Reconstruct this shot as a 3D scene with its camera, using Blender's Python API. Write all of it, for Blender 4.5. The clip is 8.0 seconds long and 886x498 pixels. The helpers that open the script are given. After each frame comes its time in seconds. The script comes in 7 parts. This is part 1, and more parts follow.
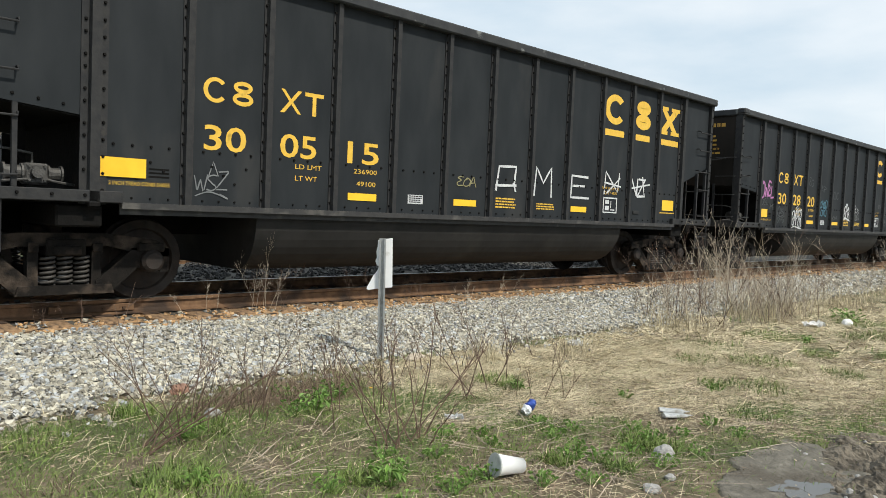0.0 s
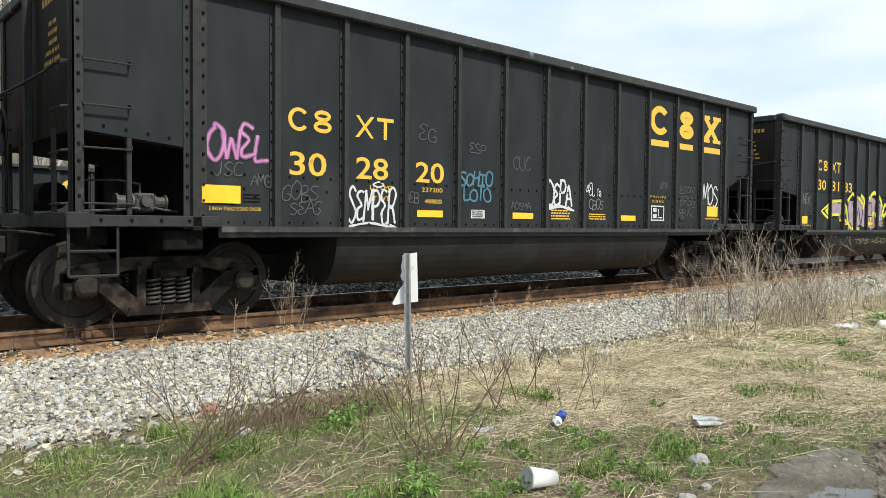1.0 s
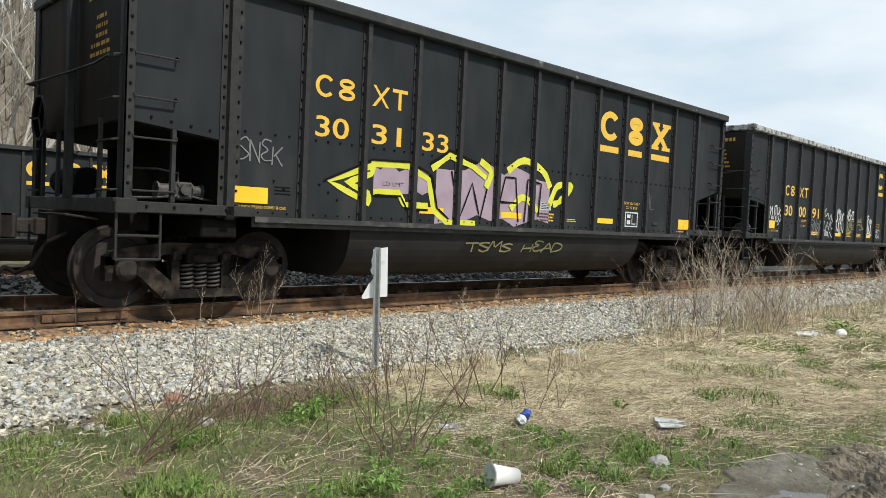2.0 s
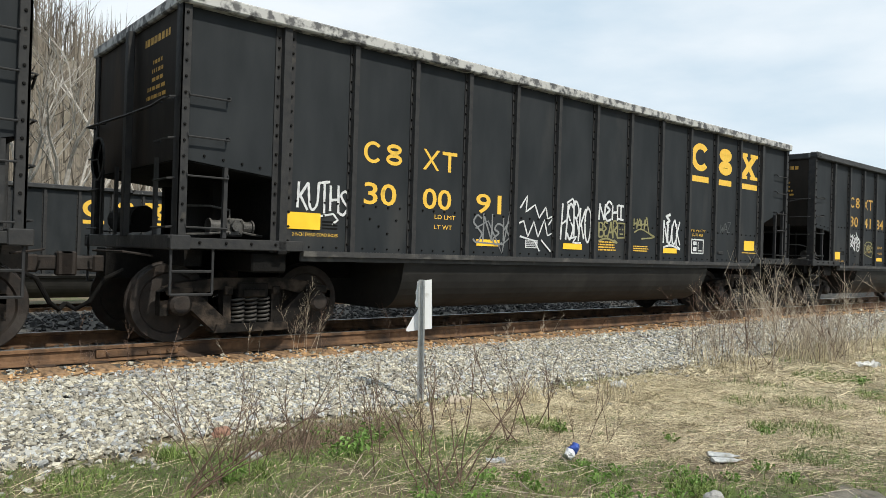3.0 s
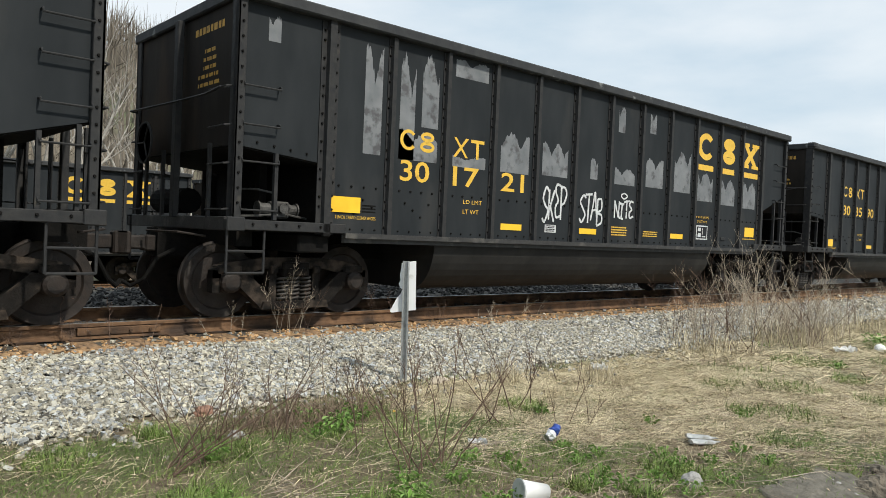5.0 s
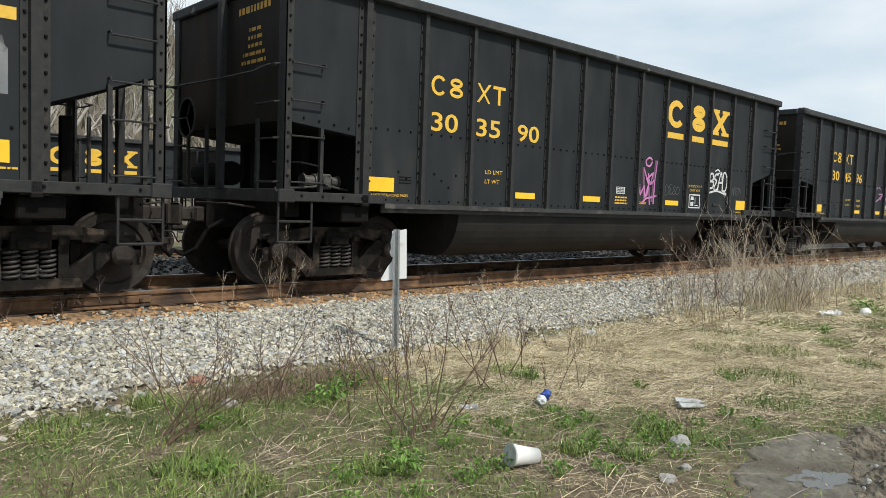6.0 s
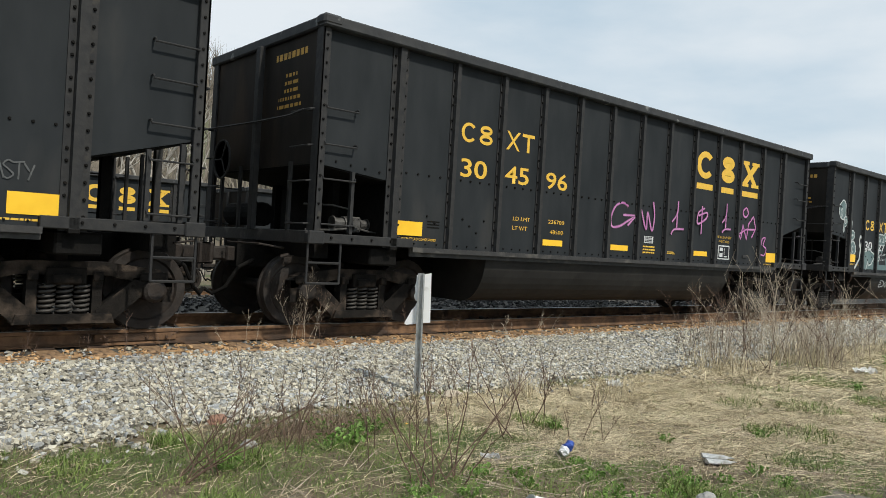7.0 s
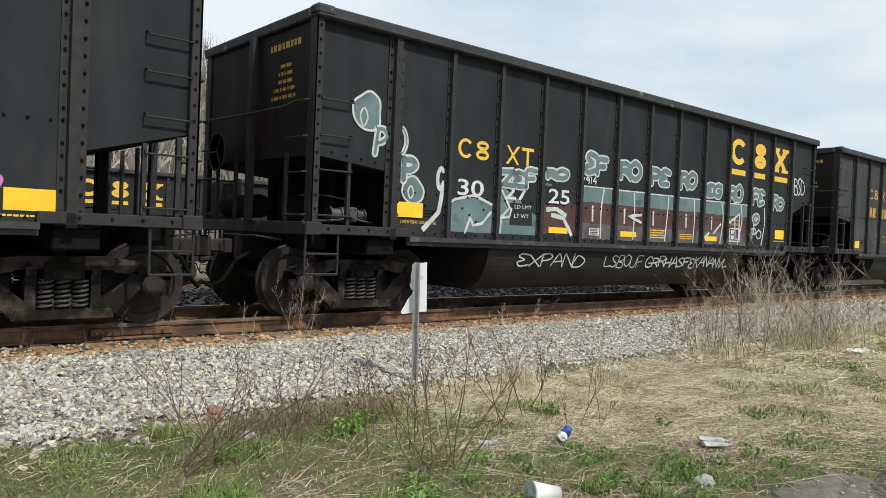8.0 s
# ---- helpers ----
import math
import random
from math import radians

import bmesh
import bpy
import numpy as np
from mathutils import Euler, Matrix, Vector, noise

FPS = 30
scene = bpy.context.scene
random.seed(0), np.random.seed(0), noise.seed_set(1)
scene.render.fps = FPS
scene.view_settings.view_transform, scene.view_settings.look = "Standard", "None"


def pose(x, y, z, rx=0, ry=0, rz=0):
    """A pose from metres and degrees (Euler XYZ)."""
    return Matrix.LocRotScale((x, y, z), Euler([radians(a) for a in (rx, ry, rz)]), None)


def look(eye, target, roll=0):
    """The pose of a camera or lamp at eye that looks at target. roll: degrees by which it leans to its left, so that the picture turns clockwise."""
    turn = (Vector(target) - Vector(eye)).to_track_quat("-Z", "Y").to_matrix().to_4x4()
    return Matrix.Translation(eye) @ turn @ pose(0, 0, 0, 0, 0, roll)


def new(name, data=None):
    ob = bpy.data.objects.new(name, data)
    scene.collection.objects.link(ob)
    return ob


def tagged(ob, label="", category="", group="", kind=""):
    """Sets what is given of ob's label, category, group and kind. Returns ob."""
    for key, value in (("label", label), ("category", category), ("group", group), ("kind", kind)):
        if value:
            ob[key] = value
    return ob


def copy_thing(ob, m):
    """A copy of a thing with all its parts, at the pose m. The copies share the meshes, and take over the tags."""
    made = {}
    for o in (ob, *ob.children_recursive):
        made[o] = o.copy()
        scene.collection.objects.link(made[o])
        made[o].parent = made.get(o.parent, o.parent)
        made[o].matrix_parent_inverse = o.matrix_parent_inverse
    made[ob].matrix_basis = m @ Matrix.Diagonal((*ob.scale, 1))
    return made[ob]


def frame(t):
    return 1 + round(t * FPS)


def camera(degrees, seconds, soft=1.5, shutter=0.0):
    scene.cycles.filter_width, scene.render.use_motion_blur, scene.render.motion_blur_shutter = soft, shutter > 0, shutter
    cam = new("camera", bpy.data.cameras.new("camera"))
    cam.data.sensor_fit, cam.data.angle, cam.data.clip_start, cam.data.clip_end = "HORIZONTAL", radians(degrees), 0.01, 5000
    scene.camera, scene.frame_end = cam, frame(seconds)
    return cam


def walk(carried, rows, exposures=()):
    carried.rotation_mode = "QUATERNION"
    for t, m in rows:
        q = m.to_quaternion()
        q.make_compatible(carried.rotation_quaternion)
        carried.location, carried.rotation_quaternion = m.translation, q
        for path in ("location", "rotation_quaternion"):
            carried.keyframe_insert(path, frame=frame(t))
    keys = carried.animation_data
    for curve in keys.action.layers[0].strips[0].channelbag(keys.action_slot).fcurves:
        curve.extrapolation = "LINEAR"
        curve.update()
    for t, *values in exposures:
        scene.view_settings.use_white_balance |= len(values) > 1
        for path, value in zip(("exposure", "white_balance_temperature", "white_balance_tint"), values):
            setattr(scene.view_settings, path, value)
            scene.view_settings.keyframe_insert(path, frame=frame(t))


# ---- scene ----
cam = camera(62.5, 8.0, soft=0.5)
walk(cam, [
    (0.0, pose(0.0, -7.705, 1.138, 87.15, -2.40, -43.32)),
    (0.2, pose(0.0, -7.705, 1.138, 86.70, -1.82, -42.76)),
    (0.3, pose(0.0, -7.705, 1.138, 86.94, -1.54, -42.59)),
    (0.5, pose(0.0, -7.705, 1.138, 86.30, -0.96, -41.94)),
    (0.7, pose(0.0, -7.705, 1.138, 86.52, -0.77, -41.05)),
    (0.8, pose(0.0, -7.705, 1.138, 86.92, -0.68, -40.74)),
    (1.0, pose(0.0, -7.705, 1.138, 88.14, -0.49, -41.49)),
    (1.2, pose(0.0, -7.705, 1.138, 88.27, -1.18, -43.14)),
    (1.3, pose(0.0, -7.705, 1.138, 88.35, -1.52, -43.66)),
    (1.5, pose(0.0, -7.705, 1.138, 87.19, -2.20, -43.59)),
    (1.6, pose(0.0, -7.705, 1.138, 87.44, -2.43, -43.50)),
    (1.7, pose(0.0, -7.705, 1.138, 87.77, -2.66, -44.27)),
    (2.8, pose(0.0, -7.705, 1.138, 89.77, -2.13, -40.02)),
    (2.9, pose(0.0, -7.705, 1.138, 90.51, -1.93, -39.97)),
    (3.0, pose(0.0, -7.705, 1.138, 90.26, -1.72, -40.28)),
    (3.2, pose(0.0, -7.705, 1.138, 89.40, -1.49, -42.59)),
    (3.3, pose(0.0, -7.705, 1.138, 88.83, -1.38, -43.40)),
    (3.5, pose(0.0, -7.705, 1.138, 88.75, -1.15, -43.81)),
    (3.7, pose(0.0, -7.705, 1.138, 88.66, -1.49, -43.26)),
    (3.8, pose(0.0, -7.705, 1.138, 89.57, -1.66, -43.52)),
    (4.0, pose(0.0, -7.705, 1.138, 89.88, -2.00, -43.06)),
    (4.2, pose(0.0, -7.705, 1.138, 89.52, -2.21, -42.07)),
    (4.3, pose(0.0, -7.705, 1.138, 89.02, -2.31, -41.84)),
    (4.5, pose(0.0, -7.705, 1.138, 88.50, -2.52, -41.59)),
    (4.6, pose(0.0, -7.705, 1.138, 89.04, -2.51, -41.97)),
    (4.7, pose(0.0, -7.705, 1.138, 89.03, -2.50, -41.75)),
    (5.8, pose(0.0, -7.705, 1.138, 88.72, -2.39, -41.32)),
    (5.9, pose(0.0, -7.705, 1.138, 88.45, -2.19, -42.25)),
    (6.0, pose(0.0, -7.705, 1.138, 86.39, -2.00, -42.24)),
    (6.2, pose(0.0, -7.705, 1.138, 85.41, -2.77, -41.60)),
    (6.3, pose(0.0, -7.705, 1.138, 86.57, -3.16, -42.13)),
    (6.4, pose(0.0, -7.705, 1.138, 87.51, -3.55, -42.52)),
    (6.5, pose(0.0, -7.705, 1.138, 89.40, -3.94, -42.65)),
    (6.6, pose(0.0, -7.705, 1.138, 90.80, -3.82, -42.50)),
    (6.7, pose(0.0, -7.705, 1.138, 90.88, -3.70, -41.84)),
    (6.8, pose(0.0, -7.705, 1.138, 91.73, -3.58, -41.30)),
    (7.0, pose(0.0, -7.705, 1.138, 89.81, -3.35, -40.24)),
    (7.2, pose(0.0, -7.705, 1.138, 89.79, -2.96, -41.37)),
    (7.3, pose(0.0, -7.705, 1.138, 90.02, -2.77, -40.62)),
    (7.5, pose(0.0, -7.705, 1.138, 89.24, -2.39, -40.57)),
    (7.7, pose(0.0, -7.705, 1.138, 90.77, -2.38, -40.63)),
    (7.8, pose(0.0, -7.705, 1.138, 89.88, -2.37, -40.77)),
    (8.0, pose(0.0, -7.705, 1.138, 88.94, -2.36, -40.63)),
], exposures=((0.0, 0.05), (0.5, 0.12), (1.0, 0.24), (1.5, 0.05), (3.0, 0.08), (3.5, 0.03), (4.5, 0.0), (6.0, -0.02), (6.5, 0.18), (6.7, 0.04), (7.0, -0.14), (7.5, -0.06), (8.0, -0.02)))

# ---- light ----
SUN_ELEVATION, SUN_AZIMUTH = 49.0, -82.0     # azimuth: the way the sun stands, degrees from +x towards +y
sun = new("sun", bpy.data.lights.new("sun", "SUN"))
sun.data.energy, sun.data.angle, sun.data.color = 3.7, radians(1.6), (1.0, 0.948, 0.84)
_e, _a = radians(SUN_ELEVATION), radians(SUN_AZIMUTH)
_s = Vector((math.cos(_e) * math.cos(_a), math.cos(_e) * math.sin(_a), math.sin(_e)))
sun.matrix_world = look(_s * 60, (0, 0, 0))


def make_world():
    w = bpy.data.worlds.new("sky")
    scene.world = w
    w.use_nodes = True
    n, l = w.node_tree.nodes, w.node_tree.links
    bg = n["Background"]
    bg.inputs["Strength"].default_value = 0.12
    sky = n.new("ShaderNodeTexSky")
    sky.sky_type, sky.sun_disc = "NISHITA", False
    sky.sun_elevation, sky.sun_rotation = radians(SUN_ELEVATION), radians(90 - SUN_AZIMUTH)
    sky.air_density, sky.dust_density = 1.0, 2.0
    tc, mp = n.new("ShaderNodeTexCoord"), n.new("ShaderNodeMapping")
    mp.inputs["Scale"].default_value = (1.0, 1.0, 3.2)
    mp.inputs["Location"].default_value = (0.35, 0.1, 0.45)
    nz = n.new("ShaderNodeTexNoise")
    nz.inputs["Scale"].default_value, nz.inputs["Detail"].default_value, nz.inputs["Roughness"].default_value = 2.6, 7, 0.5
    ramp = n.new("ShaderNodeValToRGB")
    ramp.color_ramp.elements[0].position, ramp.color_ramp.elements[1].position = 0.34, 0.66
    ramp.color_ramp.elements[0].color = (4.9, 6.2, 7.2, 1)
    ramp.color_ramp.elements[1].color = (7.9, 8.4, 8.7, 1)
    mix = n.new("ShaderNodeMix")
    mix.data_type = "RGBA"
    mix.inputs[0].default_value = 0.86
    l.new(tc.outputs["Generated"], mp.inputs["Vector"])
    l.new(mp.outputs["Vector"], nz.inputs["Vector"])
    l.new(nz.outputs["Fac"], ramp.inputs["Fac"])
    l.new(sky.outputs["Color"], mix.inputs[6])
    l.new(ramp.outputs["Color"], mix.inputs[7])
    l.new(mix.outputs[2], bg.inputs["Color"])


make_world()


# ---- materials ----
def mat(name, a, b, scale=8.0, rough=0.8, metal=0.0, bump=0.0, bump_scale=60.0, c=None, c_scale=1.5, c_at=0.6, island=0.0, objects=0.0, spec=0.5, stretch=(1, 1, 1), other=None):
    """A two-tone noise material with a coarse third tone, fine relief, and variation from piece to piece."""
    m = bpy.data.materials.new(name)
    m.use_nodes = True
    n, l = m.node_tree.nodes, m.node_tree.links
    p = n["Principled BSDF"]
    p.inputs["Roughness"].default_value, p.inputs["Metallic"].default_value = rough, metal
    p.inputs["Specular IOR Level"].default_value = spec
    tc, mp = n.new("ShaderNodeTexCoord"), n.new("ShaderNodeMapping")
    mp.inputs["Scale"].default_value = stretch
    l.new(tc.outputs["Object"], mp.inputs["Vector"])

    def noise_node(s, detail=5):
        z = n.new("ShaderNodeTexNoise")
        z.inputs["Scale"].default_value, z.inputs["Detail"].default_value = s, detail
        l.new(mp.outputs["Vector"], z.inputs["Vector"])
        return z

    def mixed(fac, x, y):
        k = n.new("ShaderNodeMix")
        k.data_type = "RGBA"
        l.new(fac, k.inputs[0])
        for i, v in ((6, x), (7, y)):
            if isinstance(v, tuple):
                k.inputs[i].default_value = (*v, 1)
            else:
                l.new(v, k.inputs[i])
        return k.outputs[2]

    def ramped(src, lo, hi):
        r = n.new("ShaderNodeMapRange")
        r.inputs["From Min"].default_value, r.inputs["From Max"].default_value = lo, hi
        l.new(src, r.inputs["Value"])
        return r.outputs["Result"]

    col = mixed(ramped(noise_node(scale).outputs["Fac"], 0.3, 0.7), a, b)
    if c:
        col = mixed(ramped(noise_node(c_scale, 8).outputs["Fac"], c_at - 0.06, c_at + 0.08), col, c)
    if island or objects:
        src = n.new("ShaderNodeNewGeometry").outputs["Random Per Island"] if island else n.new("ShaderNodeObjectInfo").outputs["Random"]
        amount = island or objects
        if other:
            k7, fr = n.new("ShaderNodeMath"), n.new("ShaderNodeMath")
            k7.operation, fr.operation = "MULTIPLY", "FRACT"
            k7.inputs[1].default_value = 17.3
            l.new(src, k7.inputs[0])
            l.new(k7.outputs[0], fr.inputs[0])
            col = mixed(ramped(fr.outputs[0], 0.55, 0.95), col, other)
        hv = n.new("ShaderNodeHueSaturation")
        r = n.new("ShaderNodeMapRange")
        r.inputs["To Min"].default_value, r.inputs["To Max"].default_value = 1 - amount, 1 + amount
        l.new(src, r.inputs["Value"])
        l.new(r.outputs["Result"], hv.inputs["Value"])
        l.new(col, hv.inputs["Color"])
        col = hv.outputs["Color"]
    l.new(col, p.inputs["Base Color"])
    if bump:
        bn = n.new("ShaderNodeBump")
        bn.inputs["Strength"].default_value, bn.inputs["Distance"].default_value = bump, 0.02
        l.new(noise_node(bump_scale).outputs["Fac"], bn.inputs["Height"])
        l.new(bn.outputs["Normal"], p.inputs["Normal"])
    return m


M_BLACK = mat("black_car_paint", (0.0185, 0.0216, 0.0243), (0.0285, 0.0320, 0.0350), 3.0, 0.6, spec=0.1, bump=0.15, bump_scale=2.2, c=(0.042, 0.043, 0.043), c_scale=1.1, c_at=0.66, stretch=(1, 1, 0.35))
M_END = mat("rust_stained_end_paint", (0.016, 0.0145, 0.013), (0.030, 0.025, 0.021), 2.5, 0.7, spec=0.1, bump=0.2, bump_scale=6, c=(0.042, 0.030, 0.022), c_scale=1.4, c_at=0.58, stretch=(1, 1, 0.4))
M_DUSTY = mat("dust_greyed_car_paint", (0.038, 0.040, 0.042), (0.062, 0.064, 0.065), 3.0, 0.65, spec=0.1, bump=0.15, bump_scale=2.2, c=(0.075, 0.074, 0.072), c_scale=1.1, c_at=0.62, stretch=(1, 1, 0.35))
M_POST = mat("worn_post_paint", (0.024, 0.025, 0.027), (0.040, 0.0395, 0.039), 9.0, 0.6, spec=0.15, bump=0.2, bump_scale=20, c=(0.06, 0.055, 0.048), c_scale=6, c_at=0.68)
M_TOP = mat("chipped_top_paint", (0.032, 0.034, 0.037), (0.052, 0.053, 0.054), 5.0, 0.6, spec=0.15, bump=0.2, bump_scale=14, c=(0.30, 0.31, 0.30), c_scale=4.5, c_at=0.70)
M_TOPWORN = mat("badly_chipped_top_paint", (0.04, 0.04, 0.042), (0.10, 0.10, 0.10), 6.0, 0.6, bump=0.2, bump_scale=14, c=(0.40, 0.40, 0.385), c_scale=9.0, c_at=0.47)
M_SILL = mat("dusty_sill_paint", (0.021, 0.021, 0.022), (0.037, 0.0357, 0.034), 7.0, 0.65, bump=0.25, bump_scale=22, c=(0.09, 0.085, 0.075), c_scale=3.5, c_at=0.64)
# grime tones taken near black, so the shade below the body is painted in
M_GRIME_SHADE = mat("grimy_shaded_underframe", (0.003, 0.003, 0.0029), (0.0075, 0.0068, 0.0062), 9.0, 0.9, spec=0.2, bump=0.35, bump_scale=30, c=(0.015, 0.012, 0.0095), c_scale=3, c_at=0.66)
M_TUB = mat("dark_tub_steel", (0.019, 0.0187, 0.018), (0.031, 0.030, 0.029), 3.0, 0.55, spec=0.15, bump=0.2, bump_scale=6, c=(0.04, 0.038, 0.035), c_scale=1.3, c_at=0.62)
# truck and wheel steel: body shade darkens the base tones, over real dust and rust
M_TRUCK = mat("dusty_shaded_cast_steel", (0.005, 0.0043, 0.0038), (0.014, 0.0116, 0.0097), 12.0, 0.9, spec=0.25, bump=0.4, bump_scale=45, c=(0.062, 0.047, 0.036), c_scale=4, c_at=0.56)
M_WHEEL = mat("rusty_wheel_steel", (0.008, 0.006, 0.005), (0.026, 0.0175, 0.013), 10.0, 0.75, metal=0.1, bump=0.3, bump_scale=35, c=(0.03, 0.025, 0.022), c_scale=4, c_at=0.58)
M_TREAD = mat("polished_wheel_rim", (0.28, 0.27, 0.26), (0.40, 0.38, 0.36), 14.0, 0.35, metal=0.9)
M_SPRING = mat("worn_spring_steel", (0.035, 0.032, 0.029), (0.07, 0.065, 0.06), 20.0, 0.6, metal=0.2)
M_VALVE = mat("pale_brake_gear", (0.02, 0.02, 0.019), (0.085, 0.082, 0.077), 14.0, 0.6, bump=0.3)
M_YELLOW = mat("yellow_lettering_paint", (0.66, 0.40, 0.035), (0.76, 0.48, 0.06), 14.0, 0.55, c=(0.42, 0.26, 0.03), c_scale=8, c_at=0.7)
M_OLDYELLOW = mat("faded_yellow_paint", (0.42, 0.24, 0.035), (0.55, 0.31, 0.05), 14.0, 0.6, c=(0.2, 0.12, 0.03), c_scale=9, c_at=0.62)
M_REFLECT = mat("yellow_reflector_sheet", (0.86, 0.50, 0.02), (0.93, 0.57, 0.03), 6.0, 0.4, c=(0.6, 0.36, 0.03), c_scale=9, c_at=0.74)
M_WHITE = mat("white_spray_paint", (0.44, 0.455, 0.465), (0.66, 0.67, 0.68), 16.0, 0.6)
M_GREY = mat("thin_grey_spray_paint", (0.13, 0.14, 0.145), (0.20, 0.21, 0.215), 9.0, 0.65)
M_FAINT = mat("rubbed_out_grey_paint", (0.055, 0.06, 0.062), (0.095, 0.10, 0.102), 9.0, 0.65)
M_PINK = mat("pink_spray_paint", (0.42, 0.13, 0.36), (0.55, 0.24, 0.48), 5.0, 0.6)
M_PINKMIST = mat("thin_pink_overspray", (0.10, 0.055, 0.095), (0.17, 0.085, 0.15), 9.0, 0.65)
M_FADED = mat("faded_mauve_spray_paint", (0.075, 0.066, 0.07), (0.115, 0.10, 0.105), 3.0, 0.65, c=(0.05, 0.035, 0.036), c_scale=4, c_at=0.58)
M_BLUE = mat("blue_spray_paint", (0.035, 0.12, 0.17), (0.07, 0.19, 0.25), 6.0, 0.6)
M_ORANGE = mat("salmon_spray_paint", (0.36, 0.17, 0.12), (0.45, 0.23, 0.17), 6.0, 0.6)
M_LIME = mat("lime_spray_paint", (0.55, 0.56, 0.03), (0.66, 0.66, 0.06), 6.0, 0.6)
M_LILAC = mat("lilac_spray_paint", (0.29, 0.22, 0.28), (0.36, 0.28, 0.34), 4.0, 0.65)
M_TEAL = mat("faded_teal_spray_paint", (0.075, 0.135, 0.14), (0.14, 0.205, 0.21), 2.5, 0.65, c=(0.05, 0.07, 0.075), c_scale=4, c_at=0.62)
M_MAROON = mat("maroon_spray_paint", (0.055, 0.022, 0.022), (0.085, 0.034, 0.032), 3.0, 0.65, c=(0.03, 0.025, 0.025), c_scale=4, c_at=0.62)
M_PALE = mat("pale_outline_paint", (0.38, 0.42, 0.42), (0.56, 0.59, 0.59), 6.0, 0.65)
M_OLIVE = mat("dull_olive_spray_paint", (0.20, 0.185, 0.08), (0.26, 0.24, 0.12), 6.0, 0.65)
M_PATCH = mat("bare_weathered_patch", (0.12, 0.13, 0.14), (0.20, 0.21, 0.22), 4.0, 0.65, c=(0.07, 0.07, 0.075), c_scale=7, c_at=0.6)

M_RAIL = mat("rusty_rail_side", (0.105, 0.056, 0.028), (0.20, 0.112, 0.057), 10.0, 0.85, bump=0.4, bump_scale=40, c=(0.04, 0.024, 0.015), c_scale=1.6, c_at=0.55)
M_RAILTOP = mat("polished_rail_head", (0.30, 0.29, 0.28), (0.42, 0.41, 0.40), 12.0, 0.3, metal=0.9)
M_TIE = mat("old_wooden_tie", (0.20, 0.12, 0.06), (0.34, 0.22, 0.125), 7.0, 0.9, bump=0.6, bump_scale=26, c=(0.06, 0.038, 0.025), c_scale=5, c_at=0.6, stretch=(4, 1, 4))
M_STONE = mat("pale_limestone_ballast", (0.27, 0.248, 0.20), (0.48, 0.45, 0.362), 18.0, 0.9, bump=0.4, bump_scale=60, c=(0.22, 0.20, 0.17), c_scale=2.2, c_at=0.64, island=0.5, other=(0.345, 0.362, 0.372))
M_STONE_PART = mat("pale_limestone_piece", (0.27, 0.248, 0.20), (0.48, 0.45, 0.362), 18.0, 0.9, bump=0.4, bump_scale=60, objects=0.5, other=(0.345, 0.362, 0.372))
M_STONE_RUST = mat("rust_stained_ballast", (0.36, 0.205, 0.085), (0.50, 0.33, 0.18), 18.0, 0.9, bump=0.4, bump_scale=60, island=0.4)
M_DUST = mat("rust_dust", (0.30, 0.185, 0.09), (0.47, 0.315, 0.175), 16.0, 0.95, bump=0.8, bump_scale=45, c=(0.05, 0.03, 0.018), c_scale=6.5, c_at=0.53)
# ballast darkened in its base colour to carry the shade under the train
M_STONE_SHADE = mat("train_shaded_ballast", (0.022, 0.0215, 0.021), (0.065, 0.063, 0.06), 18.0, 0.9, bump=0.4, bump_scale=60, island=0.5)
M_BED = mat("ballast_fines", (0.05, 0.045, 0.037), (0.10, 0.092, 0.078), 25.0, 0.95, bump=0.8, bump_scale=40)
M_SOIL = mat("straw_littered_soil", (0.085, 0.066, 0.04), (0.19, 0.152, 0.098), 14.0, 0.95, bump=0.8, bump_scale=50, c=(0.065, 0.085, 0.028), c_scale=0.9, c_at=0.53)
M_MUD = mat("wet_grey_mud", (0.085, 0.077, 0.062), (0.165, 0.15, 0.122), 12.0, 0.7, spec=0.3, bump=0.9, bump_scale=30, c=(0.085, 0.073, 0.056), c_scale=2.2, c_at=0.55)
M_CLOD = mat("clodded_earth", (0.085, 0.07, 0.052), (0.20, 0.17, 0.13), 18.0, 0.95, bump=0.9, bump_scale=40, c=(0.05, 0.042, 0.032), c_scale=6, c_at=0.56)
M_LITTER = mat("dead_leaf_litter", (0.22, 0.165, 0.11), (0.40, 0.32, 0.23), 5.0, 0.9, island=0.6)
M_DEADSTALK = mat("weathered_dead_stalk", (0.20, 0.165, 0.13), (0.34, 0.285, 0.225), 3.0, 0.9, island=0.5)
M_STRAW = mat("dry_straw", (0.41, 0.345, 0.22), (0.63, 0.55, 0.38), 3.0, 0.9, island=0.45)
M_BROWNSTRAW = mat("brown_dead_stalks", (0.12, 0.085, 0.058), (0.23, 0.165, 0.115), 3.0, 0.9, island=0.45)
M_GRASS = mat("spring_grass", (0.08, 0.135, 0.024), (0.175, 0.235, 0.055), 2.0, 0.7, island=0.4)
M_LEAF = mat("weed_leaf", (0.11, 0.21, 0.035), (0.2, 0.32, 0.08), 9.0, 0.6, island=0.35)
M_STEM = mat("bare_reddish_stem", (0.085, 0.052, 0.038), (0.17, 0.11, 0.078), 12.0, 0.85, island=0.3)
M_PALESTEM = mat("bare_pale_stem", (0.38, 0.32, 0.24), (0.54, 0.46, 0.36), 12.0, 0.85, island=0.35)
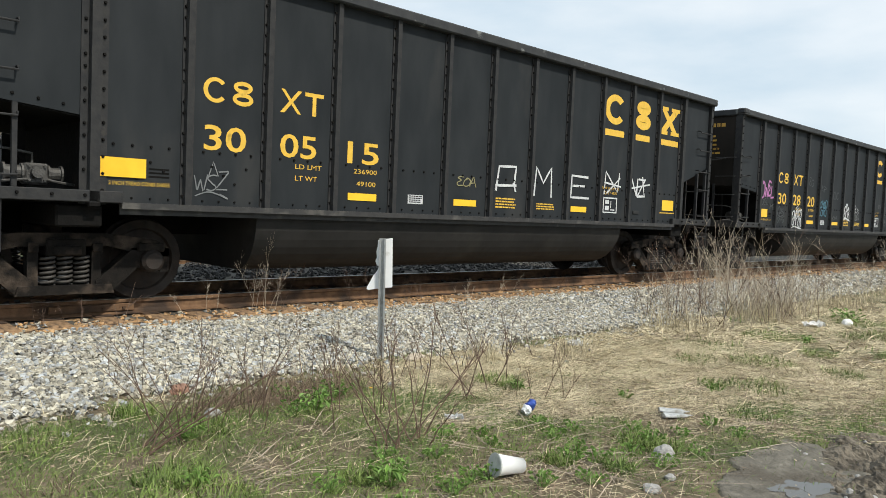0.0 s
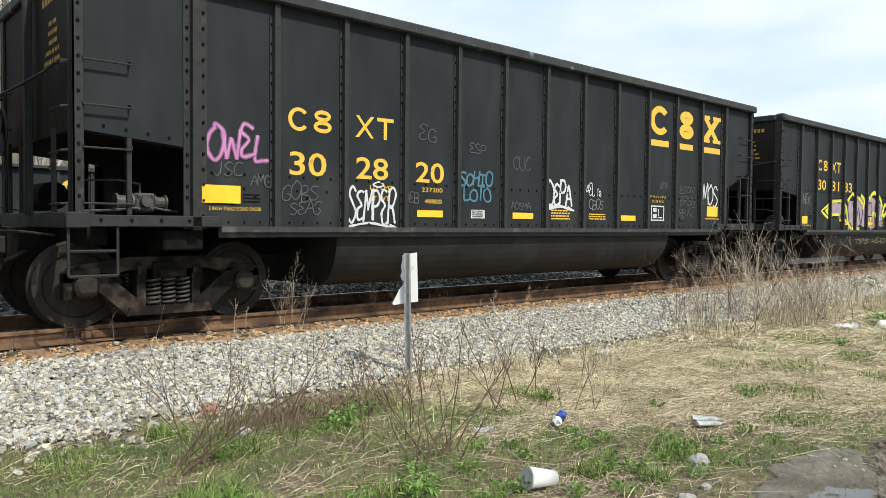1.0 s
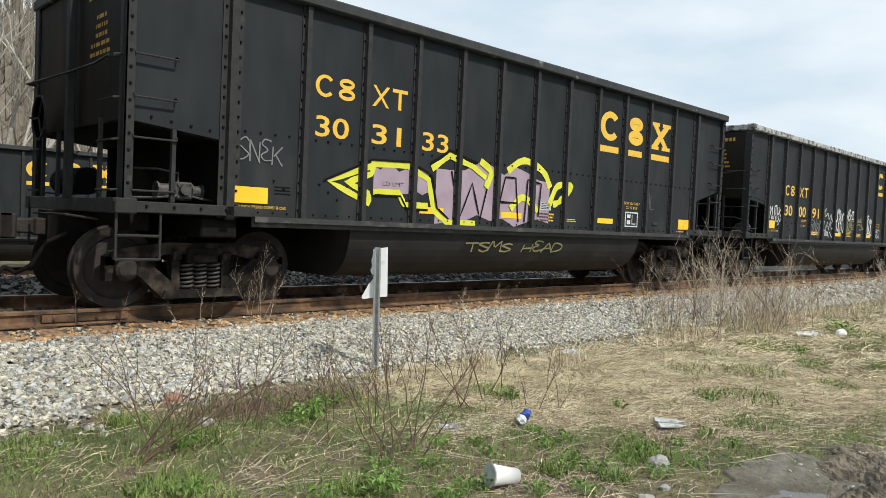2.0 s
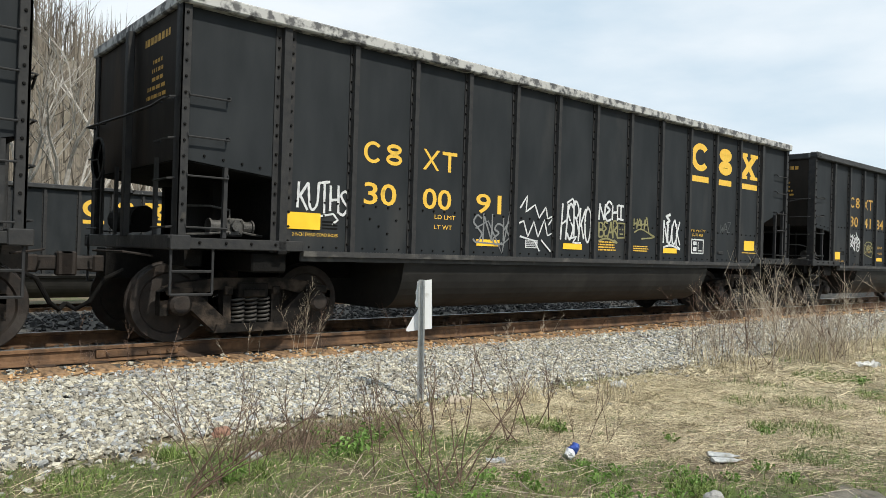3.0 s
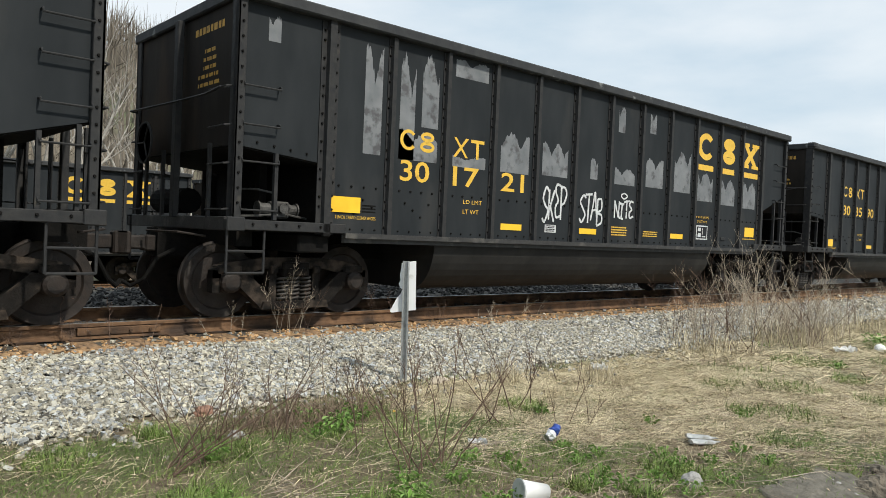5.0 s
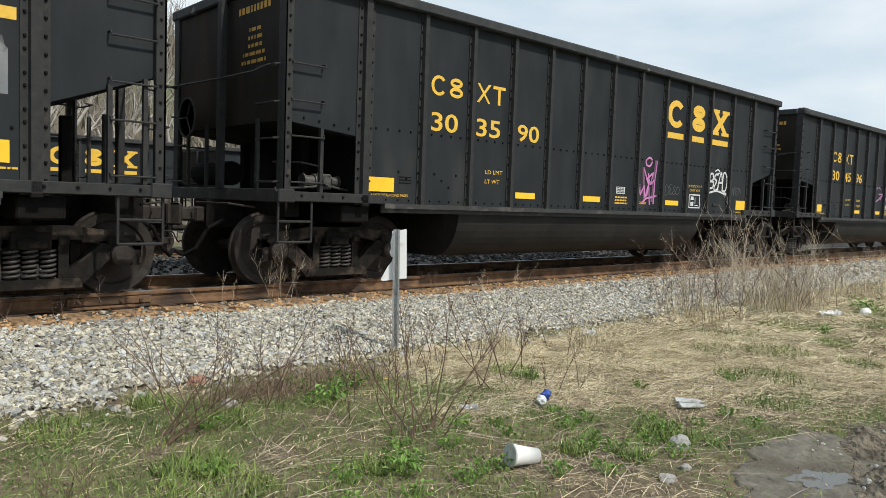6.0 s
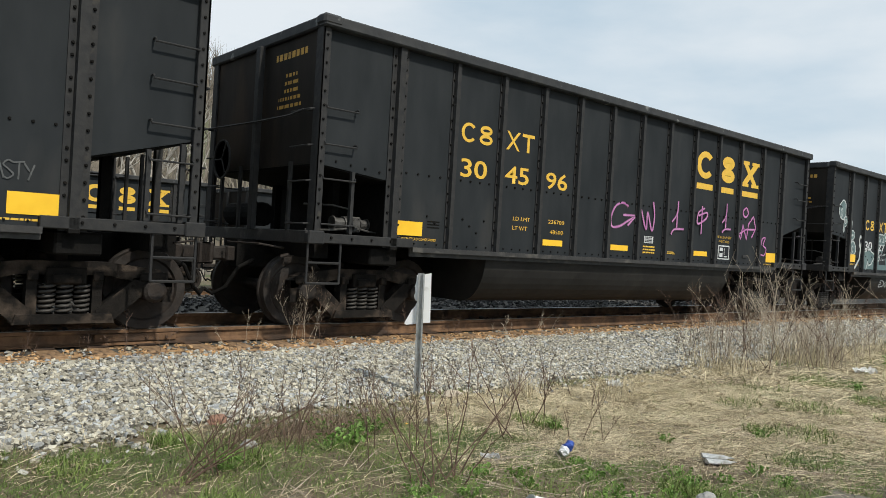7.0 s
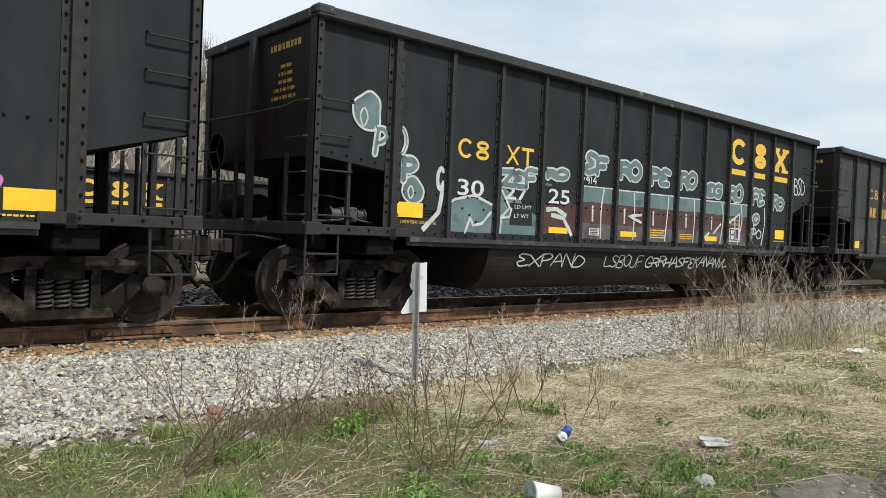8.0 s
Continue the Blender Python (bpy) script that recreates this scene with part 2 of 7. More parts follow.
M_GALV = mat("galvanised_post_steel", (0.33, 0.34, 0.34), (0.45, 0.46, 0.46), 20.0, 0.45, metal=0.55, bump=0.15, c=(0.24, 0.235, 0.22), c_scale=6, c_at=0.62)
M_SIGN = mat("white_sign_plate", (0.74, 0.75, 0.76), (0.82, 0.83, 0.83), 5.0, 0.45, c=(0.5, 0.49, 0.46), c_scale=8, c_at=0.72)
M_CUP = mat("white_paper_cup", (0.82, 0.82, 0.81), (0.88, 0.88, 0.87), 12.0, 0.55, c=(0.6, 0.58, 0.54), c_scale=14, c_at=0.7)
M_CUPPRINT = mat("dark_cup_print", (0.04, 0.035, 0.03), (0.09, 0.08, 0.07), 60.0, 0.6)
M_CANBLUE = mat("blue_printed_foil", (0.02, 0.05, 0.30), (0.06, 0.12, 0.42), 30.0, 0.35, metal=0.3)
M_FOIL = mat("crumpled_white_foil", (0.6, 0.61, 0.63), (0.78, 0.79, 0.8), 40.0, 0.35, metal=0.2, bump=0.6, bump_scale=60)
M_PLASTIC = mat("dirty_clear_plastic", (0.32, 0.33, 0.33), (0.5, 0.51, 0.5), 22.0, 0.25, c=(0.2, 0.19, 0.16), c_scale=9, c_at=0.6)
M_ROCK = mat("grey_fieldstone", (0.25, 0.245, 0.235), (0.38, 0.37, 0.35), 16.0, 0.9, bump=0.6, bump_scale=40, c=(0.17, 0.16, 0.145), c_scale=8, c_at=0.6)
M_TANROCK = mat("tan_fieldstone", (0.34, 0.29, 0.22), (0.46, 0.40, 0.32), 16.0, 0.9, bump=0.6, bump_scale=40)
M_BRICKSTONE = mat("reddish_stone", (0.22, 0.12, 0.085), (0.30, 0.17, 0.12), 20.0, 0.9, bump=0.5)
M_BARK = mat("pale_sycamore_bark", (0.28, 0.26, 0.23), (0.42, 0.395, 0.355), 4.0, 0.85, bump=0.3, c=(0.25, 0.22, 0.18), c_scale=3, c_at=0.6)
M_HILL = mat("bare_wooded_hillside", (0.10, 0.084, 0.062), (0.16, 0.137, 0.103), 0.12, 0.95, c=(0.10, 0.11, 0.06), c_scale=0.05, c_at=0.58)
M_WOODS = mat("leafless_woods", (0.10, 0.085, 0.067), (0.165, 0.143, 0.115), 0.3, 0.95, island=0.4)


def water_material():
    m = bpy.data.materials.new("puddle_water")
    m.use_nodes = True
    p = m.node_tree.nodes["Principled BSDF"]
    p.inputs["Base Color"].default_value = (0.10, 0.10, 0.095, 1)
    p.inputs["Roughness"].default_value = 0.03
    p.inputs["IOR"].default_value = 1.33
    return m


M_WATER = water_material()


# ---- mesh helpers ----
def link(name, me, material, parent=None, label="", at=None):
    me.materials.clear()
    me.materials.append(material)
    ob = new(name, me)
    if parent:
        ob.parent = parent
    if at is not None:
        ob.matrix_basis = at
    if label:
        tagged(ob, label)
    return ob


def to_mesh(name, bm, smooth=False):
    me = bpy.data.meshes.new(name)
    bmesh.ops.recalc_face_normals(bm, faces=bm.faces)
    for f in bm.faces:
        f.smooth = smooth
    bm.to_mesh(me)
    bm.free()
    return me


def part(name, bm, material, parent, label="", at=None, smooth=False):
    return link(name, to_mesh(name, bm, smooth), material, parent, label, at)


def empty(name):
    return new(name)


def box(bm, a, b, bevel=0.0):
    c = [(a[i] + b[i]) / 2 for i in range(3)]
    s = [abs(b[i] - a[i]) for i in range(3)]
    made = bmesh.ops.create_cube(bm, size=1.0, matrix=Matrix.LocRotScale(c, None, s))
    if bevel:
        edges = {e for v in made["verts"] for e in v.link_edges}
        bmesh.ops.bevel(bm, geom=list(edges), offset=bevel, segments=1, affect="EDGES")


def boxed(*boxes, bevel=0.0):
    bm = bmesh.new()
    for a, b in boxes:
        box(bm, a, b, bevel)
    return bm


def tube(bm, pts, r, n=6, taper=None):
    """A round bar along a polyline."""
    pts = [Vector(p) for p in pts]
    rings = []
    for i, p in enumerate(pts):
        d = (pts[min(i + 1, len(pts) - 1)] - pts[max(i - 1, 0)]).normalized()
        u = d.orthogonal().normalized()
        if rings:
            u = (rings[-1][1] - d * rings[-1][1].dot(d)).normalized()
        w = d.cross(u)
        rad = r if taper is None else r + (taper - r) * i / (len(pts) - 1)
        ring = [bm.verts.new(p + (u * math.cos(k * math.tau / n) + w * math.sin(k * math.tau / n)) * rad) for k in range(n)]
        rings.append((ring, u))
    for (a, _), (b, _) in zip(rings, rings[1:]):
        for k in range(n):
            bm.faces.new((a[k], a[(k + 1) % n], b[(k + 1) % n], b[k]))
    bm.faces.new(rings[0][0][::-1])
    bm.faces.new(rings[-1][0])


def prism(bm, pts, y0, y1):
    """A polygon in x and z, pushed out along y."""
    a = [bm.verts.new((x, y0, z)) for x, z in pts]
    b = [bm.verts.new((x, y1, z)) for x, z in pts]
    bm.faces.new(a)
    bm.faces.new(b[::-1])
    for i in range(len(pts)):
        j = (i + 1) % len(pts)
        bm.faces.new((a[i], b[i], b[j], a[j]))


def lathe(bm, profile, n=32, axis="y"):
    """A ring of (radius, offset) points turned about an axis; closes on itself."""
    rings = []
    for r, o in profile:
        ring = []
        for k in range(n):
            c, s = r * math.cos(k * math.tau / n), r * math.sin(k * math.tau / n)
            ring.append(bm.verts.new((c, o, s) if axis == "y" else (c, s, o)))
        rings.append(ring)
    for a, b in zip(rings, rings[1:]):
        for k in range(n):
            bm.faces.new((a[k], a[(k + 1) % n], b[(k + 1) % n], b[k]))
    for ring in (rings[0], rings[-1]):
        bm.faces.new(ring)


def array_mesh(name, verts, tris):
    """A mesh from arrays of triangles that the code made."""
    me = bpy.data.meshes.new(name)
    verts, tris = np.asarray(verts, np.float32), np.asarray(tris, np.int32)
    me.vertices.add(len(verts))
    me.vertices.foreach_set("co", verts.ravel())
    me.loops.add(tris.size)
    me.loops.foreach_set("vertex_index", tris.ravel())
    me.polygons.add(len(tris))
    me.polygons.foreach_set("loop_start", np.arange(0, tris.size, 3, dtype=np.int32))
    me.polygons.foreach_set("use_smooth", np.zeros(len(tris), dtype=bool))
    me.update(calc_edges=True)
    return me


def smooth_line(pts, steps=6, closed=False):
    """Catmull-Rom through 2D points."""
    p = [Vector(q) for q in pts]
    p = [p[-1], *p, p[0], p[1]] if closed else [p[0], *p, p[-1]]
    out = []
    for a, b, c, d in zip(p, p[1:], p[2:], p[3:]):
        for k in range(steps):
            t = k / steps
            out.append(0.5 * (2 * b + (c - a) * t + (2 * a - 5 * b + 4 * c - d) * t * t + (3 * b - a - 3 * c + d) * t ** 3))
    if not closed:
        out.append(p[-2])
    return out


def ribbon(bm, pts, width, y, closed=False, rng=None):
    """A painted stroke in the x-z plane at y."""
    n = len(pts)
    left, right = [], []
    for i, p in enumerate(pts):
        d = pts[(i + 1) % n] - pts[i - 1] if closed else pts[min(i + 1, n - 1)] - pts[max(i - 1, 0)]
        d = d.normalized() if d.length > 1e-6 else Vector((1, 0))
        w = width * (0.5 if rng is None else rng.uniform(0.42, 0.58))
        q = Vector((-d.y, d.x)) * w
        deep = y - 0.0001 * i
        left.append(bm.verts.new((p.x + q.x, deep, p.y + q.y)))
        right.append(bm.verts.new((p.x - q.x, deep, p.y - q.y)))
    for i in range(n if closed else n - 1):
        j = (i + 1) % n
        bm.faces.new((left[i], left[j], right[j], right[i]))


def plate(bm, pts, y):
    bm.faces.new([bm.verts.new((x, y, z)) for x, z in pts])


# ---- ground ----
def ground_height(x, y):
    """The lie of the land: ballast shoulder, a shallow ditch at its foot, and the verge."""
    profile = ((-60, -0.30), (-7.0, -0.33), (-5.0, -0.34), (-3.2, -0.37), (-2.1, -0.405), (-1.75, -0.39), (-0.1, -0.235), (0.6, -0.205), (7.5, -0.205), (9.5, -0.95), (13, -1.2), (400, -1.3))
    for (a, za), (b, zb) in zip(profile, profile[1:]):
        if a <= y <= b:
            z = za + (zb - za) * (y - a) / (b - a)
            break
    else:
        z = profile[0][1] if y < 0 else profile[-1][1]
    if y < -1.9:
        z += 0.035 * noise.noise((x * 0.7, y * 0.7, 3.0)) + 0.012 * noise.noise((x * 3.1, y * 3.1, 8.0))
    rut = math.exp(-((y + 6.25 + 0.12 * (x - 4.5)) / 0.33) ** 2) * (0.5 + 0.5 * math.tanh((x - 3.9) * 2))
    return z - 0.055 * rut


def build_ground():
    xs = [-400, -150, -60, -25, -10, -4] + [i * 0.16 for i in range(-12, 90)] + [15 + i * 0.8 for i in range(30)] + [42, 50, 65, 90, 140, 250, 500]
    ys = [-300, -120, -50, -25, -14, -10] + [-8.5 + i * 0.14 for i in range(0, 48)] + [-1.75, -1.2, -0.6, -0.1, 0.6, 2, 5, 7.5, 9.5, 13, 30, 80, 300, 600]
    bm = bmesh.new()
    grid = [[bm.verts.new((x, y, ground_height(x, y))) for x in xs] for y in ys]
    for r, s in zip(grid, grid[1:]):
        for i in range(len(xs) - 1):
            bm.faces.new((r[i], r[i + 1], s[i + 1], s[i]))
    g = part("ground", bm, M_SOIL, None, smooth=True)
    tagged(g, "weedy verge of straw-littered brown soil beside the railway", "ground", kind="structure")


build_ground()


def patch(name, material, outline, lift, label, category, flat=None):
    """A sheet that follows the ground within a soft outline given by centre, radii and a wobble."""
    cx, cy, rx, ry, turn, seed = outline
    bm = bmesh.new()
    rings, n = 24, 120
    centre = bm.verts.new((cx, cy, (ground_height(cx, cy) if flat is None else flat) + lift))
    last = None
    for k in range(1, rings + 1):
        ring = []
        for i in range(n):
            a = i * math.tau / n
            wob = 1 + 0.3 * noise.noise((math.cos(a) * 1.6, math.sin(a) * 1.6, seed)) + 0.22 * noise.noise((math.cos(a) * 6, math.sin(a) * 6, seed))
            u, v = rx * wob * math.cos(a) * k / rings, ry * wob * math.sin(a) * k / rings
            x, y = cx + u * math.cos(turn) - v * math.sin(turn), cy + u * math.sin(turn) + v * math.cos(turn)
            z = flat if flat is not None else ground_height(x, y) + lift * (1 if k < rings else -2) + 0.009 * noise.noise((x * 8, y * 8, seed)) + 0.005 * noise.noise((x * 24, y * 24, seed))
            ring.append(bm.verts.new((x, y, z)))
        for i in range(n):
            j = (i + 1) % n
            if last is None:
                bm.faces.new((centre, ring[i], ring[j]))
            else:
                bm.faces.new((last[i], ring[i], ring[j], last[j]))
        last = ring
    ob = part(name, bm, material, None, smooth=True)
    return tagged(ob, label, category, kind="structure")


patch("mud", M_MUD, (8.2, -7.0, 2.4, 0.42, -0.12, 2.0), 0.012, "rutted wet grey mud track along the verge", "mud")
patch("mud", M_MUD, (4.52, -6.20, 0.92, 0.46, 0.02, 6.0), 0.014, "bare patch of trodden grey mud", "mud")
patch("puddle", M_WATER, (4.48, -6.2, 0.30, 0.27, -0.1, 4.4), 0.0, "shallow puddle of still water in a muddy rut", "puddle", flat=ground_height(4.47, -6.25) + 0.0165)


def build_heap():
    """Clods thrown up along the rut."""
    bm = bmesh.new()
    nu, nv = 90, 36
    grid = []
    for j in range(nv + 1):
        row = []
        for i in range(nu + 1):
            u, v = 2 * i / nu - 1, 2 * j / nv - 1
            x = 5.05 + 0.95 * u - 0.10 * v
            y = -6.36 + 0.34 * v + 0.30 * u
            dome = max(0.0, 1 - u * u) ** 0.6 * max(0.0, 1 - v * v)
            lumps = 0.5 + 0.9 * noise.noise((x * 5, y * 5, 3.0)) + 0.5 * abs(noise.noise((x * 13, y * 13, 5.0))) + 0.3 * noise.noise((x * 30, y * 30, 7.0))
            row.append(bm.verts.new((x, y, ground_height(x, y) - 0.012 + dome * 0.105 * max(0.1, lumps))))
        grid.append(row)
    for r, t in zip(grid, grid[1:]):
        for i in range(nu):
            bm.faces.new((r[i], r[i + 1], t[i + 1], t[i]))
    tagged(part("earth_heap", bm, M_CLOD, None), "low ridge of clodded brown earth beside the rut", "earth", kind="structure")


build_heap()

# ---- track ----
TRACK_Y = 1.625
HALF_GAUGE = 0.7535


def rail_profile():
    """Rail section, (across, height): foot, web and head; height 0 is the running surface."""
    half = [(0.07, -0.172), (0.07, -0.160), (0.018, -0.140), (0.009, -0.120), (0.009, -0.050), (0.036, -0.040), (0.037, -0.008), (0.03, 0.0)]
    return half + [(-x, z) for x, z in reversed(half)]


def build_rail(name, y, z, x0, x1, label):
    root = tagged(empty(name), label, "rail", group="rails of the tracks", kind="structure")
    root.location = (0, y, z)
    bm = bmesh.new()
    prof = rail_profile()
    ends = [[bm.verts.new((x, a, h - (0.002 if h > -0.01 else 0))) for a, h in prof] for x in (x0, x1)]
    for i in range(len(prof)):
        j = (i + 1) % len(prof)
        bm.faces.new((ends[0][i], ends[0][j], ends[1][j], ends[1][i]))
    bm.faces.new(ends[0])
    bm.faces.new(ends[1])
    part("rail_body", bm, M_RAIL, root)
    part("running_band", boxed(((x0, -0.029, -0.004), (x1, 0.029, 0.0008))), M_RAILTOP, root, "bright worn running band")
    return root


for side in (-1, 1):
    r = build_rail("rail", TRACK_Y + side * HALF_GAUGE, 0.0, -120, 260, "rust-brown steel rail with a bright running band on ballast")
    if side < 0:
        joint = boxed(((-0.45, -0.052, -0.135), (0.45, -0.012, -0.052)), bevel=0.006)
        part("joint_bar", joint, M_RAIL, r, "bolted rusty joint bar", at=pose(2.75, 0, 0))
        for k in range(4):
            b = bmesh.new()
            tube(b, [(0, -0.075, 0), (0, -0.05, 0)], 0.018, 6)
            part("bolt", b, M_RAIL, r, at=pose(2.75 - 0.33 + 0.22 * k, 0, -0.095))


def build_ties():
    root = tagged(empty("track_ties"), "row of old brown wooden ties half buried in ballast", "railway ties", kind="structure")
    me = to_mesh("tie", boxed(((-0.115, -1.3, -0.18), (0.115, 1.3, 0.0)), bevel=0.012))
    pl = to_mesh("tie_plate", boxed(((-0.10, -0.19, 0.0), (0.10, 0.19, 0.014)), bevel=0.004))
    rng = random.Random(5)
    for k in range(110):
        x = -6 + 0.52 * k + rng.uniform(-0.02, 0.02)
        link("tie", me, M_TIE, root, at=pose(x, TRACK_Y + rng.uniform(-0.10, 0.02), -0.176, 0, 0, rng.uniform(-1.5, 1.5)))
        link("tie_plate", pl, M_RAIL, root, at=pose(x, TRACK_Y - HALF_GAUGE, -0.1755))
    far = bmesh.new()
    for k in range(150):
        box(far, (51.5 + 0.52 * k, TRACK_Y - 1.3, -0.36), (51.73 + 0.52 * k, TRACK_Y + 1.3, -0.187))
    tagged(part("far_ties", far, M_TIE, root), kind="stuff")


build_ties()


# ---- ballast ----
# a crushed stone starts as a cube of twelve triangles; its corners are then pulled about
ICO = bmesh.new()
bmesh.ops.create_cube(ICO, size=1.35)
bmesh.ops.triangulate(ICO, faces=ICO.faces[:])
ICO.verts.ensure_lookup_table()
ICO_V = np.array([v.co[:] for v in ICO.verts])
ICO_F = np.array([[v.index for v in f.verts] for f in ICO.faces])
ICO.free()
CORNERS = len(ICO_V)


def stone_cloud(name, rng, xy, z, size, material, parent):
    """Crushed stones: angular lumps, each with its own corners, size and turn."""
    n = len(xy)
    shape = (ICO_V[None] + rng.uniform(-0.34, 0.34, (n, CORNERS, 3))) * rng.uniform(0.45, 1.2, (n, 1, 3)) * size[:, None, None]
    q = rng.normal(size=(n, 4))
    q /= np.linalg.norm(q, axis=1, keepdims=True)
    w, a, b, c = q.T
    rot = np.stack([1 - 2 * (b * b + c * c), 2 * (a * b - c * w), 2 * (a * c + b * w), 2 * (a * b + c * w), 1 - 2 * (a * a + c * c), 2 * (b * c - a * w), 2 * (a * c - b * w), 2 * (b * c + a * w), 1 - 2 * (a * a + b * b)], 1).reshape(n, 3, 3)
    v = np.einsum("nij,nkj->nki", rot, shape)
    v[:, :, 2] *= 0.8
    v += np.column_stack([xy, z])[:, None, :]
    f = ICO_F[None] + CORNERS * np.arange(n)[:, None, None]
    ob = link(name, array_mesh(name, v.reshape(-1, 3), f.reshape(-1, 3)), material, parent)
    return tagged(ob, kind="stuff")


def toe_of(x):
    return -1.98 + 0.16 * noise.noise((x * 0.9, 0.0, 5.0)) + 0.10 * noise.noise((x * 2.6, 4.0, 5.0)) - (0.30 if x < 1.8 else 0.0)


def build_ballast():
    root = tagged(empty("ballast_bed"), "sloping bed of pale crushed limestone ballast", "ballast", kind="structure")
    rng = np.random.default_rng(4)
    bm = bmesh.new()
    xs = [-40 + 2.0 * i for i in range(20)] + [i * 0.5 for i in range(60)] + [30 + 5 * i for i in range(30)]
    rows = []
    for x in xs:
        t = toe_of(x)
        rows.append([bm.verts.new((x, y, ground_height(x, y) + 0.012)) for y in (t + 0.05, -1.2, -0.6, -0.1, 0.6, 4.2, 7.4)])
    for r, s in zip(rows, rows[1:]):
        for i in range(6):
            bm.faces.new((r[i], s[i], s[i + 1], r[i + 1]))
    part("fines", bm, M_BED, root, "fine grey ballast grit")

    # rust and ground tie dust between the stones and the rail
    bm = bmesh.new()
    rows = []
    for k in range(560):
        x = -6 + 0.1 * k
        edge = 0.10 + 0.12 * noise.noise((x * 2.2, 0.0, 9.0)) + 0.05 * noise.noise((x * 9.0, 0.0, 2.0))
        row = []
        for q, y in enumerate((edge - 0.05, edge, edge + 0.12, 0.42, 0.6, 0.78, 0.95)):
            z = ground_height(x, y) + 0.004 if q == 0 else -0.196 + 0.014 * noise.noise((x * 6, y * 6, 4.0)) + 0.010 * noise.noise((x * 17, y * 17, 6.0))
            row.append(bm.verts.new((x, y, z)))
        rows.append(row)
    for r, t in zip(rows, rows[1:]):
        for i in range(6):
            bm.faces.new((r[i], t[i], t[i + 1], r[i + 1]))
    part("rust_dust", bm, M_DUST, root, "orange-brown rust and wood dust")

    def spread(n, x0, x1, y0, y1, s0, s1, keep):
        xy = np.column_stack([rng.uniform(x0, x1, n), rng.uniform(y0, y1, n)])
        xy = xy[[keep(x, y) for x, y in xy]]
        s = rng.uniform(s0, s1, len(xy))
        z = np.array([ground_height(x, y) for x, y in xy]) + 0.012 + rng.uniform(0.0, 0.03, len(xy))
        return xy, z, s

    def shoulder(x, y):
        on_tie = y > 0.22 and abs((x + 6) % 0.52 - 0.26) > 0.15
        return y > toe_of(x) + 0.12 * random.random() and not (on_tie and random.random() < 0.97) and not (y > 0.12 + 0.10 * noise.noise((x * 2.2, 0, 9)) and random.random() < 0.86)

    for args in ((62000, 0.4, 10.0, -2.35, 0.72, 0.011, 0.033), (20000, 10.0, 20.0, -2.2, 0.72, 0.022, 0.045), (9000, 20, 46, -2.2, 0.72, 0.04, 0.075)):
        xy, z, s = spread(*args, shoulder)
        rusty = rng.uniform(size=len(xy)) < np.clip((xy[:, 1] + 0.12) * 2.2, 0, 0.8)
        stone_cloud("stones", rng, xy[~rusty], z[~rusty], s[~rusty], M_STONE, root)
        stone_cloud("rusty_stones", rng, xy[rusty], z[rusty] - 0.01, s[rusty], M_STONE_RUST, root)
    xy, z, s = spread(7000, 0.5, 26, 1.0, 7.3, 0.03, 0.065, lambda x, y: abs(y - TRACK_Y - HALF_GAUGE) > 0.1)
    stone_cloud("track_stones", rng, xy, z, s, M_STONE_SHADE, root)
    stray = lambda x, y: random.random() < math.exp((y - toe_of(x)) / 0.22)
    xy, z, s = spread(5000, 0.4, 12, -3.2, -1.7, 0.014, 0.035, stray)
    stone_cloud("stray_stones", rng, xy, z - 0.012, s, M_STONE, root)
    shapes = []
    for k in range(14):
        v = (ICO_V + rng.uniform(-0.34, 0.34, (CORNERS, 3))) * rng.uniform(0.5, 1.2, (1, 3))
        shapes.append(array_mesh("stone", v, ICO_F))
    for k in range(300):
        x = rng.uniform(0.7, 4.2)
        y = rng.uniform(toe_of(x) + 0.1, -0.4)
        s = rng.uniform(0.022, 0.036)
        ob = link("stone", shapes[k % 14], M_STONE_PART, root, at=pose(x, y, ground_height(x, y) + 0.035, *rng.uniform(0, 360, 3)))
        ob.scale = (s, s, s)


build_ballast()


# ---- coal cars ----
WIDTH = 3.25
SHEET_Y = 0.07          # outer face of the side sheets
PAINT_Y = 0.066
WHEEL_R = 0.457
SPEED = 14.686          # metres a second, towards -x
GAP = 1.412             # between the bodies of coupled cars
LONG, SHORT = 14.054, 13.311


def mirrored(bm):
    """The same shape on the far side of the car."""
    bmesh.ops.transform(bm, matrix=Matrix.Translation((0, WIDTH, 0)) @ Matrix.Diagonal((1, -1, 1, 1)), verts=bm.verts)
    return bm


def wheelset_mesh():
    bm = bmesh.new()
    tube(bm, [(0, -1.08, 0), (0, 1.08, 0)], 0.075, 14)
    for sgn in (-1, 1):
        prof = [(0.07, 0.82), (0.12, 0.83), (0.13, 0.80), (0.34, 0.785), (0.36, 0.815), (0.452, 0.82), (0.457, 0.81), (0.46, 0.72), (0.475, 0.71), (0.485, 0.69), (0.48, 0.68), (0.37, 0.68), (0.35, 0.71), (0.13, 0.69), (0.07, 0.68)]
        lathe(bm, [(r, sgn * o) for r, o in prof], 36)
        lathe(bm, [(0.02, sgn * 1.18), (0.09, sgn * 1.18), (0.125, sgn * 1.15), (0.13, sgn * 0.96), (0.05, sgn * 0.95)], 14)
    for f in bm.faces:
        c = f.calc_center_median()
        if math.hypot(c.x, c.z) > 0.43 and 0.70 < abs(c.y) < 0.825:
            f.material_index = 1
    return to_mesh("wheelset", bm, smooth=False)


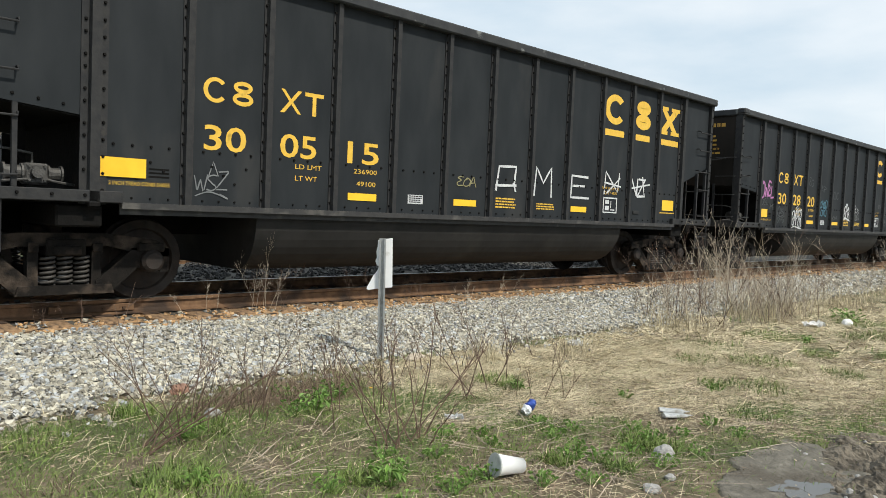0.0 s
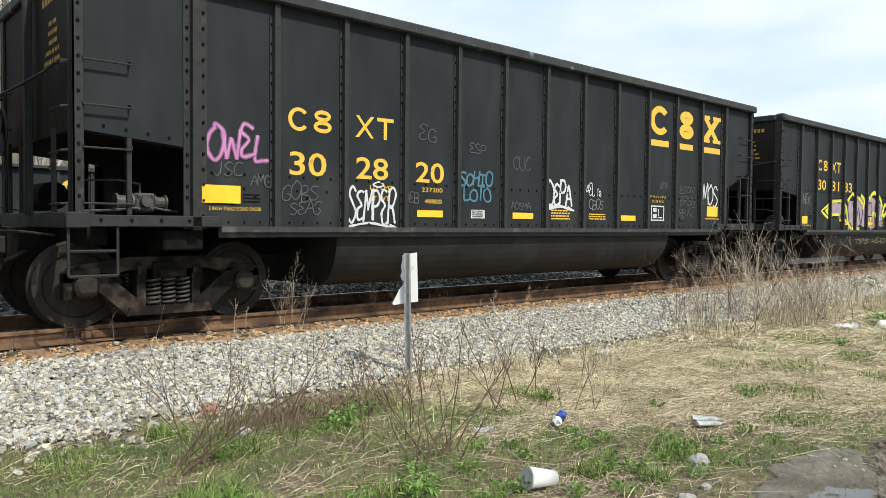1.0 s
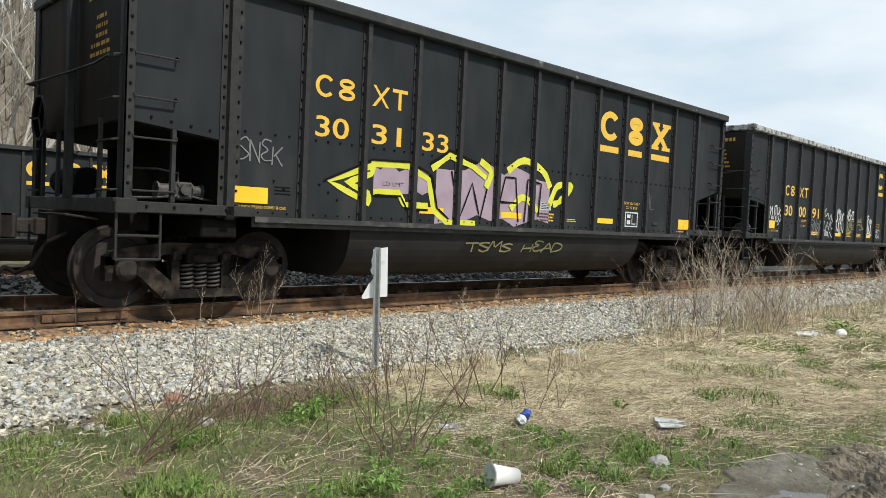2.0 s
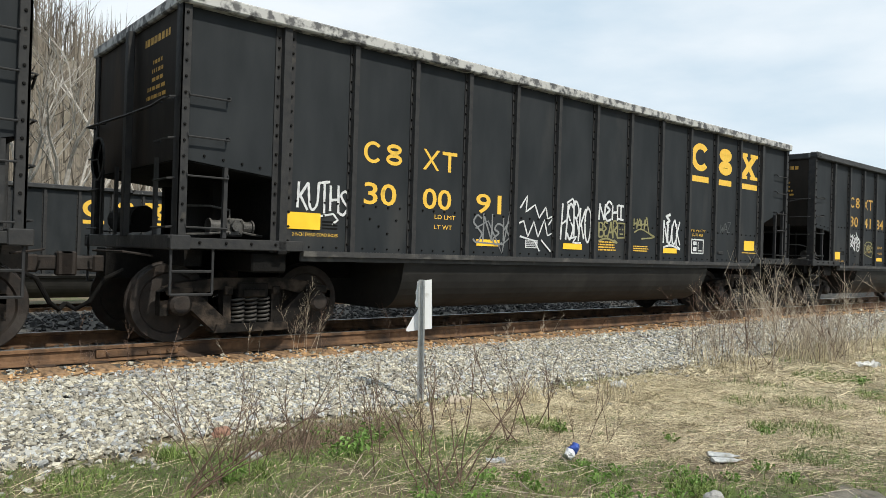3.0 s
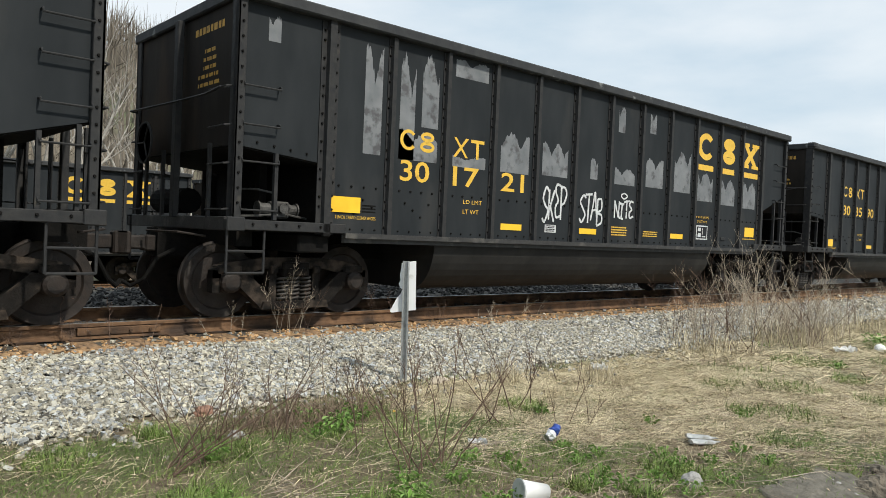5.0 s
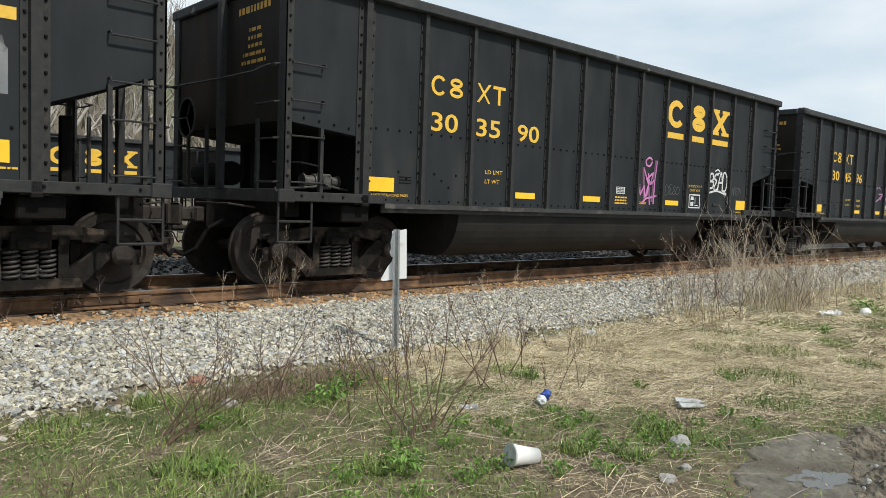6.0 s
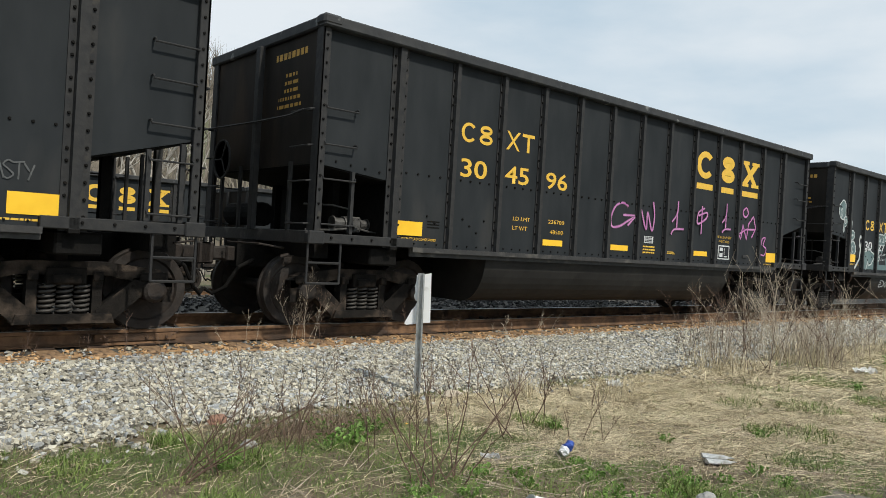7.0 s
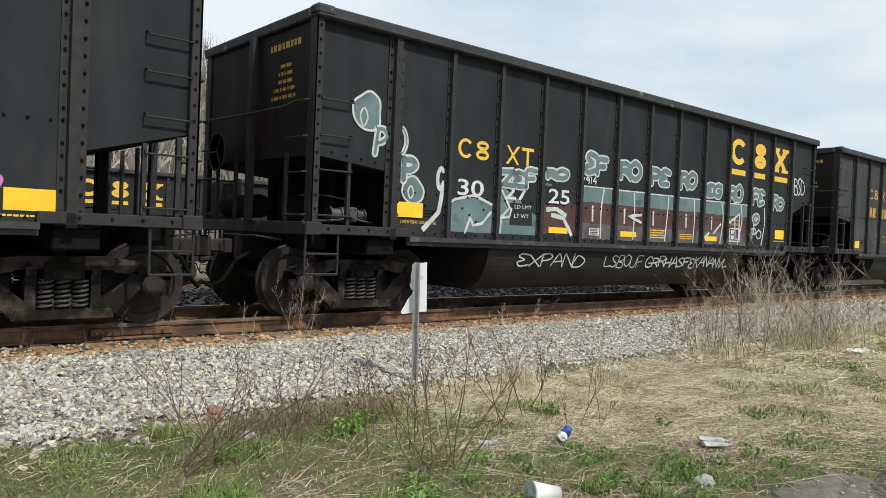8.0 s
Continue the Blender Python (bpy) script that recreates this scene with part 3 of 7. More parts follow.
def coil_mesh():
    bm = bmesh.new()
    turns, n = 6.0, 10
    pts = [(0.07 * math.cos(k * math.tau / n), 0.07 * math.sin(k * math.tau / n), 0.30 * k / (turns * n)) for k in range(int(turns * n) + 1)]
    tube(bm, pts, 0.0165, 5)
    return to_mesh("spring", bm, smooth=True)


WHEELSET, COIL = wheelset_mesh(), coil_mesh()


def side_frame_mesh():
    """Cast truck side frame: top arch, slanting tension members, spring seat, columns and pedestals; y is across."""
    bm = bmesh.new()
    y0, y1 = -0.075, 0.075
    prism(bm, [(-1.10, 0.60), (-0.95, 0.69), (-0.42, 0.76), (0.42, 0.76), (0.95, 0.69), (1.10, 0.60), (1.10, 0.50), (0.80, 0.53), (0.44, 0.62), (-0.44, 0.62), (-0.80, 0.53), (-1.10, 0.50)], y0, y1)
    for s in (-1, 1):
        prism(bm, [(s * 0.30, 0.10), (s * 0.46, 0.12), (s * 0.76, 0.40), (s * 0.86, 0.55), (s * 0.68, 0.585), (s * 0.54, 0.46), (s * 0.30, 0.25)], y0 - 0.015, y1 + 0.015)
        prism(bm, [(s * 0.26, 0.20), (s * 0.36, 0.20), (s * 0.36, 0.66), (s * 0.26, 0.66)], y0, y1)
        prism(bm, [(s * 1.00, 0.33), (s * 1.10, 0.33), (s * 1.10, 0.60), (s * 1.00, 0.60)], y0, y1)
        prism(bm, [(s * 0.67, 0.36), (s * 0.77, 0.38), (s * 0.79, 0.60), (s * 0.67, 0.60)], y0, y1)
        box(bm, (s * 0.89 - 0.15, -0.11, 0.56), (s * 0.89 + 0.15, 0.11, 0.66), 0.015)
        box(bm, (s * 0.89 - 0.09, -0.12, 0.49), (s * 0.89 + 0.09, 0.12, 0.56), 0.012)
    prism(bm, [(-0.48, 0.12), (0.48, 0.12), (0.45, 0.215), (-0.45, 0.215)], y0 - 0.06, y1 + 0.06)
    for s in (-1, 1):
        box(bm, (s * 0.31 - 0.05, -0.12, 0.56), (s * 0.31 + 0.05, 0.12, 0.66), 0.01)
    return to_mesh("side_frame", bm)


SIDE_FRAME = side_frame_mesh()


def build_truck(parent, s):
    """A three-piece freight truck, its origin on the rails under its centre."""
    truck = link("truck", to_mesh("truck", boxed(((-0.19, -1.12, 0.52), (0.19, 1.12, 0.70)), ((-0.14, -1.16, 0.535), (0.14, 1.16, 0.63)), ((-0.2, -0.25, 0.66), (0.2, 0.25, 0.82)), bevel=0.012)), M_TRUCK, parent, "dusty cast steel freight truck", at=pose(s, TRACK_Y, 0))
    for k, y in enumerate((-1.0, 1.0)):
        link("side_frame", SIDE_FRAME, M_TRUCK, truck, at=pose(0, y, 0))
        for d in (-0.165, 0.0, 0.165):
            link("spring", COIL, M_SPRING, truck, "worn coil spring", at=pose(d, y - 0.045 + 0.09 * k, 0.215))
    beam = boxed(((-0.06, -0.78, 0.28), (0.06, 0.78, 0.40)))
    me = to_mesh("brake_beam", beam)
    for d in (-0.36, 0.36):
        link("brake_beam", me, M_GRIME_SHADE, truck, at=pose(d, 0, 0))
    for d in (-0.89, 0.89):
        link("wheelset", WHEELSET, M_WHEEL, truck, "rusty steel wheelset", at=pose(d, 0, WHEEL_R)).data.materials.append(M_TREAD)
    return truck


def posts_of(kind):
    """Where the side posts stand; on the short cars the panels narrow towards the middle."""
    if kind == "long":
        return [1.24 + 0.967 * k for k in range(13)]
    gaps = (0.98, 0.93, 0.89, 0.88, 0.87, 0.87, 0.88, 0.88, 0.89, 0.88, 0.97, 0.97)
    return [1.20 + sum(gaps[:k]) for k in range(13)]


def build_car_body(name, kind):
    L = LONG if kind == "long" else SHORT
    P = posts_of(kind)
    a, b = P[0] - 0.02, P[-1] + 0.02
    car = empty(name)

    # side sheets, cut away over the trucks
    r0, r1 = (1.93, 2.36) if kind == "long" else (1.80, 2.12)
    cut = [(0.03, 2.06), (a, 1.945), (a, 1.10), (b, 1.10), (b, r0), (L - 0.03, r1), (L - 0.03, 3.76), (0.03, 3.76)]
    for far in (0, 1):
        bm = bmesh.new()
        prism(bm, cut, SHEET_Y, SHEET_Y + 0.014)
        part("side_sheet", mirrored(bm) if far else bm, M_BLACK, car)
    # end sheets, sloping floors over the trucks, bulkheads and floor
    for s, z in ((0.03, 2.06), (L - 0.03, r1)):
        part("end_sheet", boxed(((s - 0.008, 0.086, z), (s + 0.008, WIDTH - 0.086, 3.76))), M_END, car)
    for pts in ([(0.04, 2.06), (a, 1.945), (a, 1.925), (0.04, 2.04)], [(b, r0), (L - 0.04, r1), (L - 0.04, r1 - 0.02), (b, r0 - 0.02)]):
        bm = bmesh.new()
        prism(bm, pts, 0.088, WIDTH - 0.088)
        part("slope_sheet", bm, M_GRIME_SHADE, car)
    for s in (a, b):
        part("bulkhead", boxed(((s - 0.008, 0.088, 1.10), (s + 0.008, WIDTH - 0.088, 1.925 if s == a else r0))), M_GRIME_SHADE, car)
    part("floor", boxed(((a + 0.01, 0.088, 1.10), (b - 0.01, WIDTH - 0.088, 1.115))), M_GRIME_SHADE, car)
    # side posts: hat sections with a turned-in foot
    def hat(web, flange, out):
        """A pressed hat section stood upright."""
        bm = bmesh.new()
        plan = [(-flange, SHEET_Y), (-flange, SHEET_Y - 0.014), (-web, SHEET_Y - 0.014), (-web + 0.012, out), (web - 0.012, out), (web, SHEET_Y - 0.014), (flange, SHEET_Y - 0.014), (flange, SHEET_Y)]
        levels = [[bm.verts.new((x, y, z)) for x, y in plan] for z in (1.075, 3.72)]
        for i in range(len(plan)):
            j = (i + 1) % len(plan)
            bm.faces.new((levels[0][i], levels[0][j], levels[1][j], levels[1][i]))
        for lv in levels:
            bm.faces.new(lv)
        return to_mesh("side_post", bm)

    post_me = hat(0.045, 0.07, 0.0)
    foot_me = to_mesh("post_foot", boxed(((-0.055, -0.014, 1.05), (0.055, 0.05, 1.10)), bevel=0.01))
    heavy_me = hat(0.06, 0.13, -0.005)
    for k, p in enumerate(P):
        me = heavy_me if k in (0, 12) else post_me
        post = link("side_post", me, M_POST, car, at=pose(p, 0, 0))
        link("post_foot", foot_me, M_GRIME_SHADE, post)
        link("side_post", me, M_POST, car, at=pose(p, WIDTH, 0, 0, 0, 180))
    # corner posts
    cm = to_mesh("corner_post", boxed(((-0.01, 0.0, 1.10), (0.10, 0.075, 3.74)), ((-0.01, 0.0, 1.10), (0.02, 0.16, 3.74)), bevel=0.006))
    for x, y, t in ((0, 0, 0), (L, WIDTH, 180)):
        link("corner_post", cm, M_POST, car, at=pose(x, y, 0, 0, 0, t))
    cm2 = to_mesh("corner_post", boxed(((-0.10, 0.0, 1.10), (0.01, 0.075, 3.74)), ((-0.02, 0.0, 1.10), (0.01, 0.16, 3.74)), bevel=0.006))
    for x, y, t in ((L, 0, 0), (0, WIDTH, 180)):
        link("corner_post", cm2, M_POST, car, at=pose(x, y, 0, 0, 0, t))
    # top chord
    for y in (-0.06, WIDTH - 0.105):
        part("top_chord", boxed(((-0.03, y, 3.70), (L + 0.03, y + 0.165, 3.84)), bevel=0.018), M_TOP, car, "chipped black top chord")
    for s in (-0.035, L - 0.085):
        part("end_chord", boxed(((s, 0.11, 3.695), (s + 0.12, WIDTH - 0.11, 3.836)), bevel=0.018), M_TOP, car)
    capm = to_mesh("corner_cap", boxed(((-0.05, -0.07, 3.72), (0.22, 0.14, 3.852)), bevel=0.03))
    for x, y, t in ((0, 0, 0), (L, WIDTH, 180)):
        link("corner_cap", capm, M_TOP, car, at=pose(x, y, 0, 0, 0, t))
    # side sills
    for far in (0, 1):
        bm = bmesh.new()
        section = [(-0.035, 1.04), (-0.035, 1.105), (0.062, 1.105), (0.062, 0.98), (0.03, 0.98), (0.03, 1.085), (-0.015, 1.085), (-0.015, 1.04)]
        ends = [[bm.verts.new((x, y, z)) for y, z in section] for x in (1.5, L - 1.5)]
        for i in range(len(section)):
            j = (i + 1) % len(section)
            bm.faces.new((ends[0][i], ends[0][j], ends[1][j], ends[1][i]))
        for q in ends:
            bm.faces.new(q)
        part("side_sill", mirrored(bm) if far else bm, M_SILL, car, "dusty side sill")
        for s in (0, 1):
            x0, x1 = (-0.07, 1.52) if not s else (L - 1.52, L + 0.07)
            bm = boxed(((x0, -0.005, 1.095), (x1, 0.09, 1.215)), bevel=0.008)
            c0, c1 = (x0, 0.14) if not s else (L - 0.14, x1)
            box(bm, (c0 - 0.005, -0.03, 1.08), (c1 + 0.005, 0.0, 1.24), 0.012)
            part("end_sill_side", mirrored(bm) if far else bm, M_POST, car)
    for s in (-0.05, L - 0.09):
        part("end_sill", boxed(((s, 0.095, 1.08), (s + 0.14, WIDTH - 0.095, 1.24)), bevel=0.01), M_SILL, car)
    part("centre_sill", boxed(((-0.3, 1.43, 0.72), (L + 0.3, 1.82, 1.075)), ((0.2, 0.3, 0.90), (0.4, 2.95, 1.09)), ((L - 0.4, 0.3, 0.90), (L - 0.2, 2.95, 1.09))), M_GRIME_SHADE, car)
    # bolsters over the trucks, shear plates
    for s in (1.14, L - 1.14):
        part("bolster", boxed(((s - 0.22, 0.12, 0.84), (s + 0.22, WIDTH - 0.12, 1.07)), ((s - 0.9, 0.12, 1.09), (s + 0.05, WIDTH - 0.12, 1.10)), bevel=0.02), M_GRIME_SHADE, car)
    # tub
    bm = bmesh.new()
    prof = []
    for k in range(11):
        t = k / 10 * math.pi / 2
        prof.append((0.10 + 0.62 * (1 - math.cos(t)), 1.06 - 0.74 * math.sin(t)))
    prof = [(0.06, 1.09)] + prof + [(WIDTH - y, z) for y, z in reversed(prof)] + [(WIDTH - 0.06, 1.09)]
    t0, t1 = (3.10, L - 3.25) if kind == "long" else (2.98, L - 3.25)
    rings = [[bm.verts.new((x + (-0.12 * (1.09 - z) ** 2 if x == t1 else 0.10 * (1.09 - z) ** 2 * (1 if x == t0 else 0)), y, z)) for y, z in prof] for x in (t0, t0 + 0.06, t1 - 0.06, t1)]
    for r, q in zip(rings, rings[1:]):
        for i in range(len(prof) - 1):
            bm.faces.new((r[i], q[i], q[i + 1], r[i + 1]))
    bm.faces.new(rings[0])
    bm.faces.new(rings[-1])
    part("tub", bm, M_TUB, car, "rounded dark steel tub", smooth=False)
    # trucks
    for s in (1.14, L - 1.14):
        build_truck(car, s)
    # grab irons on the sides
    bm = bmesh.new()
    tube(bm, [(0.05, SHEET_Y, 0), (0.05, 0.0, 0.0), (0.05, -0.015, -0.035), (0.51, -0.015, -0.035), (0.51, 0.0, 0.0), (0.51, SHEET_Y, 0)], 0.0115, 6)
    grab = to_mesh("grab_iron", bm)
    for z in (1.33, 1.88, 2.30, 2.74):
        link("grab_iron", grab, M_POST, car, at=pose(0.04, 0, z + 0.03))
        link("grab_iron", grab, M_POST, car, at=pose(L - 0.04, WIDTH, z + 0.03, 0, 0, 180))
    for z in (1.30, 1.86, 2.24, 2.70, 3.08):
        link("grab_iron", grab, M_POST, car, at=pose(L - 0.60, 0, z + 0.03))
        link("grab_iron", grab, M_POST, car, at=pose(0.60, WIDTH, z + 0.03, 0, 0, 180))
    # ladder stiles and posts of the open ends
    for x, z1 in ((0.53, 2.0), (L - 0.55, r1 - 0.16), (L - 0.20, r1 - 0.06)):
        part("stile", boxed(((x - 0.022, 0.005, 1.22), (x + 0.022, 0.06, z1))), M_POST, car)
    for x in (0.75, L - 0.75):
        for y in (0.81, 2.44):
            part("stand", boxed(((x - 0.05, y - 0.06, 1.1), (x + 0.05, y + 0.06, 1.92))), M_GRIME_SHADE, car)
    for x, z1 in ((0.0, 3.70), (L, 3.70)):
        o = -1 if x == 0 else 1
        part("end_post", boxed(((x + o * 0.10, 1.50, 1.22), (x + o * 0.02, 1.62, z1)), bevel=0.008), M_POST, car)
        for y in (0.60, 2.05, 2.66):
            part("end_stile", boxed(((x + o * 0.05, y - 0.025, 1.22), (x + o * 0.01, y + 0.025, 2.10))), M_POST, car)
        bm = bmesh.new()
        tube(bm, [(x, 0.2, 2.71), (x + o * 0.09, 0.24, 2.71), (x + o * 0.12, 0.55, 2.66), (x + o * 0.13, 1.4, 2.66), (x + o * 0.13, 3.1, 2.70), (x, 3.16, 2.70)], 0.014, 6)
        part("end_handrail", bm, M_POST, car)
        rung = bmesh.new()
        tube(rung, [(0, 0.04, 0.0), (o * 0.08, 0.04, -0.01), (o * 0.08, 0.50, -0.01), (0, 0.50, 0.0)], 0.0115, 6)
        rm = to_mesh("end_rung", rung)
        for z in (1.33, 1.85, 2.28, 2.72):
            link("end_rung", rm, M_POST, car, at=pose(x, 0.06, z))
            link("end_rung", rm, M_POST, car, at=pose(x, WIDTH - 0.60, z))
        # coupler, draft pocket and hose
        bm = boxed(((x, 1.49, 0.78), (x + o * 0.42, 1.76, 0.98)), ((x + o * 0.35, 1.52, 0.80), (x + o * 0.70, 1.73, 0.97)), ((x + o * 0.60, 1.46, 0.74), (x + o * 0.78, 1.62, 1.02)), bevel=0.02)
        part("coupler", bm, M_WHEEL, car, "rusty knuckle coupler")
        bm = bmesh.new()
        tube(bm, [(x + o * 0.15, 1.25, 0.82), (x + o * 0.35, 1.25, 0.72), (x + o * 0.5, 1.3, 0.45), (x + o * 0.62, 1.4, 0.36), (x + o * 0.70, 1.5, 0.42)], 0.026, 8)
        part("air_hose", bm, M_GRIME_SHADE, car, "drooping black rubber hose")
        bm = bmesh.new()
        tube(bm, [(x, 0.7, 1.0), (x + o * 0.3, 0.8, 1.04), (x + o * 0.45, 1.4, 1.04)], 0.014, 6)
        part("cut_lever", bm, M_WHEEL, car)
    # sill steps under the corners
    bm = bmesh.new()
    for x in (0.0, 0.46):
        tube(bm, [(x, 0, 1.10), (x, 0, 0.60)], 0.016, 6)
    for z in (0.60, 0.85):
        tube(bm, [(0, 0, z), (0.46, 0, z)], 0.016, 6)
    step = to_mesh("sill_step", bm)
    for x in (-0.04, L - 0.46):
        link("sill_step", step, M_POST, car, at=pose(x, 0.04, 0))
        link("sill_step", step, M_POST, car, at=pose(x, WIDTH - 0.04, 0))
    # rivets along the posts and across the sheets
    bm = bmesh.new()
    line = 1.70 if kind == "long" else 2.09

    def rivet(x, y, z, r=0.019):
        m = Matrix.Translation((x, y, z)) @ Matrix.Rotation(radians(90), 4, "X")
        bmesh.ops.create_cone(bm, cap_ends=True, segments=6, radius1=r, radius2=r * 0.7, depth=0.022, matrix=m)

    for k, p in enumerate(P):
        off = 0.09 if k in (0, 12) else 0.048
        for j in range(15):
            rivet(p - off, 0.046, 1.2 + 0.17 * j + (0.05 if j % 2 else 0))
            if k in (0, 12):
                rivet(p + off, 0.046, 1.22 + 0.17 * j)
        if k < 12:
            for j in range(1, 5):
                rivet(p + (P[k + 1] - p) * j / 5, SHEET_Y - 0.006, line)
            for j in range(1, 5):
                rivet(p + (P[k + 1] - p) * j / 5, SHEET_Y - 0.006, 1.155, 0.014)
    for x in (0.05, L - 0.05):
        for j in range(14):
            rivet(x, -0.006, 1.4 + 0.17 * j)
    for j in range(4):
        rivet(0.3 + 0.22 * j, SHEET_Y - 0.006, 2.11 - 0.022 * j)
        rivet(0.25 + 0.3 * j, -0.016, 1.165)
        rivet(L - 0.25 - 0.3 * j, -0.016, 1.165)
        for q in (1, 2):
            rivet(P[q] - 0.25 - 0.14 * j, SHEET_Y - 0.006, 1.36 + 0.09 * ((j + q) % 3))
    tagged(part("rivets", bm, M_GRIME_SHADE, car), kind="stuff")
    # brake gear on the end platform
    bm = bmesh.new()
    box(bm, (0.70, 0.36, 1.25), (0.92, 0.56, 1.46), 0.02)
    for x0, x1, r in ((0.52, 0.70, 0.075), (0.92, 1.06, 0.068)):
        tube(bm, [(x0, 0.45, 1.36), (x1, 0.45, 1.36)], r, 12)
        for xx in (x0, x1 - 0.02):
            tube(bm, [(xx, 0.45, 1.36), (xx + 0.02, 0.45, 1.36)], r + 0.022, 12)
    tube(bm, [(0.81, 0.36, 1.37), (0.81, 0.30, 1.37)], 0.06, 10)
    for dx, dz in ((-0.07, 0.07), (0.07, 0.07), (-0.07, -0.07), (0.07, -0.07)):
        tube(bm, [(0.81 + dx, 0.37, 1.36 + dz), (0.81 + dx, 0.335, 1.36 + dz)], 0.014, 6)
    part("brake_valve", bm, M_VALVE, car, "pale grey air brake valves")
    for pts in ([(0.12, 0.42, 1.25), (0.5, 0.38, 1.27), (0.75, 0.36, 1.30)], [(0.9, 0.36, 1.30), (1.0, 0.34, 1.28), (1.16, 0.36, 1.26)], [(0.8, 0.5, 1.46), (0.8, 0.5, 1.56), (0.6, 0.6, 1.60), (0.35, 0.9, 1.60)]):
        pipe = bmesh.new()
        tube(pipe, pts, 0.014, 6)
        part("brake_pipe", pipe, M_VALVE, car)
    bm = bmesh.new()
    tube(bm, [(0.28, 1.9, 1.45), (0.28, 2.9, 1.45)], 0.17, 14)
    part("air_tank", bm, M_GRIME_SHADE, car)
    bm = bmesh.new()
    lathe(bm, [(0.26, -0.012), (0.285, -0.012), (0.285, 0.012), (0.26, 0.012), (0.26, -0.012)], 20)
    for k in range(3):
        tube(bm, [(0, 0, 0), (0.27 * math.cos(k * 2.09), 0, 0.27 * math.sin(k * 2.09))], 0.012, 5)
    part("brake_wheel", bm, M_POST, car, at=pose(-0.16, 2.42, 2.21, 0, 0, 90))
    return car


# ---- lettering and paint ----
def text_part(car, body, s0, z0, s1, z1, material, name="lettering", bold=0.0, label=""):
    """Writing fitted to the box s0..s1, z0..z1 of the side sheet."""
    cu = bpy.data.curves.new(name, "FONT")
    cu.body, cu.size, cu.offset, cu.resolution_u = body, 1.0, bold, 3
    tmp = bpy.data.objects.new("tmp", cu)
    scene.collection.objects.link(tmp)
    me = bpy.data.meshes.new_from_object(tmp.evaluated_get(bpy.context.evaluated_depsgraph_get()))
    bpy.data.objects.remove(tmp)
    co = np.empty(len(me.vertices) * 3, np.float32)
    me.vertices.foreach_get("co", co)
    co = co.reshape(-1, 3)
    lo, hi = co.min(0), co.max(0)
    out = np.zeros_like(co)
    out[:, 0] = s0 + (co[:, 0] - lo[0]) / (hi[0] - lo[0]) * (s1 - s0)
    out[:, 2] = z0 + (co[:, 1] - lo[1]) / (hi[1] - lo[1]) * (z1 - z0)
    out[:, 1] = PAINT_Y
    me.vertices.foreach_set("co", out.ravel())
    me.update()
    return link(name, me, material, car, label)


def bars(car, s0, z0, s1, z1, lines, material, rng, name="stencil_bars", y=PAINT_Y):
    """Small unreadable stencil lines."""
    bm = bmesh.new()
    pitch = (z1 - z0) / lines
    for k in range(lines):
        z = z1 - pitch * (k + 0.72)
        x = s0
        end = s1 - rng.uniform(0, 0.12) * (s1 - s0)
        while x < end:
            w = rng.uniform(0.25, 0.9) * pitch * 2
            plate(bm, [(x, z), (min(x + w, end), z), (min(x + w, end), z + pitch * 0.5), (x, z + pitch * 0.5)], y)
            x += w + pitch * 0.25
    return tagged(part(name, bm, material, car), kind="stuff")


def rect(car, name, s0, z0, s1, z1, material, label="", y=PAINT_Y):
    bm = bmesh.new()
    plate(bm, [(s0, z0), (s1, z0), (s1, z1), (s0, z1)], y)
    return part(name, bm, material, car, label)


def ring(bm, cx, cz, rx, rz, w, y=PAINT_Y, n=20):
    a = [bm.verts.new((cx + rx * math.cos(k * math.tau / n), y, cz + rz * math.sin(k * math.tau / n))) for k in range(n)]
    b = [bm.verts.new((cx + (rx - w) * math.cos(k * math.tau / n), y, cz + (rz - w) * math.sin(k * math.tau / n))) for k in range(n)]
    for k in range(n):
        j = (k + 1) % n
        bm.faces.new((a[k], a[j], b[j], b[k]))


def open_ring(bm, cx, cz, rx, rz, w, y=PAINT_Y, n=22):
    """A ring with a gap on one side."""
    rows = []
    for k in range(n + 1):
        t = 0.7 + (math.tau - 1.4) * k / n
        rows.append([bm.verts.new((cx + r * math.cos(t), y, cz + q * math.sin(t))) for r, q in ((rx, rz), (rx - w, rz - w * 0.8))])
    for p, q in zip(rows, rows[1:]):
        bm.faces.new((p[0], q[0], q[1], p[1]))


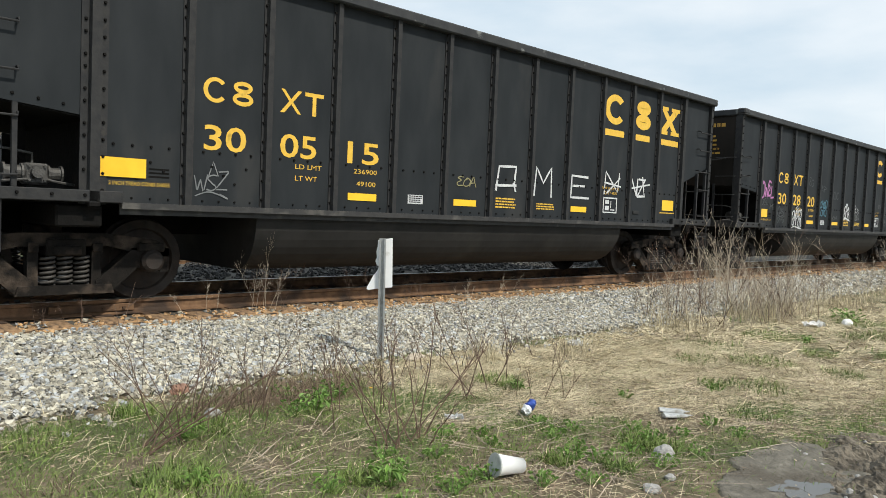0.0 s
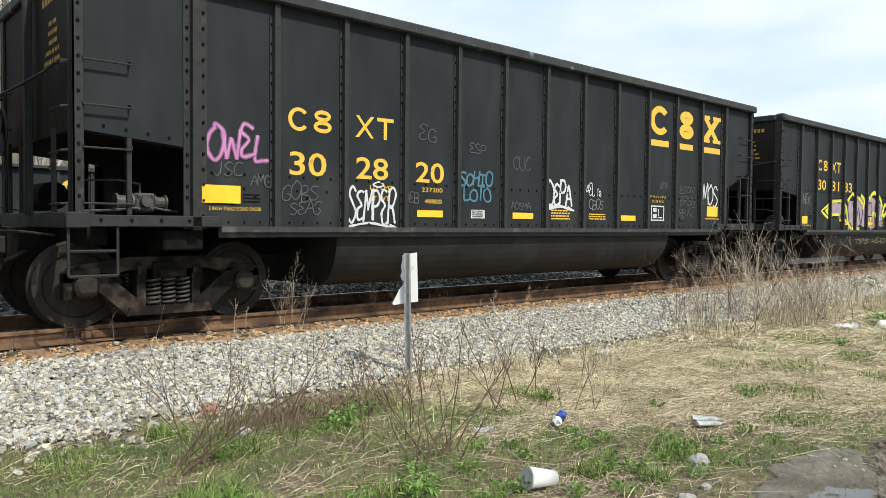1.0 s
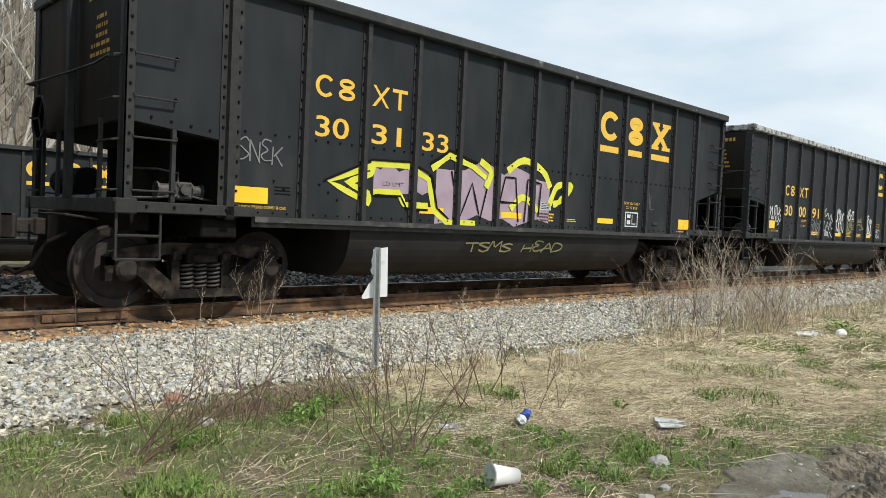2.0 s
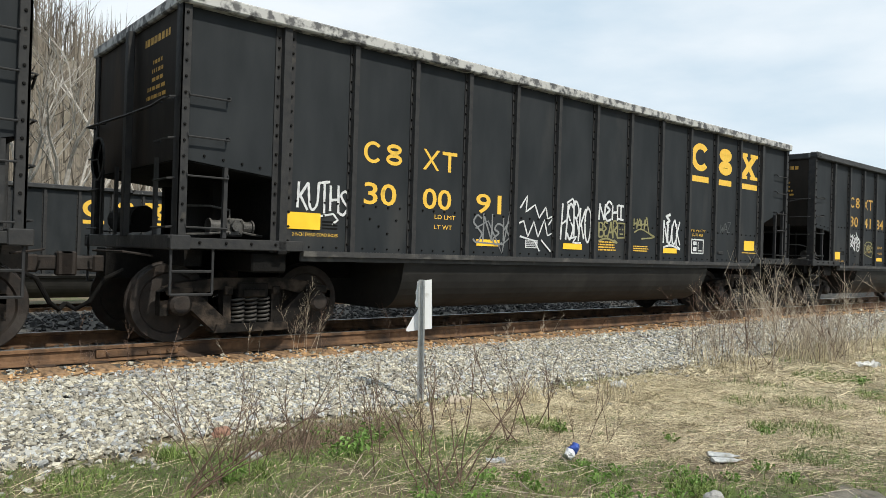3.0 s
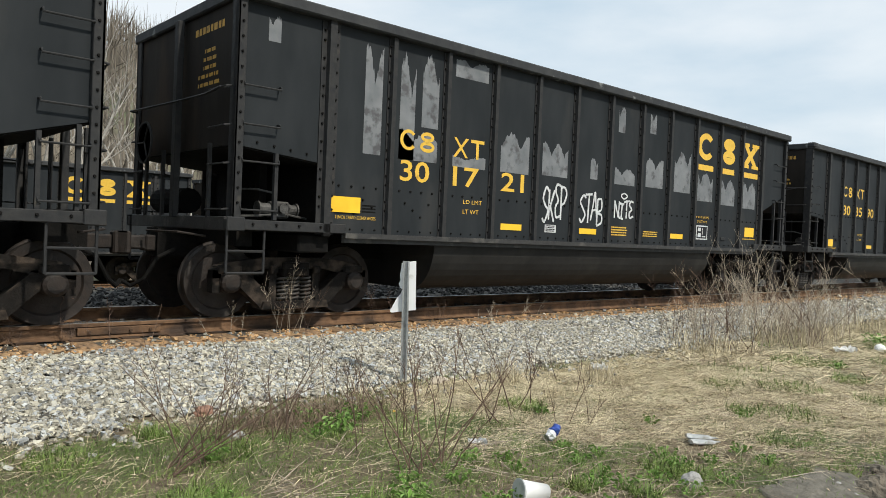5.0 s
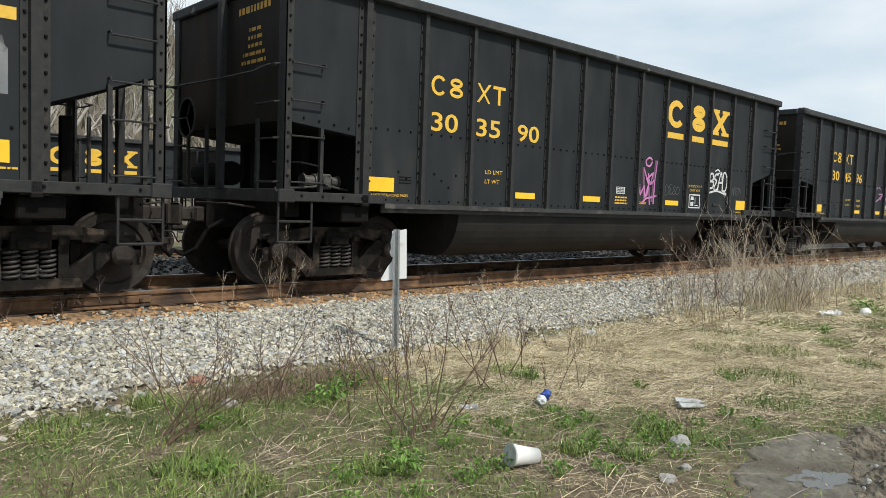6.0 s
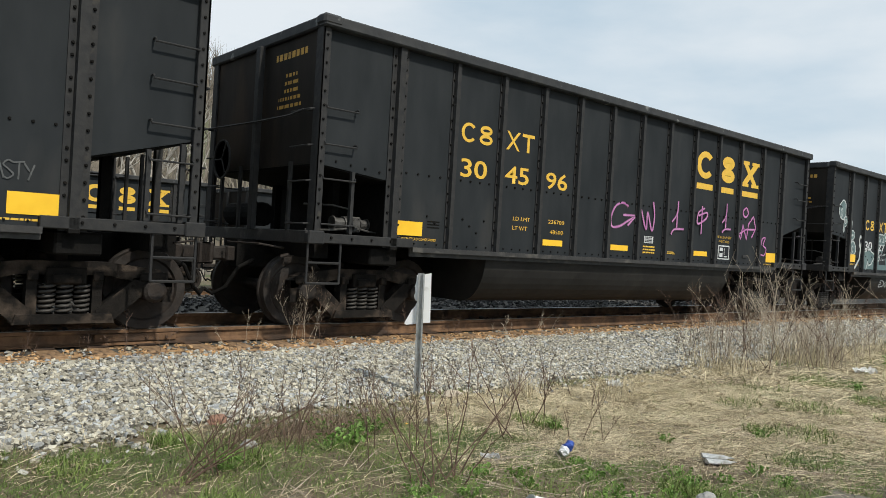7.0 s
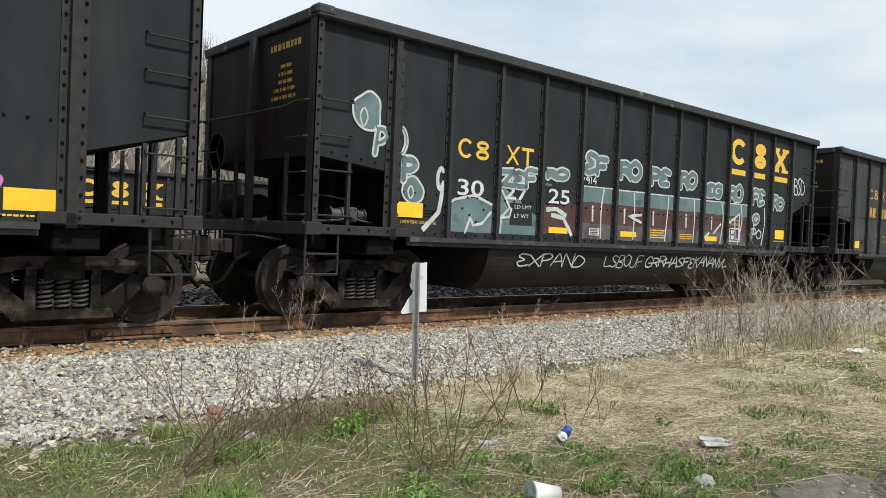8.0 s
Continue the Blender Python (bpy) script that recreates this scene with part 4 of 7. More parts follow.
def emblem(car, kind, s0, z0, s1, z1, material, name="emblem", heavy=0.27):
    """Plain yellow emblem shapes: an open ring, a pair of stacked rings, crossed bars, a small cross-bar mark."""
    bm = bmesh.new()
    w, h = s1 - s0, z1 - z0
    cx, cz = (s0 + s1) / 2, (z0 + z1) / 2
    if kind == "ring":
        open_ring(bm, cx, cz, w / 2, h / 2, min(w, h) * heavy)
    elif kind == "stack":
        ring(bm, cx, z0 + h * 0.75, w * 0.46, h * 0.25, w * heavy)
        ring(bm, cx, z0 + h * 0.27, w * 0.5, h * 0.27, w * heavy, PAINT_Y - 0.001)
    elif kind == "hourglass":
        t = w * heavy * 0.85
        for a, b in ((s0, s1), (s1, s0)):
            plate(bm, [(a - t * 0.1, z0), (a + t * 1.1 if a < b else a - t * 1.1, z0), (b + t * 0.1, z1), (b - t * 1.1 if a < b else b + t * 1.1, z1)], PAINT_Y - (0.001 if a < b else 0))
        if heavy > 0.22:
            for z, o in ((z0, 1), (z1, -1)):
                for a in (s0, s1 - w * 0.42):
                    plate(bm, [(a, z), (a + w * 0.42, z), (a + w * 0.42, z + o * h * 0.13), (a, z + o * h * 0.13)], PAINT_Y - 0.002)
    elif kind == "tee":
        plate(bm, [(s0, z1 - h * 0.17), (s1, z1 - h * 0.17), (s1, z1), (s0, z1)], PAINT_Y)
        plate(bm, [(cx - w * 0.1, z0), (cx + w * 0.1, z0), (cx + w * 0.1, z1 - h * 0.17), (cx - w * 0.1, z1 - h * 0.17)], PAINT_Y)
    return part(name, bm, material, car)


def standard_marks(car, kind, number, rng, yellow=M_YELLOW, white_digits=False, numbers_z=None, weights=None):
    P = posts_of(kind)
    long = kind == "long"
    zn = numbers_z or (1.725 if long else 2.145)
    hn = 0.235 if white_digits else 0.285 if long else 0.265
    ink = M_WHITE if white_digits else yellow
    x1, x2, x3 = (2.40, 3.36, 4.35) if long else (2.35, 3.24, 4.15)
    for x, d in zip((x1, x2, x3), (number[:2], number[2:4], number[4:])):
        if not d:
            for q in (0.0, 0.27):
                rect(car, "number_bar", x + q, zn, x + q + 0.2, zn + hn, ink)
            continue
        text_part(car, d, x, zn, x + 0.515, zn + hn, ink, "number", bold=0.012)
    zr = 2.26 if long else 2.645
    for k, x, w in (("ring", x1 - 0.02, 0.29), ("stack", x1 + 0.33, 0.26), ("hourglass", x2 - 0.01, 0.29), ("tee", x2 + 0.33, 0.27)):
        emblem(car, k, x, zr, x + w, zr + 0.28, yellow, "owner_mark", heavy=0.19)
    c = ((10.04, 10.70), (11.07, 11.60), (11.92, 12.70)) if long else ((8.50, 9.13), (9.44, 9.96), (10.24, 11.00))
    zb, zt = (2.90, 3.45) if long else (2.79, 3.33)
    for (s0, s1), k in zip(c, ("ring", "stack", "hourglass")):
        emblem(car, k, s0, zb, s1, zt, yellow)
        rect(car, "underline", s0 + 0.02, zb - 0.215, s1 - 0.01, zb - 0.10, yellow)
    r0 = 1.285 if long else 1.225
    rect(car, "reflector", r0, 1.365 if long else 1.26, r0 + 0.48, 1.565 if long else 1.45, M_REFLECT, "yellow reflective plate", y=0.05)
    text_part(car, "2 INCH TREAD COND SHOES", r0 + 0.11, 1.285 if long else 1.20, r0 + 0.74, 1.325 if long else 1.235, yellow)
    for z in (1.38, 1.42, 1.46):
        rect(car, "louvre", 1.80, z, 2.02, z + 0.018, M_GRIME_SHADE)
    text_part(car, "LD LMT", x2 + 0.22, 1.598, x2 + 0.60, 1.655, ink, bold=0.0)
    if weights:
        text_part(car, weights[0], x3 + 0.11, 1.60, x3 + 0.49, 1.66, yellow)
        text_part(car, weights[1], x3 + 0.16, 1.44, x3 + 0.475, 1.50, yellow)
    text_part(car, "LT WT", x2 + 0.22, 1.455, x2 + 0.54, 1.515, ink, bold=0.0)
    spots = ((4.376, 4.845), (6.29, 6.766), (9.143, 9.603)) if long else ((4.15, 4.62), (5.89, 6.39), (8.55, 9.05))
    for s0, s1 in spots:
        rect(car, "reflector", s0, 1.25, s1, 1.345, M_REFLECT, "yellow reflective plate", y=0.062)
    e = (12.17, 1.37) if long else (11.50, 1.21)
    rect(car, "reflector", e[0] + 0.02, e[1], e[0] + 0.46, e[1] + 0.21, M_REFLECT, "yellow reflective plate", y=0.062)
    bars(car, e[0] - 0.05, e[1] - 0.07, e[0] + 0.55, e[1] - 0.03, 1, yellow, rng)
    w = (5.40, 1.245) if long else (6.87, 1.42)
    rect(car, "consolidated_stencil", w[0], w[1], w[0] + 0.28, w[1] + 0.125, M_WHITE, "small white stencil panel", y=0.062)
    bars(car, w[0] + 0.02, w[1] + 0.01, w[0] + 0.26, w[1] + 0.12, 4, M_GRIME_SHADE, rng, y=0.058)
    for s0, s1, z0, z1, n in (((7.21, 7.70, 1.24, 1.42, 4), (8.21, 8.70, 1.25, 1.37, 3)) if long else ((6.85, 7.25, 1.22, 1.38, 3), (7.6, 7.9, 1.24, 1.3, 2))):
        bars(car, s0, z0, s1, z1, n, yellow, rng)
    k = (10.12, 1.26) if long else (9.47, 1.21)
    bm = bmesh.new()
    for a, b in (((0, 0), (0.45, 0.022)), ((0, 0.265), (0.45, 0.29)), ((0, 0.022), (0.025, 0.265)), ((0.425, 0.022), (0.45, 0.265)), ((0.07, 0.05), (0.19, 0.13)), ((0.24, 0.05), (0.38, 0.07)), ((0.24, 0.09), (0.26, 0.23)), ((0.07, 0.17), (0.19, 0.24))):
        plate(bm, [(k[0] + a[0], k[1] + a[1]), (k[0] + b[0], k[1] + a[1]), (k[0] + b[0], k[1] + b[1]), (k[0] + a[0], k[1] + b[1])], PAINT_Y)
    part("inspection_stencil", bm, M_WHITE, car, "white stencilled inspection box")
    text_part(car, "EX W 10-6 H 12-7", k[0] - 0.06, k[1] + 0.43, k[0] + 0.5, k[1] + 0.48, yellow)
    text_part(car, "CU FT 4115", k[0] + 0.02, k[1] + 0.345, k[0] + 0.42, k[1] + 0.395, yellow)
    bm = boxed(((k[0] + 1.0, SHEET_Y - 0.02, 1.27), (k[0] + 1.2, SHEET_Y, 1.33)), bevel=0.006)
    part("tag_plate", bm, M_POST, car)
    # end lettering, written on the end sheet that faces the camera
    bm = bmesh.new()
    for j, (w0, w1) in enumerate(((0.42, 1.24), (0.65, 0.95), (0.62, 0.98), (0.62, 0.98), (0.55, 1.12), (0.52, 1.15))):
        z = 3.45 - (0.0 if j == 0 else 0.14) - 0.1 * j
        h = 0.085 if j == 0 else 0.045
        x = w0
        while x < w1:
            d = rng.uniform(0.05, 0.10) if j == 0 else rng.uniform(0.03, 0.14)
            bm.faces.new([bm.verts.new((0.017, yy, zz)) for yy, zz in ((x, z), (min(x + d, w1), z), (min(x + d, w1), z + h), (x, z + h))])
            x += d + 0.03
    tagged(part("end_stencil", bm, M_OLDYELLOW, car), kind="stuff")


# hand-sprayed letter forms in a unit cell, each a few strokes
GLYPHS = {"A": (((0, 0), (0.3, 0.6), (0.55, 1), (0.8, 0.5), (1, 0)), ((0.15, 0.38), (0.85, 0.42)))}
GLYPHS["B"] = (((0.1, 0), (0.1, 1)), ((0.1, 0.95), (0.7, 0.95), (0.75, 0.6), (0.15, 0.5), (0.85, 0.4), (0.8, 0.05), (0.05, 0)))
GLYPHS["C"] = (((0.9, 0.85), (0.5, 1), (0.1, 0.6), (0.2, 0.12), (0.6, 0), (0.95, 0.2)),)
GLYPHS["D"] = (((0.1, 0), (0.12, 1), (0.7, 0.9), (0.95, 0.5), (0.7, 0.1), (0.05, 0)),)
GLYPHS["E"] = (((0.9, 0.92), (0.4, 1), (0.15, 0.75), (0.6, 0.52), (0.12, 0.3), (0.3, 0), (0.95, 0.1)),)
GLYPHS["F"] = (((0.2, 0), (0.15, 0.95), (0.95, 1)), ((0.15, 0.5), (0.75, 0.55)))
GLYPHS["G"] = (((0.9, 0.85), (0.5, 1), (0.1, 0.6), (0.2, 0.1), (0.7, 0), (0.9, 0.4), (0.5, 0.42)),)
GLYPHS["H"] = (((0.1, 0), (0.15, 1)), ((0.85, 0), (0.9, 1)), ((0.1, 0.45), (0.9, 0.55)))
GLYPHS["I"] = (((0.5, 0), (0.52, 1)), ((0.1, 1), (0.9, 0.95)), ((0.1, 0.03), (0.9, 0)))
GLYPHS["J"] = (((0.7, 1), (0.72, 0.25), (0.4, 0), (0.1, 0.2)),)
GLYPHS["K"] = (((0.12, 0), (0.15, 1)), ((0.9, 1), (0.18, 0.45)), ((0.3, 0.55), (0.95, 0)))
GLYPHS["L"] = (((0.15, 1), (0.12, 0.1), (0.5, 0.02), (0.95, 0.1)),)
GLYPHS["M"] = (((0, 0), (0.15, 1)), ((0.15, 1), (0.48, 0.35)), ((0.48, 0.35), (0.85, 1)), ((0.85, 1), (1, 0)))
GLYPHS["N"] = (((0.08, 0), (0.12, 1)), ((0.12, 1), (0.85, 0.02)), ((0.85, 0.02), (0.92, 1)))
GLYPHS["O"] = (((0.5, 1), (0.1, 0.75), (0.08, 0.25), (0.5, 0), (0.9, 0.25), (0.92, 0.75), (0.5, 1), (0.3, 0.95)),)
GLYPHS["P"] = (((0.12, 0), (0.12, 1)), ((0.05, 0.92), (0.6, 1), (0.92, 0.75), (0.6, 0.48), (0.12, 0.45)))
GLYPHS["R"] = (((0.12, 0), (0.12, 1)), ((0.05, 0.92), (0.6, 1), (0.88, 0.75), (0.5, 0.5), (0.18, 0.48), (0.55, 0.4), (0.95, 0)))
GLYPHS["S"] = (((0.9, 0.88), (0.5, 1), (0.12, 0.75), (0.5, 0.52), (0.88, 0.28), (0.5, 0), (0.08, 0.12)),)
GLYPHS["T"] = (((0.5, 0), (0.52, 1)), ((0, 0.95), (1, 1)))
GLYPHS["U"] = (((0.1, 1), (0.12, 0.25), (0.45, 0), (0.85, 0.25), (0.9, 1)),)
GLYPHS["V"] = (((0.05, 1), (0.48, 0)), ((0.48, 0), (0.95, 1)))
GLYPHS["W"] = (((0, 1), (0.22, 0)), ((0.22, 0), (0.5, 0.7)), ((0.5, 0.7), (0.75, 0)), ((0.75, 0), (1, 1)))
GLYPHS["X"] = (((0.05, 0), (0.95, 1)), ((0.05, 1), (0.95, 0)))
GLYPHS["Y"] = (((0.05, 1), (0.5, 0.5)), ((0.95, 1), (0.4, 0)))
GLYPHS["Z"] = (((0.05, 0.95), (0.92, 1)), ((0.92, 1), (0.08, 0.03)), ((0.08, 0.03), (0.95, 0.02)))
GLYPHS["1"] = (((0.3, 0.8), (0.55, 1)), ((0.55, 1), (0.5, 0)))
GLYPHS["4"] = (((0.6, 1), (0.1, 0.4)), ((0.1, 0.4), (0.95, 0.4)), ((0.7, 0.7), (0.68, 0)))
GLYPHS["8"] = (((0.5, 0.52), (0.15, 0.78), (0.5, 1), (0.85, 0.78), (0.5, 0.52), (0.1, 0.25), (0.5, 0), (0.9, 0.25), (0.5, 0.52)),)
GLYPHS["9"] = (((0.85, 0.7), (0.5, 0.5), (0.15, 0.75), (0.5, 1), (0.85, 0.8), (0.75, 0)),)


def letter_lines(word, s0, z0, s1, z1, seed, shake=0.09):
    """The sprayed strokes of each letter of a word fitted to a box, a little off true and crowding its neighbours."""
    rng = random.Random(seed)
    cell, h, out = (s1 - s0) / len(word), z1 - z0, []
    for g, ch in enumerate(word):
        lift, grow, slant = rng.uniform(-shake, shake) * h, rng.uniform(0.85, 1.15), rng.uniform(-0.08, 0.2)
        lines = []
        for stroke in GLYPHS.get(ch, ()):
            pts = [(s0 + (g - 0.06 + 1.1 * x + slant * (z - 0.5) + rng.uniform(-shake, shake) * 0.6) * cell, z0 + lift + (z + rng.uniform(-shake, shake) * 0.6) * h * grow) for x, z in stroke]
            lines.append(smooth_line(pts, 7))
        if lines:
            out.append(lines)
    return out


def tag(car, word, s0, z0, s1, z1, material, seed, width=0.026, underline=False, mist=None, place=None):
    """A quick one-colour spray tag; mist is the thin overspray round wide strokes."""
    letters = letter_lines(word, s0, z0, s1, z1, seed)
    if underline:
        letters.append([smooth_line([(s0, z0 - 0.07), (s0 + (s1 - s0) * 0.45, z0 - 0.02), (s1, z0 - 0.09), (s1 - 0.1, z0 - 0.04)], 6)])
    for name, w, m, y in (("overspray", width * 2.2, mist, PAINT_Y - 0.001), ("graffiti", width * 1.12, material, PAINT_Y - 0.004)):
        for g, lines in enumerate(letters if m else ()):
            bm = bmesh.new()
            for i, line in enumerate(lines):
                ribbon(bm, line, w, y - 0.0004 * i - 0.001 * (g % 3), rng=random.Random(seed + i))
            part(name, bm, m, car, at=place)


def bubble(car, word, s0, z0, s1, z1, seed):
    """Fat rounded letters: a pale outline round a teal body."""
    fat = min(0.15, (s1 - s0) / len(word) * 0.46)
    for lines in letter_lines(word, s0 + fat * 0.3, z0 + fat * 0.4, s1 - fat * 0.2, z1 - fat * 0.25, seed, 0.08):
        for name, m, w, y in (("graffiti_outline", M_PALE, fat, PAINT_Y - 0.003), ("graffiti_bubble", M_TEAL, fat - 0.06, PAINT_Y - 0.0085)):
            bm = bmesh.new()
            for i, line in enumerate(lines):
                ribbon(bm, line, w, y - 0.0006 * i)
                for p in (line[0], line[-1]):
                    plate(bm, [(p.x + w / 2 * math.cos(k * 0.785), p.y + w / 2 * math.sin(k * 0.785)) for k in range(8)], y - 0.0003)
            part(name, bm, m, car)


def peeled(car, s0, s1, z0, z1, spikes, seed, material):
    """Bare metal where paint has come off: a straight foot and a ragged, tongued top."""
    rng = random.Random(seed)
    n = 26
    top = []
    for k in range(n + 1):
        u = k / n
        tongue = 0.5 + 0.5 * math.sin(u * spikes * math.pi + seed)
        top.append((s1 - (s1 - s0) * u, z0 + (z1 - z0) * min(1, max(0.12, 0.62 + 0.36 * tongue ** 0.5 * rng.uniform(0.85, 1.05) - 0.08 * rng.random()))))
    bm = bmesh.new()
    plate(bm, [(s0, z0), (s1, z0)] + top, PAINT_Y + 0.002)
    return part("paint_patch", bm, material, car)


def strokes(car, lists, width, material, name="graffiti", y=PAINT_Y - 0.004, label="", curved=False):
    bm = bmesh.new()
    for i, pts in enumerate(lists):
        line = smooth_line(pts, 6) if curved else [Vector(p) for p in pts]
        if not curved:
            dense = []
            for p, q in zip(line, line[1:]):
                dense += [p + (q - p) * k / 4 for k in range(4)]
            line = dense + [line[-1]]
        ribbon(bm, line, width, y - 0.003 * i, rng=random.Random(i))
    return part(name, bm, material, car, label)


def blob(car, cx, cz, rx, rz, seed, fill, outline, width=0.03, hole=True, y=PAINT_Y - 0.003, name="graffiti_bubble"):
    """A rounded sprayed shape with an outline in another colour."""
    rng = random.Random(seed)
    pts = []
    n = 9
    for k in range(n):
        t = k * math.tau / n
        r = rng.uniform(0.78, 1.12)
        pts.append((cx + rx * r * math.cos(t), cz + rz * r * math.sin(t)))
    line = smooth_line(pts, 5, closed=True)
    if fill:
        bm = bmesh.new()
        plate(bm, [(p.x, p.y) for p in line], y)
        part(name, bm, fill, car)
    bm = bmesh.new()
    ribbon(bm, line, width, y - 0.002, closed=True)
    if hole:
        u, w = rng.uniform(-0.25, 0.25) * rx, rng.uniform(-0.2, 0.2) * rz
        ribbon(bm, smooth_line([(cx + u - rx * 0.25, cz + w), (cx + u, cz + w + rz * 0.35), (cx + u + rx * 0.22, cz + w - rz * 0.1), (cx + u - rx * 0.05, cz + w - rz * 0.5)], 4, closed=True), width * 0.8, y - 0.005, closed=True)
    part("graffiti_outline", bm, outline, car)


def ragged(car, s0, s1, z0, z1, seed, material, name="paint_patch", y=PAINT_Y, rough=0.16):
    """A rough-edged patch of other paint."""
    rng = random.Random(seed)
    pts = []
    n = 9
    for k in range(n + 1):
        pts.append((s0 + (s1 - s0) * k / n, z0 + (z1 - z0) * rng.uniform(-0.4, 1.0) * rough))
    for k in range(n + 1):
        pts.append((s1 - (s1 - s0) * k / n, z1 - (z1 - z0) * rng.uniform(-0.4, 1.0) * rough))
    bm = bmesh.new()
    plate(bm, pts, y)
    return part(name, bm, material, car)


# ---- the train ----
KINDS = ("long", "long", "short", "long", "short", "long", "short", "short", "long", "short", "long")
NUMBERS = ("300515", "302820", "303133", "300091", "304184", "301721", "303590", "304596", "302725", "", "")
LABELS = (
    "black open-top coal car with yellow lettering and white outline graffiti",
    "black open-top coal car with pink, blue and white graffiti tags",
    "black open-top coal car with a yellow and lilac graffiti piece",
    "black coal car with chipped white top edge and white graffiti tags",
    "black open-top coal car with faded lettering and white graffiti",
    "black coal car with pale bare patches across its panels",
    "black open-top coal car with a tall pink graffiti tag",
    "black open-top coal car with thin pink graffiti letters",
    "black coal car covered in teal and maroon bubble graffiti",
    "dusty black open-top coal car with faded yellow marks",
    "dusty black open-top coal car with plain dark panels",
)
first = {}
starts, cars = [], []
x = 1.238
for i, kind in enumerate(KINDS):
    if kind not in first:
        car = first[kind] = build_car_body("coal_car", kind)
    else:
        car = None
    starts.append(x)
    x += (LONG if kind == "long" else SHORT) + GAP
    cars.append(car)
PARKED = [copy_thing(first["long"], pose(-3.90 + k * (LONG + GAP), 17.0, -0.98)) for k in (-1, 0, 1, 2)]
for i, kind in enumerate(KINDS):
    if cars[i] is None:
        cars[i] = copy_thing(first[kind], pose(starts[i], 0, 0))
    else:
        cars[i].matrix_basis = pose(starts[i], 0, 0)
    tagged(cars[i], LABELS[i], "coal car", "coal cars of the moving train")
WEIGHTS = {0: ("236900", "49100"), 1: ("237200", "48800"), 4: ("236500", "49500"), 7: ("236700", "48500")}
for i, kind in enumerate(KINDS):
    if i not in (8,):
        standard_marks(cars[i], kind, NUMBERS[i], random.Random(40 + i), yellow=M_OLDYELLOW if i in (4, 9) else M_YELLOW, numbers_z=1.84 if i == 5 else None, weights=WEIGHTS.get(i))
for k, p in enumerate(PARKED):
    tagged(p, "black open-top coal car standing on a lower siding", "coal car", "coal cars parked on the siding")
    for (s0, s1), kind in zip(((10.04, 10.70), (11.07, 11.60), (11.92, 12.70)), ("ring", "stack", "hourglass")):
        emblem(p, kind, s0, 2.90, s1, 3.45, M_YELLOW)
        rect(p, "underline", s0 + 0.02, 2.685, s1 - 0.01, 2.80, M_YELLOW)
for side in (-1, 1):
    build_rail("rail", 17 + TRACK_Y + side * HALF_GAUGE, -0.98, -60, 120, "rusty siding rail under the parked coal cars")

c = cars[0]
strokes(c, [[(7.20, 1.52), (7.26, 1.90), (7.66, 1.92), (7.62, 1.60)], [(7.18, 1.60), (7.68, 1.62)], [(7.60, 1.66), (7.66, 1.52)]], 0.038, M_WHITE)
strokes(c, [[(8.13, 1.48), (8.17, 1.96), (8.36, 1.70), (8.56, 1.97), (8.58, 1.47)]], 0.032, M_WHITE)
strokes(c, [[(9.62, 1.87), (9.14, 1.88), (9.13, 1.50), (9.66, 1.50)], [(9.14, 1.70), (9.52, 1.71)]], 0.038, M_WHITE)
strokes(c, [[(10.13, 1.60), (10.16, 2.02), (10.56, 1.66), (10.60, 2.02)], [(10.12, 1.82), (10.66, 1.76)], [(10.2, 1.62), (10.62, 1.92)]], 0.03, M_WHITE)
tag(c, "NZ", 11.0, 1.62, 11.5, 1.96, M_WHITE, 3, 0.034)
strokes(c, [[(10.95, 1.74), (11.3, 1.80), (11.68, 1.86)], [(11.4, 2.0), (11.5, 1.6)]], 0.03, M_WHITE)
tag(c, "WSZ", 2.31, 1.28, 2.70, 1.48, M_GREY, 4, 0.013, underline=True)
strokes(c, [[(2.46, 1.42), (2.52, 1.60), (2.58, 1.44)]], 0.012, M_GREY)
tag(c, "EOA", 6.35, 1.55, 6.75, 1.68, M_OLIVE, 5, 0.014)

c = cars[1]
tag(c, "OWEL", 1.38, 1.86, 2.14, 2.22, M_PINK, 11, 0.027, mist=M_PINKMIST)
tag(c, "SEMPER", 3.24, 1.18, 4.00, 1.62, M_WHITE, 12, 0.028, underline=True)
strokes(c, [[(3.62, 1.66), (3.72, 1.70), (3.80, 1.66), (3.70, 1.63), (3.62, 1.66)]], 0.02, M_WHITE, curved=True)
tag(c, "SOHIO", 5.17, 1.72, 5.83, 1.92, M_BLUE, 13, 0.028)
tag(c, "LOTO", 5.24, 1.50, 5.80, 1.70, M_BLUE, 19, 0.028)
tag(c, "DEPA", 7.12, 1.50, 7.72, 1.86, M_WHITE, 14, 0.036, underline=True)
strokes(c, [[(7.16, 1.42), (7.5, 1.46), (7.8, 1.40)]], 0.03, M_WHITE, curved=True)
tag(c, "AEL", 8.12, 1.66, 8.36, 1.86, M_WHITE, 15, 0.014)
tag(c, "18", 8.42, 1.66, 8.54, 1.78, M_WHITE, 23, 0.012)
tag(c, "CBOS", 8.2, 1.44, 8.62, 1.60, M_GREY, 24, 0.013)
tag(c, "MOS", 12.02, 1.60, 12.62, 2.06, M_WHITE, 16, 0.03)
